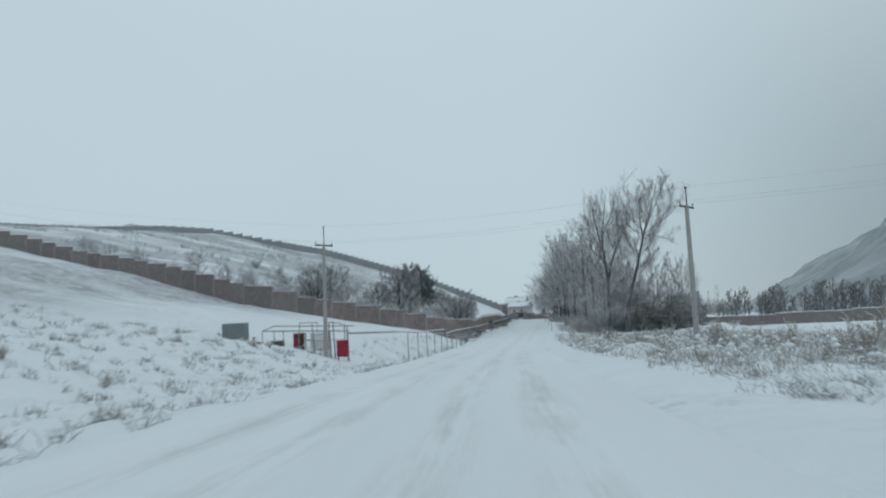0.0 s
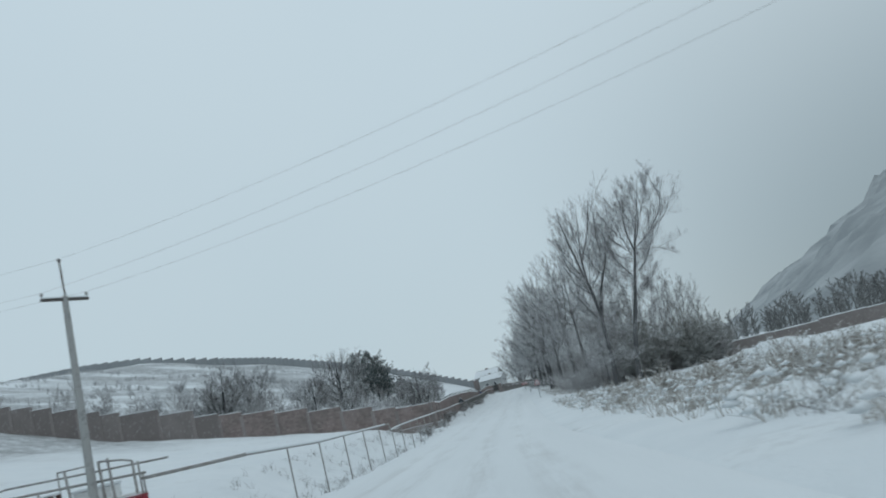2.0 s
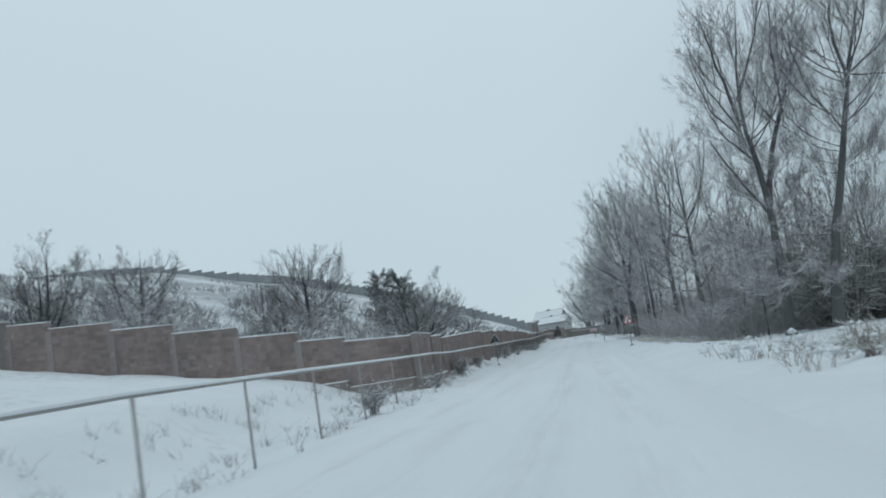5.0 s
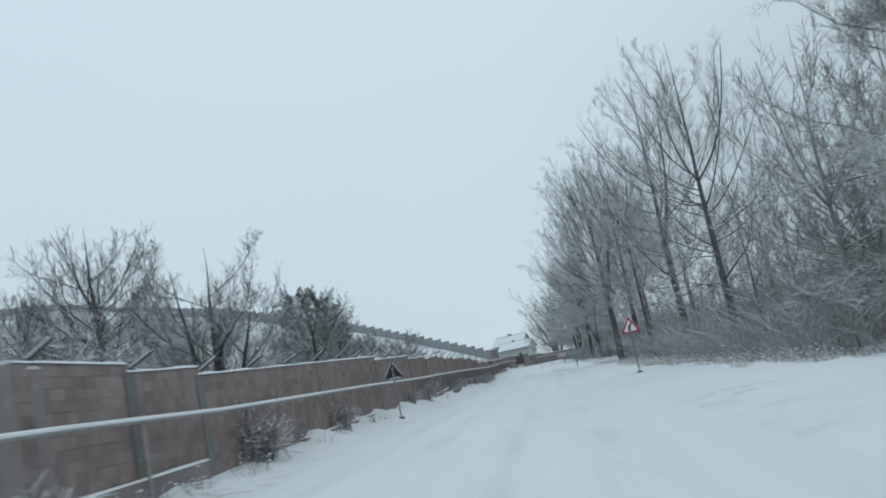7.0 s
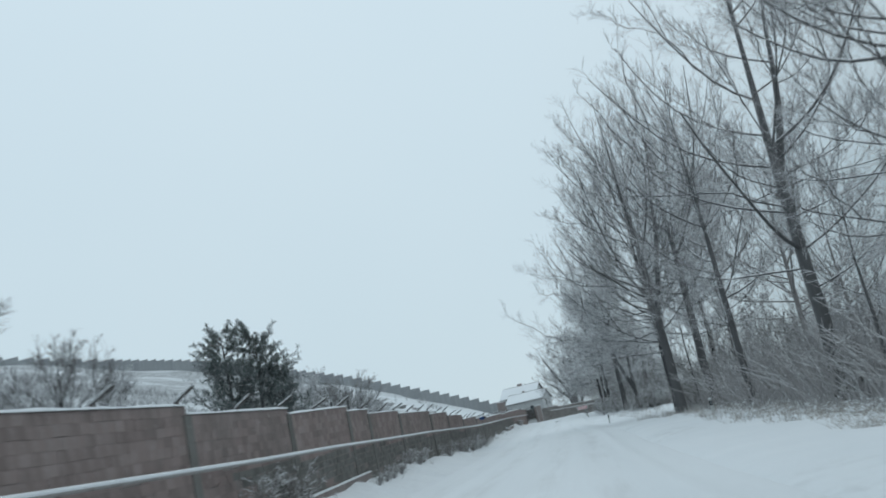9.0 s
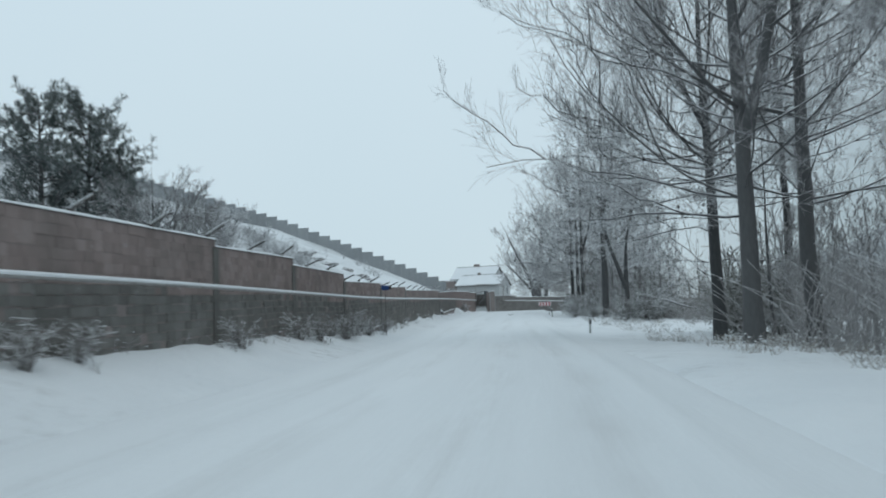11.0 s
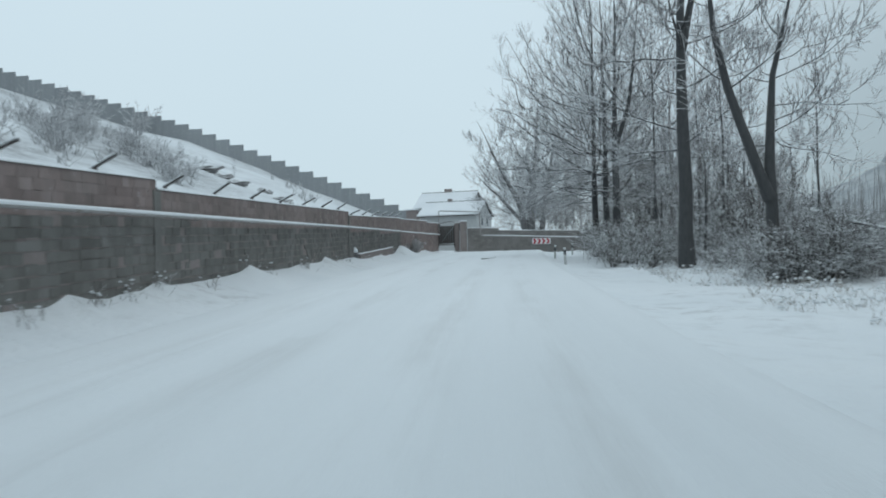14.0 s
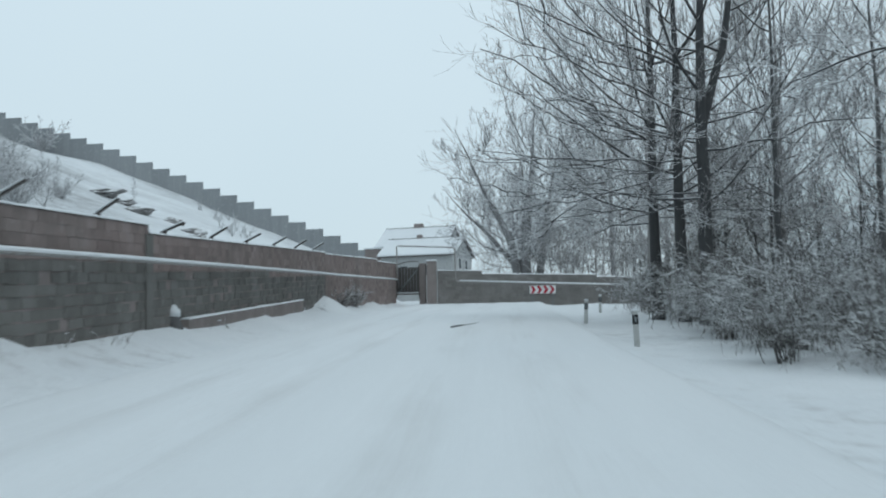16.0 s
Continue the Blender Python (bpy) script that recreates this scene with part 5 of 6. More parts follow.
HANGING = [(0.30, 176, 12, 8.0, 0.42), (0.35, 196, 16, 7.6, 0.35), (0.32, 222, 10, 7.0, 0.32), (0.22, 182, 4, 5.0, 0.18), (0.25, 205, 8, 5.5, 0.25), (0.40, 168, 25, 7.2, 0.35), (0.31, 188, 5, 6.8, 0.35), (0.37, 215, 20, 7.0, 0.38), (0.29, 250, 8, 5.5, 0.30)]
OVERHANG = bare_tree(5, 26, 0.30, limbs=34, crown=0.30, lo=0.34, forks=3, trim=1.7, branches=9, twigs=7, fan=0.34, rmin=0.009, bark=M_DARKBARK, twig=M_NEARTWIG, extra=HANGING)
BENDLIMBS = ((0.30, 178, 8, 7.2, 0.02), (0.36, 190, 20, 7.4, -0.02), (0.43, 172, 30, 7.0, -0.04), (0.24, 184, 0, 6.0, 0.06), (0.30, 181, -12, 7.5, 0.04), (0.33, 215, 12, 6.0, 0.02), (0.28, 240, 6, 5.5, 0.05), (0.40, 20, 25, 6.5, 0.0), (0.31, 345, 10, 6.0, 0.03))
BENDPOP = [
    bare_tree(14, 20, 0.25, [(1.0, [(0, 0, -0.4), (0, 0, 7), (0.3, 0.2, 19.5)]), (0.6, [(0, 0, 6.5), (1.2, 0.6, 10), (2.2, 0.8, 18)])], limbs=24, width=0.29, elev=(4, 58), fan=0.30, branches=8, bark=M_DARKBARK, twigs=6, twig=M_NEARTWIG, rmin=0.0068, extra=BENDLIMBS),
    bare_tree(15, 20, 0.21, limbs=24, width=0.29, elev=(4, 58), fan=0.30, branches=8, bark=M_DARKBARK, twigs=6, twig=M_NEARTWIG, rmin=0.0068, extra=BENDLIMBS[:5]),
]
STRAIGHT = bare_tree(6, 23, 0.32, [(1.0, [(0, 0, -0.4), (0, 0, 12), (0.1, 0, 22.5)]), (0.5, [(0, 0, 9.5), (1.0, 0.3, 13), (2.0, 0.5, 21)])], limbs=26, width=0.24, elev=(18, 55), bark=M_DARKBARK, twig=M_NEARTWIG, extra=((0.42, 178, 14, 5.2, 0.30), (0.50, 190, 38, 5.5, 0.12), (0.36, 172, 6, 4.2, 0.22)))
LIMBY = bare_tree(7, 22, 0.26, bark=M_DARKBARK, twig=M_NEARTWIG, forks=2, branches=6, twigs=3, limbs=10, lo=0.50, crown=0.42, extra=((0.20, 178, 4, 7.6, 0.03), (0.10, 184, 16, 6.8, 0.02)))
BACKS = [
    bare_tree(11, 22, 0.22, limbs=22, width=0.31, forks=1, fan=0.3, branches=8, twigs=6, subs=0, rmin=0.017, bark=M_GROVETWIG, twig=M_GROVETWIG),
    bare_tree(12, 22, 0.22, limbs=24, width=0.33, forks=1, fan=0.3, branches=8, twigs=6, subs=0, rmin=0.017, bark=M_GROVETWIG, twig=M_GROVETWIG),
]
YOUNG = [bare_tree(111 + k, 9, 0.10, [(1.0, [(0, 0, -0.3), (0.1, 0, 4), (0.2, 0.1, 8.7)]), (0.8, [(0.3, 0.2, -0.3), (0.9, 0.4, 3.5), (1.6, 0.6, 7.6)]), (0.7, [(-0.3, -0.2, -0.3), (-0.9, 0.1, 3), (-1.5, -0.4, 7.2)])], crown=0.06, limbs=30, width=0.30, elev=(10, 60), forks=1, branches=7, twigs=4, subs=0, rmin=0.015, fan=0.34, bark=M_YOUNG, twig=M_YOUNG) for k in range(2)]
BENDYOUNG = bare_tree(115, 9, 0.09, [(1.0, [(0, 0, -0.3), (0.1, 0, 4), (0.2, 0.1, 8.7)]), (0.8, [(0.3, 0.2, -0.3), (0.9, 0.4, 3.5), (1.6, 0.6, 7.6)])], crown=0.06, limbs=30, width=0.32, elev=(6, 58), forks=1, branches=8, twigs=6, subs=0, rmin=0.0085, fan=0.36, bark=M_DARKBARK, twig=M_SHRUB)
LOWLIMBS = ((0.16, 190, 8, 5.5, 0.20), (0.20, 230, 12, 6.0, 0.28), (0.24, 165, 14, 6.5, 0.25), (0.13, 255, 6, 4.5, 0.25), (0.28, 205, 18, 6.5, 0.30), (0.30, 300, 10, 5.0, 0.25), (0.18, 340, 10, 5.0, 0.2))
TWIN_A = bare_tree(21, 27, 0.36, [(1.0, [(0, 0, -0.4), (1.1, 0, 6.5), (2.0, 0, 9.5), (4.2, 0, 17), (7.3, 0, 26.8)])],
                   arms_at=([(4.2, 0, 17), (7.2, 0.3, 19.0), (9.6, 0.5, 20.8), (10.3, 0.5, 22.6)], [(6.5, 0.2, 18.6), (8.4, 0.4, 21.5), (9.6, 0.4, 25.0)], [(7.6, 0.3, 19.3), (9.4, -0.6, 20.6), (9.9, -0.8, 22.6)], [(3.9, 0, 16.2), (2.9, -0.3, 19.5), (3.0, -0.4, 23.5)], [(4.1, 0, 16.8), (7.5, -0.4, 16.0), (9.0, -0.6, 14.8)], [(3.0, 0, 13), (0.8, -1.2, 16), (0.2, -1.5, 20)], [(5.0, 0, 19.5), (6.5, 2, 22), (6.8, 2.6, 25.5)]),
                   crown=0.34, lo=0.40, limbs=40, width=0.18, elev=(20, 58), env=VASE, trim=1.45, fan=0.34, branches=11, twigs=7, rmin=0.0078, extra=LOWLIMBS)
TWIN_B = bare_tree(22, 28, 0.36, [(1.0, [(0, 0, -0.4), (0.3, 0, 10), (-0.6, 0, 15.5), (-0.4, 0, 21), (0.6, 0, 26.8)]), (0.62, [(0.3, 0, 9.8), (1.5, 0.2, 13.9), (4.5, 0.4, 21.2), (6.8, 0.5, 25.8)])],
                   arms_at=([(-0.6, 0, 16), (-1.5, 0, 19.5), (-2.1, 0, 24.8)], [(-0.7, 0, 15.6), (-2.4, 0.2, 19), (-3.4, 0.3, 22.0)], [(-0.3, 0, 13.5), (-2.6, -0.8, 15.5), (-3.6, -1.0, 18.5)], [(-0.5, 0, 18), (1.2, -0.6, 21.5), (2.6, -0.8, 26.8)], [(-0.5, 0, 15), (-2.2, 1.4, 18), (-3.2, 1.8, 22)], [(2.6, 0.3, 16.5), (2.4, -0.8, 20), (3.4, -1.0, 25)], [(0.2, 0, 9), (-1.8, -1, 12), (-3.4, -1.4, 15)]),
                   crown=0.30, lo=0.38, limbs=38, width=0.17, elev=(25, 58), env=VASE, trim=1.45, fan=0.34, branches=11, twigs=7, rmin=0.0078, extra=LOWLIMBS)
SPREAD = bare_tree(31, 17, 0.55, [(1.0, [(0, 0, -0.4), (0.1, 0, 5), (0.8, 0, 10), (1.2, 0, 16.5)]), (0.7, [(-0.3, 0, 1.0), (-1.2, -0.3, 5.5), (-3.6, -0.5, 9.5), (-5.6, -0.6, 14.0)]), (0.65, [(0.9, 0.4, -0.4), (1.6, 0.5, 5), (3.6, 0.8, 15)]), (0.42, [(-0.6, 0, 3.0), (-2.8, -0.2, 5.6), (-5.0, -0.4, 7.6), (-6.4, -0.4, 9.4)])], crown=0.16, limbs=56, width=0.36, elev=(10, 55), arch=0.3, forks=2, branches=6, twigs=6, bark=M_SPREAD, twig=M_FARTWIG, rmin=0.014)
DOUBLE = bare_tree(41, 13, 0.23, [(1.0, [(0, 0, -0.4), (0, 0, 6.3), (0.8, 0, 9.4), (1.1, 0, 11.6)]), (0.8, [(-0.1, 0, 2.6), (-0.5, 0, 3.8), (-1.4, 0, 6.7), (-1.9, 0, 10), (-2.3, 0, 14)])], crown=0.3, lo=0.35, limbs=22, width=0.24, elev=(5, 50), forks=1, branches=6, twigs=5, bark=M_DARKBARK, twig=M_NEARTWIG, extra=((0.5, 5, 5, 4.2, 0.12), (0.62, 350, 25, 3.6, 0.1), (0.42, 20, -2, 3.5, 0.15)))
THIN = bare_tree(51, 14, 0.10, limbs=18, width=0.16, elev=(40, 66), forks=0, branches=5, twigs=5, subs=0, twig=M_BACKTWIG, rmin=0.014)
# thin sapling whose bark and twig colours are paled as if by haze
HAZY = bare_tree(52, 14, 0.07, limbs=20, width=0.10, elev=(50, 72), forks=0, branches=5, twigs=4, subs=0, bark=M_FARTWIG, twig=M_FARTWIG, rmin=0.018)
# distant poplar with haze put into its bark and twig colours
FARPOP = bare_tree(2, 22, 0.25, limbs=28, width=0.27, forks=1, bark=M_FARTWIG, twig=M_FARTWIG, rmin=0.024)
FAN = [(1.0, [(0, 0, -0.4), (0, 0, 1.4), (0.4, 0.1, 4.0), (0.6, 0.1, 8.6)]), (0.72, [(0, 0, 1.0), (-0.8, 0.2, 3.0), (-1.5, 0.4, 7.6)]), (0.62, [(0, 0, 1.2), (1.1, 0.3, 3.0), (2.2, 0.6, 7.0)]), (0.55, [(0, 0, 1.1), (0.2, -1.2, 3.0), (0.4, -2.2, 6.8)]), (0.55, [(0, 0, 1.2), (-0.3, 1.2, 3.1), (-0.6, 2.2, 7.0)])]
ORCHARD = [
    bare_tree(61, 9, 0.24, FAN, crown=0.20, limbs=64, env=ROUND, width=0.38, elev=(4, 50), arch=0.25, forks=1, fan=0.32, branches=10, twigs=7, rmin=0.0068, limb=0.0092, trim=1.0, bark=M_DARKBARK, twig=M_ORCHARD),
    bare_tree(62, 8, 0.20, crown=0.20, limbs=50, env=ROUND, width=0.40, elev=(-4, 52), arch=0.2, forks=1, fan=0.32, branches=10, twigs=7, rmin=0.0068, limb=0.0092, trim=1.0, bark=M_DARKBARK, twig=M_ORCHARD),
    bare_tree(63, 8, 0.19, [(1.0, [(0, 0, -0.4), (0, 0, 1.8), (-0.4, 0, 7.7)]), (0.75, [(0, 0, 1.2), (1.0, 0.2, 2.8), (1.6, 0.3, 6.8)])], crown=0.20, limbs=58, env=ROUND, width=0.42, elev=(0, 50), arch=0.2, forks=1, fan=0.32, branches=10, twigs=6, rmin=0.0068, limb=0.0092, trim=1.0, bark=M_DARKBARK, twig=M_ORCHARD),
]
GROVE = "bare roadside poplars"
L_POP = "tall bare poplar with snow along its branches by the road"


def plant(meshes, x, y, h, base_h, label=L_POP, rz=None, tilt=(0, 0), name="poplar_tree", category="tree", group=GROVE):
    return tree_thing(name, meshes, label, category, (x, y, grounded(x, y)), rng.uniform(0, 360) if rz is None else rz, h / base_h, group, tilt)


plant(TWIN_A, 6.3, 161, 26.2, 27, "very tall leaning poplar with an open forked crown above the grove", rz=0)
plant(TWIN_B, 3.6, 162.5, 25.6, 28, "very tall bare forked poplar at the near end of the grove", rz=0)
plant(POPLARS[0], 1.4, 200.1, 24, 26, "tall poplar standing behind the bend warning sign", rz=40)
plant(POPLARS[1], -0.5, 214.3, 26, 26, rz=10)
plant(POPLARS[3], -2.8, 224, 21, 26, "slim poplar at the edge of the grove", rz=110)
plant(POPLARS[2], -5.4, 240, 25.5, 26, rz=0)
plant(POPLARS[0], -2.8, 242, 26, 26, rz=200)
plant(OVERHANG, -4.9, 250.5, 25, 26, "large poplar whose branches hang over the road", rz=0)
plant(LIMBY, -0.4, 256.5, 21, 22, "bare tree reaching long snowy limbs towards the road", rz=0)
plant(STRAIGHT, -8.1, 293.5, 23, 23, "straight tall poplar rising from shrubs at the verge", rz=0)
plant(DOUBLE, -6.8, 283.2, 13, 13, "two-stemmed poplar with broken crown beside the verge", rz=0)
plant(BENDPOP[0], -9.8, 311.5, 20.5, 20, rz=0)
plant(BENDPOP[1], -10.2, 313.5, 20, 20, rz=300)
plant(BENDPOP[1], -10.8, 315.8, 20.5, 20, rz=20)
over_tree = [o for o in scene.objects if o.name.startswith("poplar_tree") and o.get("label", "").startswith("large poplar")][0]
for i, (dx, dy, dz) in enumerate([(-3.2, -3.0, 6.4), (-3.9, -2.2, 7.0), (-2.1, -3.6, 6.2), (-2.9, -2.4, 5.9), (-1.2, -4.0, 5.8), (-0.9, -3.1, 6.3), (-4.6, -1.4, 7.6), (-2.4, -1.6, 7.4)]):
    bm = bmesh.new()
    bmesh.ops.create_icosphere(bm, subdivisions=1, radius=0.055 + 0.012 * (i % 3))
    for v in bm.verts:
        v.co *= 0.7 + 0.6 * noise.random()
        v.co.z *= 1.25
    bm.transform(Matrix.Translation((dx, dy, dz)))
    part("dead_leaf_clump", bm, M_IRON, over_tree, "dark clump of dead leaves")
for x, y, h, k in [(2.6, 174, 15, 1), (9.5, 170, 15, 0), (5.5, 180, 14, 1), (7, 176, 17, 0), (13, 178, 16, 1), (5.5, 184, 12, 3), (10, 190, 13, 0), (5.5, 197, 12, 1), (6.5, 210, 15, 0), 
                   (2.5, 232, 20, 1), (9, 246, 18, 1), 
                   (19, 200, 16, 1), (21, 215, 16, 0), (-5.5, 318, 17, 2), (-9, 332, 17, 1)]:
    plant(BACKS[k % 2], x, y, h, 22)
for x, y, h in [(5, 286, 11), (9, 292, 12), (13, 284, 10), (3, 294, 12), (16, 296, 12), (11, 300, 12), (20, 290, 11), (7, 305, 13), (-4.5, 299, 12), (-7, 302, 11), (-3.5, 290, 10), (0, 288, 9),
                (3, 168, 11), (8, 170, 12), (12, 172, 11), (1.5, 190, 12), (0, 208, 12), (-2, 232, 12), (-3.5, 246, 11), (24, 282, 10), (28, 296, 11), (33, 288, 10), (1, 282, 8)]:
    plant(THIN, x, y, h if y < 260 or x < 0 else h * 0.55, 14, "thin bare sapling in the grove", name="sapling", group="bare saplings")
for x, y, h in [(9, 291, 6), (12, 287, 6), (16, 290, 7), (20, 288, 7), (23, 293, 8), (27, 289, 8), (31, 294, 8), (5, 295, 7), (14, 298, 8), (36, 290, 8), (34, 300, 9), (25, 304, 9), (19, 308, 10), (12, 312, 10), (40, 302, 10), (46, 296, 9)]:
    plant(HAZY, x, y, h, 14, "thin sapling in the clearing, its colour paled for mist", name="sapling", group="misty saplings")
for i, (x, y, h) in enumerate([(5, 171, 7), (10, 174, 8), (3.2, 179, 5.5), (7, 184, 7), (4.2, 190, 6), (9, 196, 7), (4.6, 205, 6.5), (6.5, 217, 7), (2.4, 226, 6.5), (5.0, 232, 8), (1.2, 236, 7), (3.5, 243, 8), (-1.6, 247, 9), (2.2, 251, 9), (1.6, 258, 7), (0.4, 240, 6.5), (-0.6, 252, 6), (6.0, 248, 8), (-1.2, 228, 5), (0.8, 219, 5.5)]):
    plant(YOUNG[i % 2], x, y, h, 9, "dense bare young tree filling the grove", name="young_tree", group="young trees in the grove")
for i, (x, y, h) in enumerate([(-41, 155, 6.2), (-43.5, 159, 6.5), (-47, 157, 6.0), (-50, 163, 6.6), (-52, 172, 7), (-44, 168, 7), (-36, 172, 6.4), (-33, 176, 6.4), (-33.5, 184, 6.4), (-40, 189, 7), (-30, 180, 5.8), (-27.5, 190, 5.0), (-56, 170, 6.6), (-60, 178, 7), (-38, 163, 5.5), (-26.5, 172, 4.6), (-63, 160, 6), (-67, 168, 6.5), (-71, 163, 6), (-58, 158, 5.5), (-75, 175, 6.5), (-48, 150, 4.5), (-54, 154, 4.8), (-70, 154, 4.5), (-79, 160, 4.6), (-84, 166, 4.8), (-90, 162, 4.4), (-96, 170, 4.8), (-65, 174, 5.5), (-31, 167, 5), (-46, 180, 6), (-87, 174, 5)]):
    plant(YOUNG[i % 2], x, y, h, 9, "grey bushy bare tree in the thicket behind the wall", name="young_tree", group="young trees behind the wall")
for x, y, h, k, rz in [(-7.3, 311.8, 17, 1, 210), (-5.2, 308.5, 15, 0, 90), (-4.6, 304.0, 14, 1, 150)]:
    plant(THIN, x, y, h, 14, "bare dark poplar among the trees at the bend", rz=rz)
for i, (x, y, h) in enumerate([(-6.3, 300, 7), (-4.6, 303, 7.5), (-2.8, 306, 7.5), (-1.2, 303, 6.5), (-3.8, 297, 6), (-6.5, 316, 8), (-4.0, 314, 8), (-7.2, 323, 8.5), (-3.2, 321, 8), (-0.5, 311, 7.5), (-5.2, 330, 9)]):
    plant(BENDYOUNG, x, y, h, 9, "dense bare young tree behind the verge shrubs", name="young_tree", group="young trees at the bend")
for i, (x, y, h) in enumerate([(-13.2, 351, 7.5), (-10.6, 350, 8), (-8.2, 352.5, 8), (-5.6, 350.5, 8.5), (-12, 357, 9), (-2.2, 352, 8), (-7, 358, 9)]):
    plant(YOUNG[i % 2], x, y, h, 9, "grey bare young tree behind the bend wall", name="young_tree", group="young trees behind the bend wall")
plant(SPREAD, -15.9, 357, 17.5, 17, "broad bare tree spreading behind the bend wall", rz=10, name="broad_tree", group="trees behind the wall")
for x, y, h in [(-9, 356, 18), (-4, 360, 17), (-17, 366, 12), (2, 352, 17)]:
    plant(FARPOP, x, y, h, 22, "bare poplar beyond the bend wall, its colour paled for haze", group="trees behind the wall")

ORCH = "bare orchard trees inside the wall"
for k, x, y, top, rz in [(0, -44.8, 153.2, 14.4, 20), (2, -47.5, 171.5, 16.1, 200), (2, -36.8, 184.6, 16.1, 100), (1, -40.8, 182.5, 12.4, 140), (0, -22.2, 165.0, 9.0, 80), (1, -24.3, 185.7, 9.3, 10),
                         (1, -29.5, 157, 7.4, 40), (1, -29.6, 202, 9.3, 190), (2, -31.7, 249.6, 11.0, 60), (1, -44.5, 288.5, 15.3, 130), (2, -49, 283, 14.6, 10)]:
    g0 = grounded(x, y)
    bh = (9.2, 8.2, 8.2)[k]
    tree_thing("orchard_tree", ORCHARD[k], "bushy bare orchard tree frosted with snow behind the wall", "tree", (x, y, g0), rz, max(2.6, (top - g0)) / bh, ORCH)


def pine_tree(seed, H, r):
    g = np.random.RandomState(seed)
    N = 10
    t = np.linspace(0, 1, N)
    P = np.stack([0.02 * H * np.sin(t * 3), 0.015 * H * np.cos(t * 4), t * H], -1)
    P[0, 2] = -0.4
    P0 = P[None]
    R0 = np.array([r])
    P1, L1, R1 = grow(g, P0, np.array([H]), R0, 84, 0.06, 0.98, 0.46, 72, 0.12, 5, 0.3, 0.12, 0.08, 0.52)
    R1 = np.clip(0.016 * L1, 0.015, None)
    P2, L2, R2 = grow(g, P1, L1, R1, 13, 0.25, 1.0, 0.20, 58, 0.04, 3, 0.5, 0.06, 0.12, 0.30)
    R2 = np.full(len(L2), 0.012)
    P3, L3, R3 = grow(g, P2, np.full(len(L2), 0.5), R2, 12, 0.15, 1.0, 0.52, 68, 0.10, 1, 0.5, 0.1, 0.1, 0.1)
    trunk_m = mesh_of("trunk", *joined([tubes(P0, R0[:, None] * np.linspace(1, 0.15, N)[None], 9), tubes(P1, tapered(P1, R1, 0.3), 5)]), M_BARK, True)
    crown_m = mesh_of("crown", *joined([tubes(P2, tapered(P2, R2, 0.4), 3), tubes(P3, tapered(P3, np.full(len(L3), 0.018), 0.4), 3)]), M_NEEDLE)
    return trunk_m, crown_m


PINE = pine_tree(5, 9, 0.2)
for x, y, top, rz in [(-51.1, 272.0, 20.6, 0), (-47.8, 273.2, 20.0, 120), (-45.8, 274.2, 16.4, 60)]:
    g0 = grounded(x, y)
    e = tree_thing("pine_tree", PINE, "dark green pine dusted with snow on the slope", "pine", (x, y, g0), rz, (top - g0) / 9.0, "pines on the slope")

# ---------------------------------------------------------------- shrubs, weeds, far woods
def shrub_mesh(seed, H, stems=26, spread=38, br=6, tw=4, mat=None, rr=0.010, sub=0):
    g = np.random.RandomState(seed)
    P0 = np.zeros((1, 2, 3))
    P0[0, 1, 2] = 0.12
    P1, L1, R1 = grow(g, P0, np.array([H]), np.array([0.02]), stems, 0.0, 1.0, 1.0, spread, 0.45, 4, 1.0, 0.02, 0.18, 0.0)
    P1[:, 0, :2] += g.normal(0, 0.12 * H, (len(P1), 2))
    P1[:, 0, 2] = -0.15
    P2, L2, _ = grow(g, P1, L1, np.full(len(L1), rr * 1.4), br, 0.15, 1.0, 0.45, 45, 0.06, 2, 0.6, 0.03, 0.15, 0.4)
    P3, L3, _ = grow(g, P2, L2, np.full(len(L2), rr), tw, 0.1, 1.0, 0.55, 45, 0.05, 1, 0.6, 0.02, 0.12, 0.3)
    blocks = [tubes(P2, tapered(P2, np.full(len(L2), rr * 1.1), 0.6), 3), tubes(P3, tapered(P3, np.full(len(L3), rr * 0.95), 0.6), 3)]
    if sub:
        P4, L4, _ = grow(g, P3, L3, np.full(len(L3), rr), sub, 0.1, 1.0, 0.7, 45, 0.05, 1, 0.6, 0.02, 0.12, 0.3)
        blocks.append(tubes(P4, tapered(P4, np.full(len(L4), rr * 0.85), 0.6), 3))
    return mesh_of("stem", *tubes(P1, tapered(P1, np.full(len(L1), rr * 1.7), 0.5), 4), mat or M_SHRUB), mesh_of("crown", *joined(blocks), mat or M_SHRUB)


HEDGE = [shrub_mesh(77, 3.0, 26, 40, 6, 5, M_HEDGE, 0.026), shrub_mesh(78, 2.6, 26, 48, 6, 5, M_HEDGE, 0.026)]
THICKET = [shrub_mesh(75, 2.6, 22, 44, 6, 4, M_THICK, 0.022), shrub_mesh(76, 2.2, 22, 52, 6, 4, M_THICK, 0.022)]
WEEDB = [shrub_mesh(83, 0.9, 20, 55, 5, 4, M_WEED, 0.011), shrub_mesh(84, 0.75, 16, 62, 5, 4, M_WEED, 0.011)]
SMALL = [shrub_mesh(81, 1.0, 22, 52, 6, 4, rr=0.011), shrub_mesh(82, 0.8, 18, 62, 6, 4, rr=0.011)]
GREYB = [shrub_mesh(95, 2.3, 18, 60, 5, 4, M_BACKTWIG, 0.024), shrub_mesh(96, 2.0, 18, 64, 5, 4, M_BACKTWIG, 0.024)]
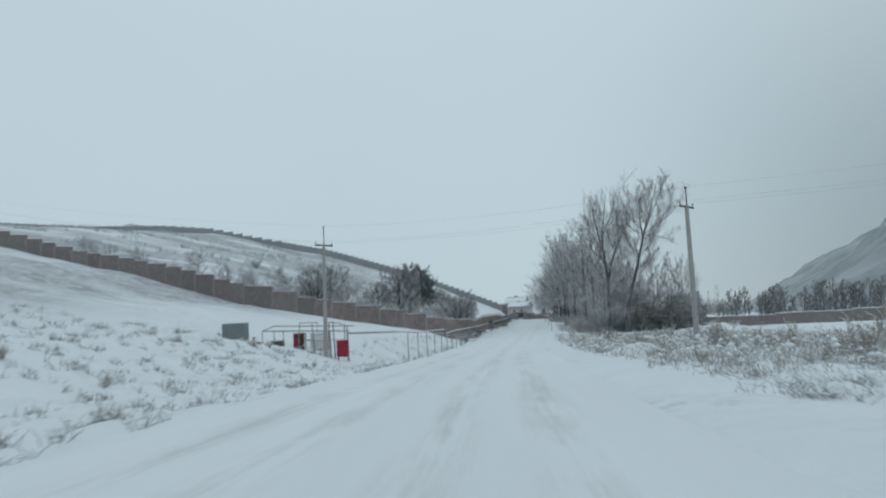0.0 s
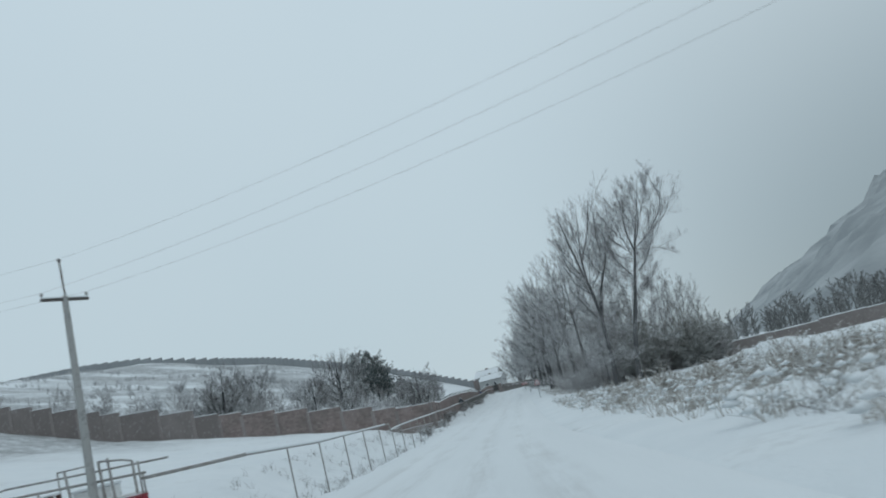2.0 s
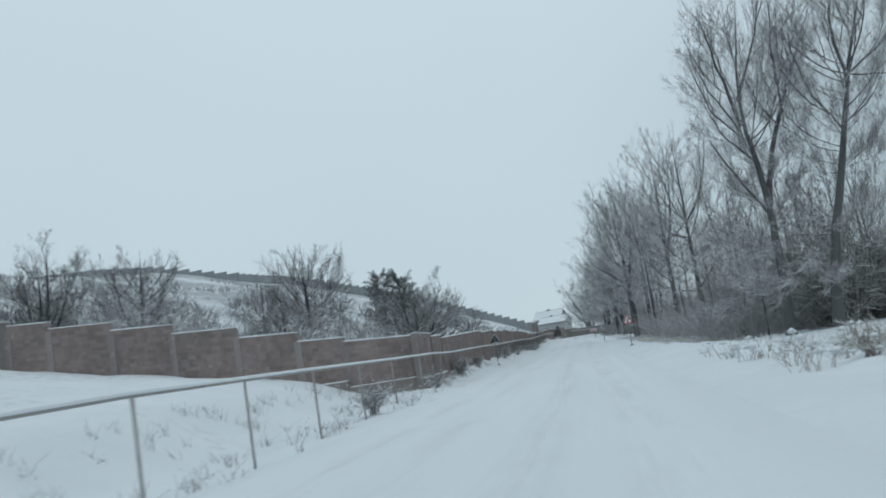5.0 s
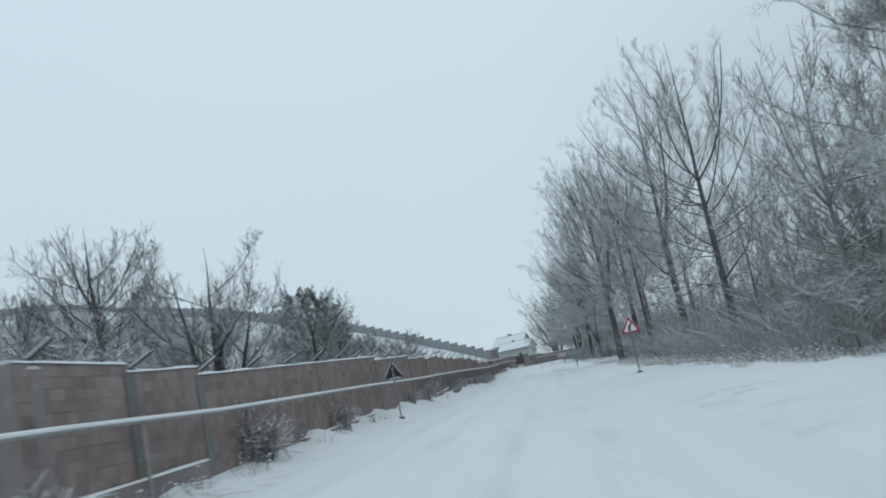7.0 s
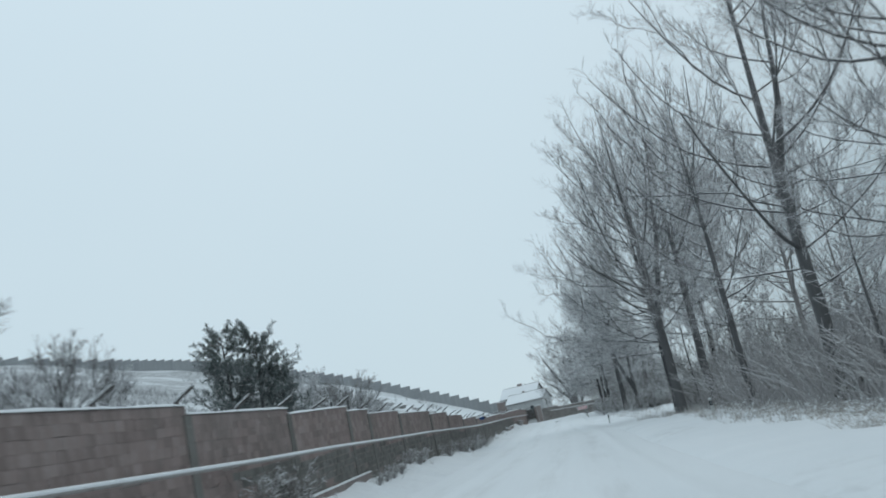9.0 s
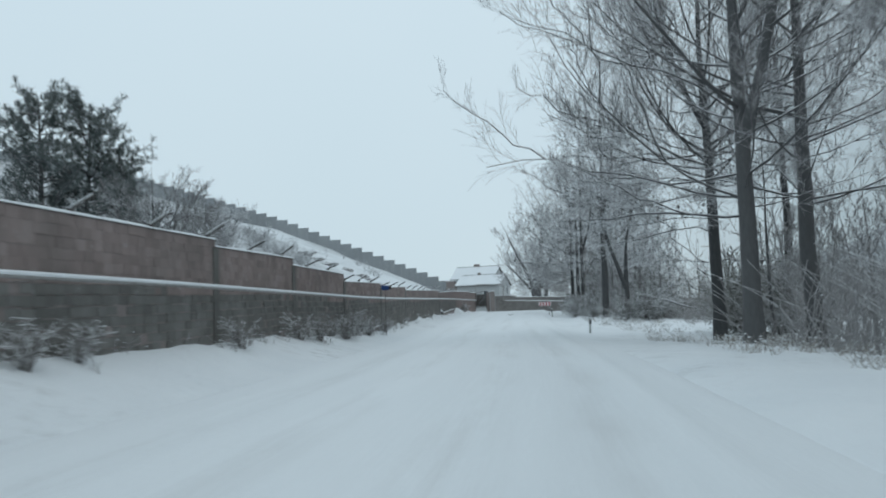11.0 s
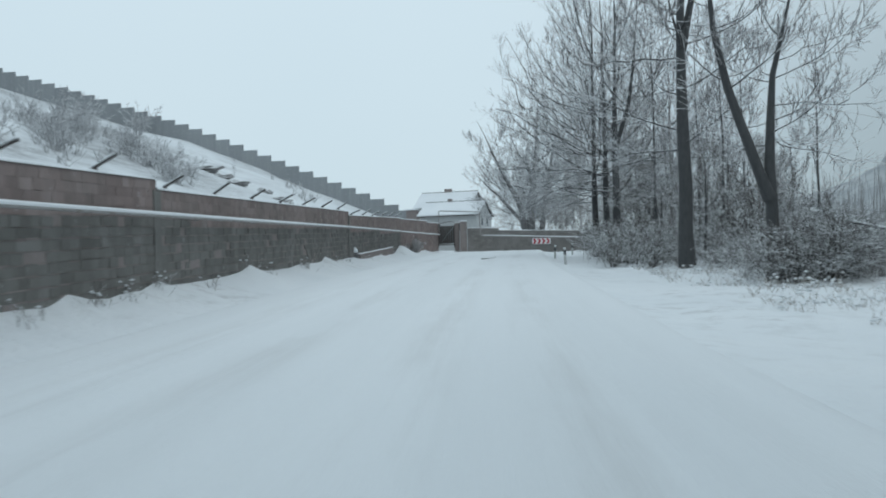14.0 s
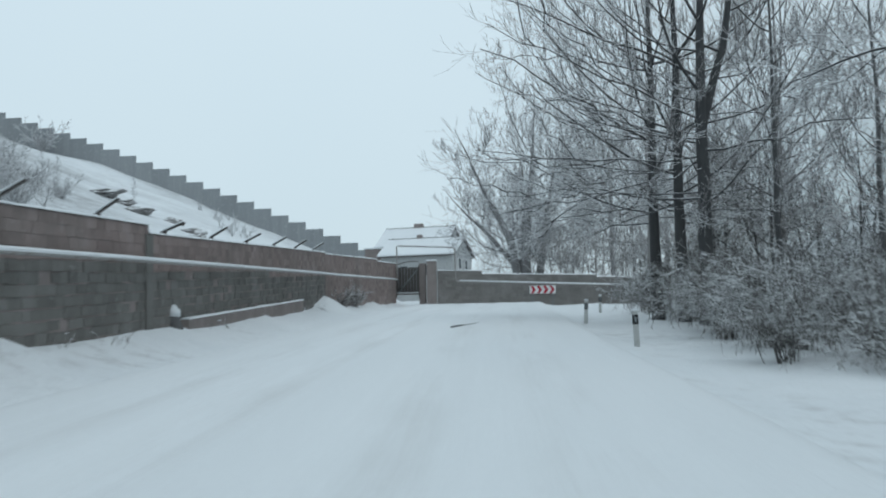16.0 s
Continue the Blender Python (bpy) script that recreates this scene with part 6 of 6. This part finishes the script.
# hillside bushes in a twig colour lightened to suggest haze
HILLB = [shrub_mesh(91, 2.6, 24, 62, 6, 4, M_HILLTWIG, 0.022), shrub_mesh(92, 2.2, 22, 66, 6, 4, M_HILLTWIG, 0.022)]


def arch_bush(seed, H, reach, stems=20):
    """A bush of arching, drooping stems laden with snow."""
    g = np.random.RandomState(seed)
    az = np.arange(stems) * 2.4 + g.normal(0, 0.3, stems)
    out = reach * np.sqrt(g.uniform(0.02, 1.0, stems))
    h = H * (1 - 0.45 * (out / reach) ** 2) * g.uniform(0.75, 1.05, stems)
    t = np.linspace(0, 1, 7)[None, :]
    hor = out[:, None] * t ** 1.25
    P1 = np.stack([hor * np.cos(az)[:, None], hor * np.sin(az)[:, None], h[:, None] * (2.0 * t - 1.05 * t ** 2) - 0.2], -1)
    P1[:, :, :2] += g.normal(0, 0.10 * reach, (stems, 1, 2))
    P1[:, 1:] += g.normal(0, 0.05, (stems, 6, 3))
    L1 = np.hypot(out, h)
    P2, L2, _ = grow(g, P1, L1, np.full(stems, 0.02), 9, 0.15, 1.0, 0.42, 46, 0.02, 3, 0.6, -0.16, 0.12, 0.35)
    P3, L3, _ = grow(g, P2, L2, np.full(len(L2), 0.012), 6, 0.1, 1.0, 0.5, 48, 0.0, 1, 0.6, -0.05, 0.12, 0.3)
    P4, L4, _ = grow(g, P3, L3, np.full(len(L3), 0.01), 1, 0.2, 0.9, 0.8, 42, 0.0, 1, 0.6, 0.0, 0.1, 0.3)
    fine = joined([tubes(P2, tapered(P2, np.full(len(L2), 0.013), 0.5), 3), tubes(P3, tapered(P3, np.full(len(L3), 0.0095), 0.6), 3), tubes(P4, tapered(P4, np.full(len(L4), 0.008), 0.6), 3)])
    return mesh_of("stem", *tubes(P1, tapered(P1, np.full(stems, 0.028), 0.35), 5), M_SNOWBUSH), mesh_of("crown", *fine, M_SNOWBUSH)


SNOWBUSH = [arch_bush(171, 2.6, 2.1), arch_bush(172, 3.0, 2.3), arch_bush(173, 2.3, 2.4)]


def shrub(meshes, x, y, s, label, group):
    e = thing("shrub", label, "shrub", group=group)
    e.matrix_world = Matrix.Translation((x, y, grounded(x, y))) @ pose(0, 0, 0, 0, 0, rng.uniform(0, 360)) @ Matrix.Diagonal((s, s, s * rng.uniform(0.85, 1.15), 1))
    stem_m, crown_m = rng.choice(meshes)
    child("stem", stem_m, e)
    child("crown", crown_m, e)
    return e


UNDER = "snowy undergrowth of the grove"
for i in range(42):
    y = rng.uniform(164, 246)
    x = rng.uniform(2.5, 18) if y < 195 else rng.uniform(lerp(y, [195, 256], [1.0, -4.0]), 16)
    shrub(THICKET, float(x), y, rng.uniform(0.7, 1.3) if x < 5 else rng.uniform(1.0, 2.0), "dense leafless shrub under the poplars, dusted with snow", UNDER)
for x, y, sc in [(-3.0, 256.5, 1.1), (-1.8, 258.5, 1.3), (-0.8, 256, 1.2)]:
    shrub(HEDGE, x, y, sc, "dark thicket bush where the grove ends at the clearing", "thicket at the grove end")
for i in range(22):
    x = rng.uniform(6.5, 19.5)
    shrub(HEDGE, x, rng.uniform(163, 180), rng.uniform(1.2, 1.9) * (1.0 if x < 18 else 0.8), "dense dark thicket shrub at the end of the grove", "thicket at the grove end")
for x, y, s in [(-6.9, 281.6, 1.25), (-5.6, 281.0, 1.3), (-4.6, 282.6, 1.0), (-3.5, 286, 1.1), (-4.5, 296, 1.8), (-9.4, 294.8, 0.45), (-7.0, 292.4, 0.5), (-11.0, 297.6, 0.7), (-10.4, 300.5, 1.0), (-10.6, 304.5, 1.1), (-9.9, 307, 1.2), (-9.4, 295.6, 0.95), (-9.2, 298.0, 1.0), (-9.9, 300.6, 1.1), (-9.0, 304, 1.35), (-8.2, 306.5, 1.5), (-9.6, 308, 1.2), (-8.6, 311, 1.5), (-9.2, 318, 1.2), (-9.3, 315, 1.6), (-5.8, 285.5, 1.3),
                (-4.8, 283, 1.2), (-6.0, 281, 1.0), (-4.2, 288, 1.3), (-5.5, 292, 1.2), (-3.0, 297, 1.3), (-5, 303, 1.4), (-4, 312, 1.5), (-7, 318, 1.5), (-10, 323, 1.3), (-6, 328, 1.4), (-9, 335, 1.1), (-5, 338, 1.2)]:
    shrub(SNOWBUSH, x, y, s * 0.74, "snow-laden leafless shrub with arching stems at the road verge", "shrubs at the verge")
for x, y, s in [(-18.1, 157.4, 1.0), (-18.3, 158.4, 0.8), (-18.6, 138, 0.9), (-16.9, 131, 0.9), (-17.3, 145.5, 0.8), (-19.9, 207.5, 0.6), (-20.0, 209.2, 0.7), (-20.1, 211, 0.6), (-20.3, 213.5, 0.6), (-20.6, 217, 0.8), (-20.7, 220, 1.0), (-20.9, 222, 0.9),
                (-20.9, 231, 1.0), (-21.2, 238, 1.1), (-21.3, 241, 0.9), (-21.6, 246.2, 1.15), (-21.65, 247.2, 1.3), (-21.8, 248.4, 1.1), (-21.9, 250.6, 0.75), (-22.0, 253.4, 0.8), (-22.2, 258.8, 0.7), (-19.4, 187, 0.7), (-19.7, 194, 0.9), (-19.8, 197.5, 1.0), (-25.0, 326, 0.8), (-25.1, 330, 0.9), (-18.5, 168, 0.7)]:
    shrub(SMALL, x, y, s * (0.8 if 204 < y < 250 else 1.1), "low snow-covered bush at the foot of the wall", "bushes along the wall foot")
for i in range(84):
    y = rng.uniform(16, 120)
    x = float(road_mid(y)) + rng.uniform(7.4, 20)
    shrub(WEEDB, x, y, rng.uniform(0.6, 1.5), "low snow-dusted weed bush on the verge", "weed bushes on the verge")
for i in range(16):
    y = rng.uniform(8, 70)
    x = float(road_mid(y)) - rng.uniform(7.5, 28)
    shrub(WEEDB, x, y, rng.uniform(0.35, 0.7), "low dark weed bush poking from the slope snow", "weed bushes on the slope")
for i in range(30):
    y = rng.uniform(151, 184)
    shrub(GREYB, -rng.uniform(27, 66), y, rng.uniform(0.9, 1.5), "grey thicket shrub behind the hill wall", "thicket behind the hill wall")
for i in range(16):
    y = rng.uniform(190, 330)
    x = -rng.uniform(46, 62 + (y - 150) * 0.3)
    shrub(HILLB, x, y, rng.uniform(0.7, 1.7), "grey bush on the snowy hillside, its colour paled for haze", "bushes on the hillside")
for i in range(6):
    plant(HAZY, -rng.uniform(50, 68), rng.uniform(332, 366), rng.uniform(3.0, 4.5), 14, "sapling on the hillside, its colour paled for haze", name="sapling", group="hillside saplings")
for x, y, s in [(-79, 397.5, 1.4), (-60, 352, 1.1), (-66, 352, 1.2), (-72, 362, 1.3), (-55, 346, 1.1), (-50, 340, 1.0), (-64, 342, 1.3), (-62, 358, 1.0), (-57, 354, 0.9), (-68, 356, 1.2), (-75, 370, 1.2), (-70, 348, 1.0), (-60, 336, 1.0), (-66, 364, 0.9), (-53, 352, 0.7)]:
    shrub(HILLB, x, y, s, "grey bush near the hilltop wall, its colour paled for haze", "bushes on the hillside")


def scatter(name, label, category, points, h0, h1, stems, mat, seed, r=0.006, snow=0.35, lean=0.35, lump=1.0, droop=0.25):
    """Dry stems, some with small clumps of snow: one joined stuff object."""
    g = np.random.RandomState(seed)
    pts = np.repeat(np.asarray(points, float), stems, axis=0)
    n = len(pts)
    pts[:, :2] += g.normal(0, 0.13, (n, 2))
    pts[:, 2] = land(pts[:, 0], pts[:, 1]) - 0.05
    h = g.uniform(h0, h1, n)
    d = np.stack([g.normal(0, lean, n), g.normal(0, lean, n), np.ones(n)], -1)
    d /= np.linalg.norm(d, axis=1, keepdims=True)
    t = np.linspace(0, 1, 3)[None, :, None]
    sag = np.stack([g.normal(0, droop, n), g.normal(0, droop, n), -0.72 * droop * np.ones(n)], -1)
    P = pts[:, None] + h[:, None, None] * (d[:, None] * t + sag[:, None] * t ** 2)
    blocks = [tubes(P, np.full((n, 3), r) * np.array([[1.2, 1.0, 0.6]]), 3)]
    me = mesh_of(name, *joined(blocks), mat)
    ob = new(name, me)
    tagged(ob, label, category, kind="stuff")
    pick = np.where(g.random_sample(n) < snow)[0]
    if len(pick):
        c = P[pick, 1 + (g.random_sample(len(pick)) < 0.5).astype(int)]
        s = g.uniform(0.02, 0.065, len(pick)) * lump
        octa = np.array([[1, 0.3, 0], [-1, -0.2, 0], [-0.3, 1, 0], [0.2, -1, 0], [0.2, 0, 0.6], [0, 0, -0.3]])
        V = (c[:, None] + s[:, None, None] * octa[None]).reshape(-1, 3)
        q = np.array([[0, 2, 4], [2, 1, 4], [1, 3, 4], [3, 0, 4], [2, 0, 5], [1, 2, 5], [3, 1, 5], [0, 3, 5]])
        F = (np.arange(len(pick))[:, None, None] * 6 + q[None]).reshape(-1, 3)
        sn = new(name + "_snow", mesh_of(name + "_snow", V, F.tolist(), M_SNOW, True))
        tagged(sn, "small clumps of snow caught in the dry stems", "snow", kind="stuff")
    return ob


g = np.random.RandomState(77)


def clumpy(n, xlo, xhi, ylo, yhi, scale, cut, seed, rel=True):
    """Random points that gather in clumps; x counts from the road's middle if rel."""
    X, Y = g.uniform(xlo, xhi, n * 4), g.uniform(ylo, yhi, n * 4)
    if rel:
        X = X + road_mid(Y)
    ok = rough(X, Y, scale, seed) + 0.5 * rough(X, Y, scale / 3, seed + 1) > cut
    return np.stack([X[ok], Y[ok], 0 * X[ok]], -1)[:n]


scatter("dry_weeds", "dense dry grey-brown weeds with snow on the verge", "weeds", clumpy(2400, 6.2, 30, 28, 132, 5, 0.05, 0.3), 0.35, 1.05, 6, M_WEED, 1, 0.008, 0.22, lump=3.2)
scatter("verge_grass", "thin dry grass poking through the verge snow", "grass", clumpy(620, 6.4, 17, 10, 60, 4, 0.15, 2.3), 0.15, 0.55, 8, M_THICK, 2, 0.006, 0.35, 0.6)
scatter("slope_weeds", "dry weeds poking through snow on the slope", "weeds", clumpy(1900, -48, -6.0, 5, 72, 4.5, 0.25, 4.1), 0.12, 0.55, 8, M_THICK, 3, 0.010, 0.25, 0.6, 1.8)
scatter("pipe_weeds", "dry stalks in the snow under the gas pipe", "weeds", clumpy(240, -13, -5.4, 72, 150, 6, 0.1, 6.1), 0.2, 0.7, 7, M_SHRUB, 4, 0.006, 0.4, 0.35)
scatter("grove_grass", "brownish dry grass along the edge of the grove", "grass", clumpy(620, 7.2, 13, 160, 250, 6, -0.3, 8.1), 0.2, 0.7, 8, M_WEED, 5, 0.006, 0.45, 0.5)
scatter("bend_grass", "dry stems along the right verge before the bend", "grass", clumpy(110, 7.6, 13, 255, 296, 4, 0.3, 9.1), 0.15, 0.55, 7, M_WEED, 6, 0.005, 0.4, 0.5)
scatter("wall_grass", "dry stems at the wall foot", "grass", clumpy(300, -7.8, -5.8, 150, 335, 5, 0.25, 3.7), 0.2, 0.6, 6, M_SHRUB, 7, 0.006, 0.45, 0.5)

g_thin = clumpy(1500, 0, 48, 284, 330, 7, -0.5, 5.7, rel=False)
scatter("sapling_thicket", "thin upright grey saplings in the misty clearing", "saplings", g_thin, 1.6, 5.4, 2, M_GROVETWIG, 8, 0.016, 0.0, 0.05, 1.0, 0.04)
scatter("grove_brush", "misty grey brush of upright stems under the poplars", "brush", clumpy(2600, 10.2, 28, 165, 246, 9, -0.6, 6.6), 1.2, 5.0, 3, M_YOUNG, 9, 0.016, 0.06, 0.32, 1.3, 0.3)
scatter("hill_brush", "grey brush behind the hill wall, its colour paled for haze", "brush", clumpy(1100, -66, -26, 151, 182, 12, -0.10, 7.7, rel=False), 0.8, 3.2, 3, M_BACKTWIG, 10, 0.022, 0.05, 0.35, 1.3, 0.2)
scatter("bend_brush", "grey-brown brush behind the shrubs at the bend", "brush", clumpy(420, 8.2, 14.5, 297, 332, 6, -0.1, 4.6), 0.8, 3.2, 3, M_SHRUB, 12, 0.013, 0.1, 0.35, 1.2, 0.3)
scatter("verge_stalks", "dry stalks and grass at the snowy verge edge", "grass", clumpy(110, 7.4, 11.5, 266, 296, 3, 0.2, 5.9), 0.15, 0.6, 6, M_WEED, 13, 0.005, 0.5, 0.5, 1.6)
scatter("low_brush", "low dark brush and stalks at the near edge of the clearing", "brush", clumpy(420, -3.4, 12, 271, 283, 3, -0.2, 3.3, rel=False), 0.4, 1.7, 5, M_GROVETWIG, 16, 0.010, 0.06, 0.38, 1.2, 0.3)
scatter("clearing_brush", "dark grey-brown brush along the foot of the clearing", "brush", clumpy(900, -4.2, 18, 280.5, 292, 4, -0.35, 1.7, rel=False), 0.7, 2.9, 4, M_GROVETWIG, 15, 0.012, 0.04, 0.34, 1.2, 0.3)
scatter("hill_scrub", "patches of grey scrub on the snowy hillside, paled for haze", "scrub", clumpy(2600, -230, -46, 185, 392, 46, 0.42, 2.9, rel=False), 0.6, 1.9, 5, M_HILLTWIG, 14, 0.035, 0.0, 0.4, 1.0, 0.2)
for x, y, s in [(-38.4, 247.5, 1.35), (-36.6, 249.5, 1.1), (-40.5, 250.5, 1.2)]:
    shrub(SNOWBUSH, x, y, s, "snow-laden bush in front of the pines", "bushes before the pines")
# rock outcrops on the hillside
for x, y, sx, sy in [(-58.4, 370, 3.4, 1.2), (-52.6, 365, 2.6, 0.9), (-46.3, 362, 2.2, 0.8), (-55.5, 368, 2.0, 0.8), (-49.5, 366, 1.8, 0.7), (-44, 358, 1.5, 0.6)]:
    e = thing("rock", "dark rock outcrop half buried in hillside snow", "rock", at=(x, y, grounded(x, y) - 0.15), rz=-12, group="rocks on the hillside")
    bm = bmesh.new()
    bmesh.ops.create_icosphere(bm, subdivisions=3, radius=1)
    for v in bm.verts:
        n1 = noise.noise(v.co * 2.1 + Vector((x, y, 0))) + 0.5 * noise.noise(v.co * 5.0 + Vector((y, x, 0)))
        v.co = Vector((v.co.x * sx * 0.8, v.co.y * sy, v.co.z * 0.45)) * (1 + 0.6 * n1)
    part("stone", bm, M_THICK, e, "dark stone with snow")
# woods across the valley, one piece
blocks = []
wg = np.random.RandomState(19)
for i in range(210):
    x, y = wg.uniform(34, 150), wg.uniform(205, 275)
    H = wg.uniform(3.5, 8.5)
    P0 = np.array([[[x, y, -2.5], [x, y, H * 0.5], [x + wg.normal(0, 0.3), y, H]]])
    P1, L1, _ = grow(wg, P0, np.array([H]), np.array([0.15]), 18, 0.15, 1.0, 0.36, 62, 0.2, 2, 1, 0.1, 0.1, 0.5)
    P2, L2, _ = grow(wg, P1, L1, np.full(len(L1), 0.05), 5, 0.15, 1.0, 0.5, 45, 0.15, 1, 1, 0.1, 0.1, 0.4)
    blocks += [tubes(P0, np.array([[0.16, 0.12, 0.03]]), 4), tubes(P1, np.full(P1.shape[:2], 0.06), 3), tubes(P2, np.full(P2.shape[:2], 0.07), 3)]
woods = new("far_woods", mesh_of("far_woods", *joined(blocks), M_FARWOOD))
tagged(woods, "frosted woods across the valley behind the field wall", "woods", kind="stuff")

# ---------------------------------------------------------------- single bricks of the wall nearest the signs
for c, hh, ax in brick_jobs:
    V, F = boxes([(0, 0, 0)], [hh], *ax)
    child("brick", mesh_of("brick", V, F.tolist(), M_TUFF1), wall_east, m=Matrix.Translation(c))
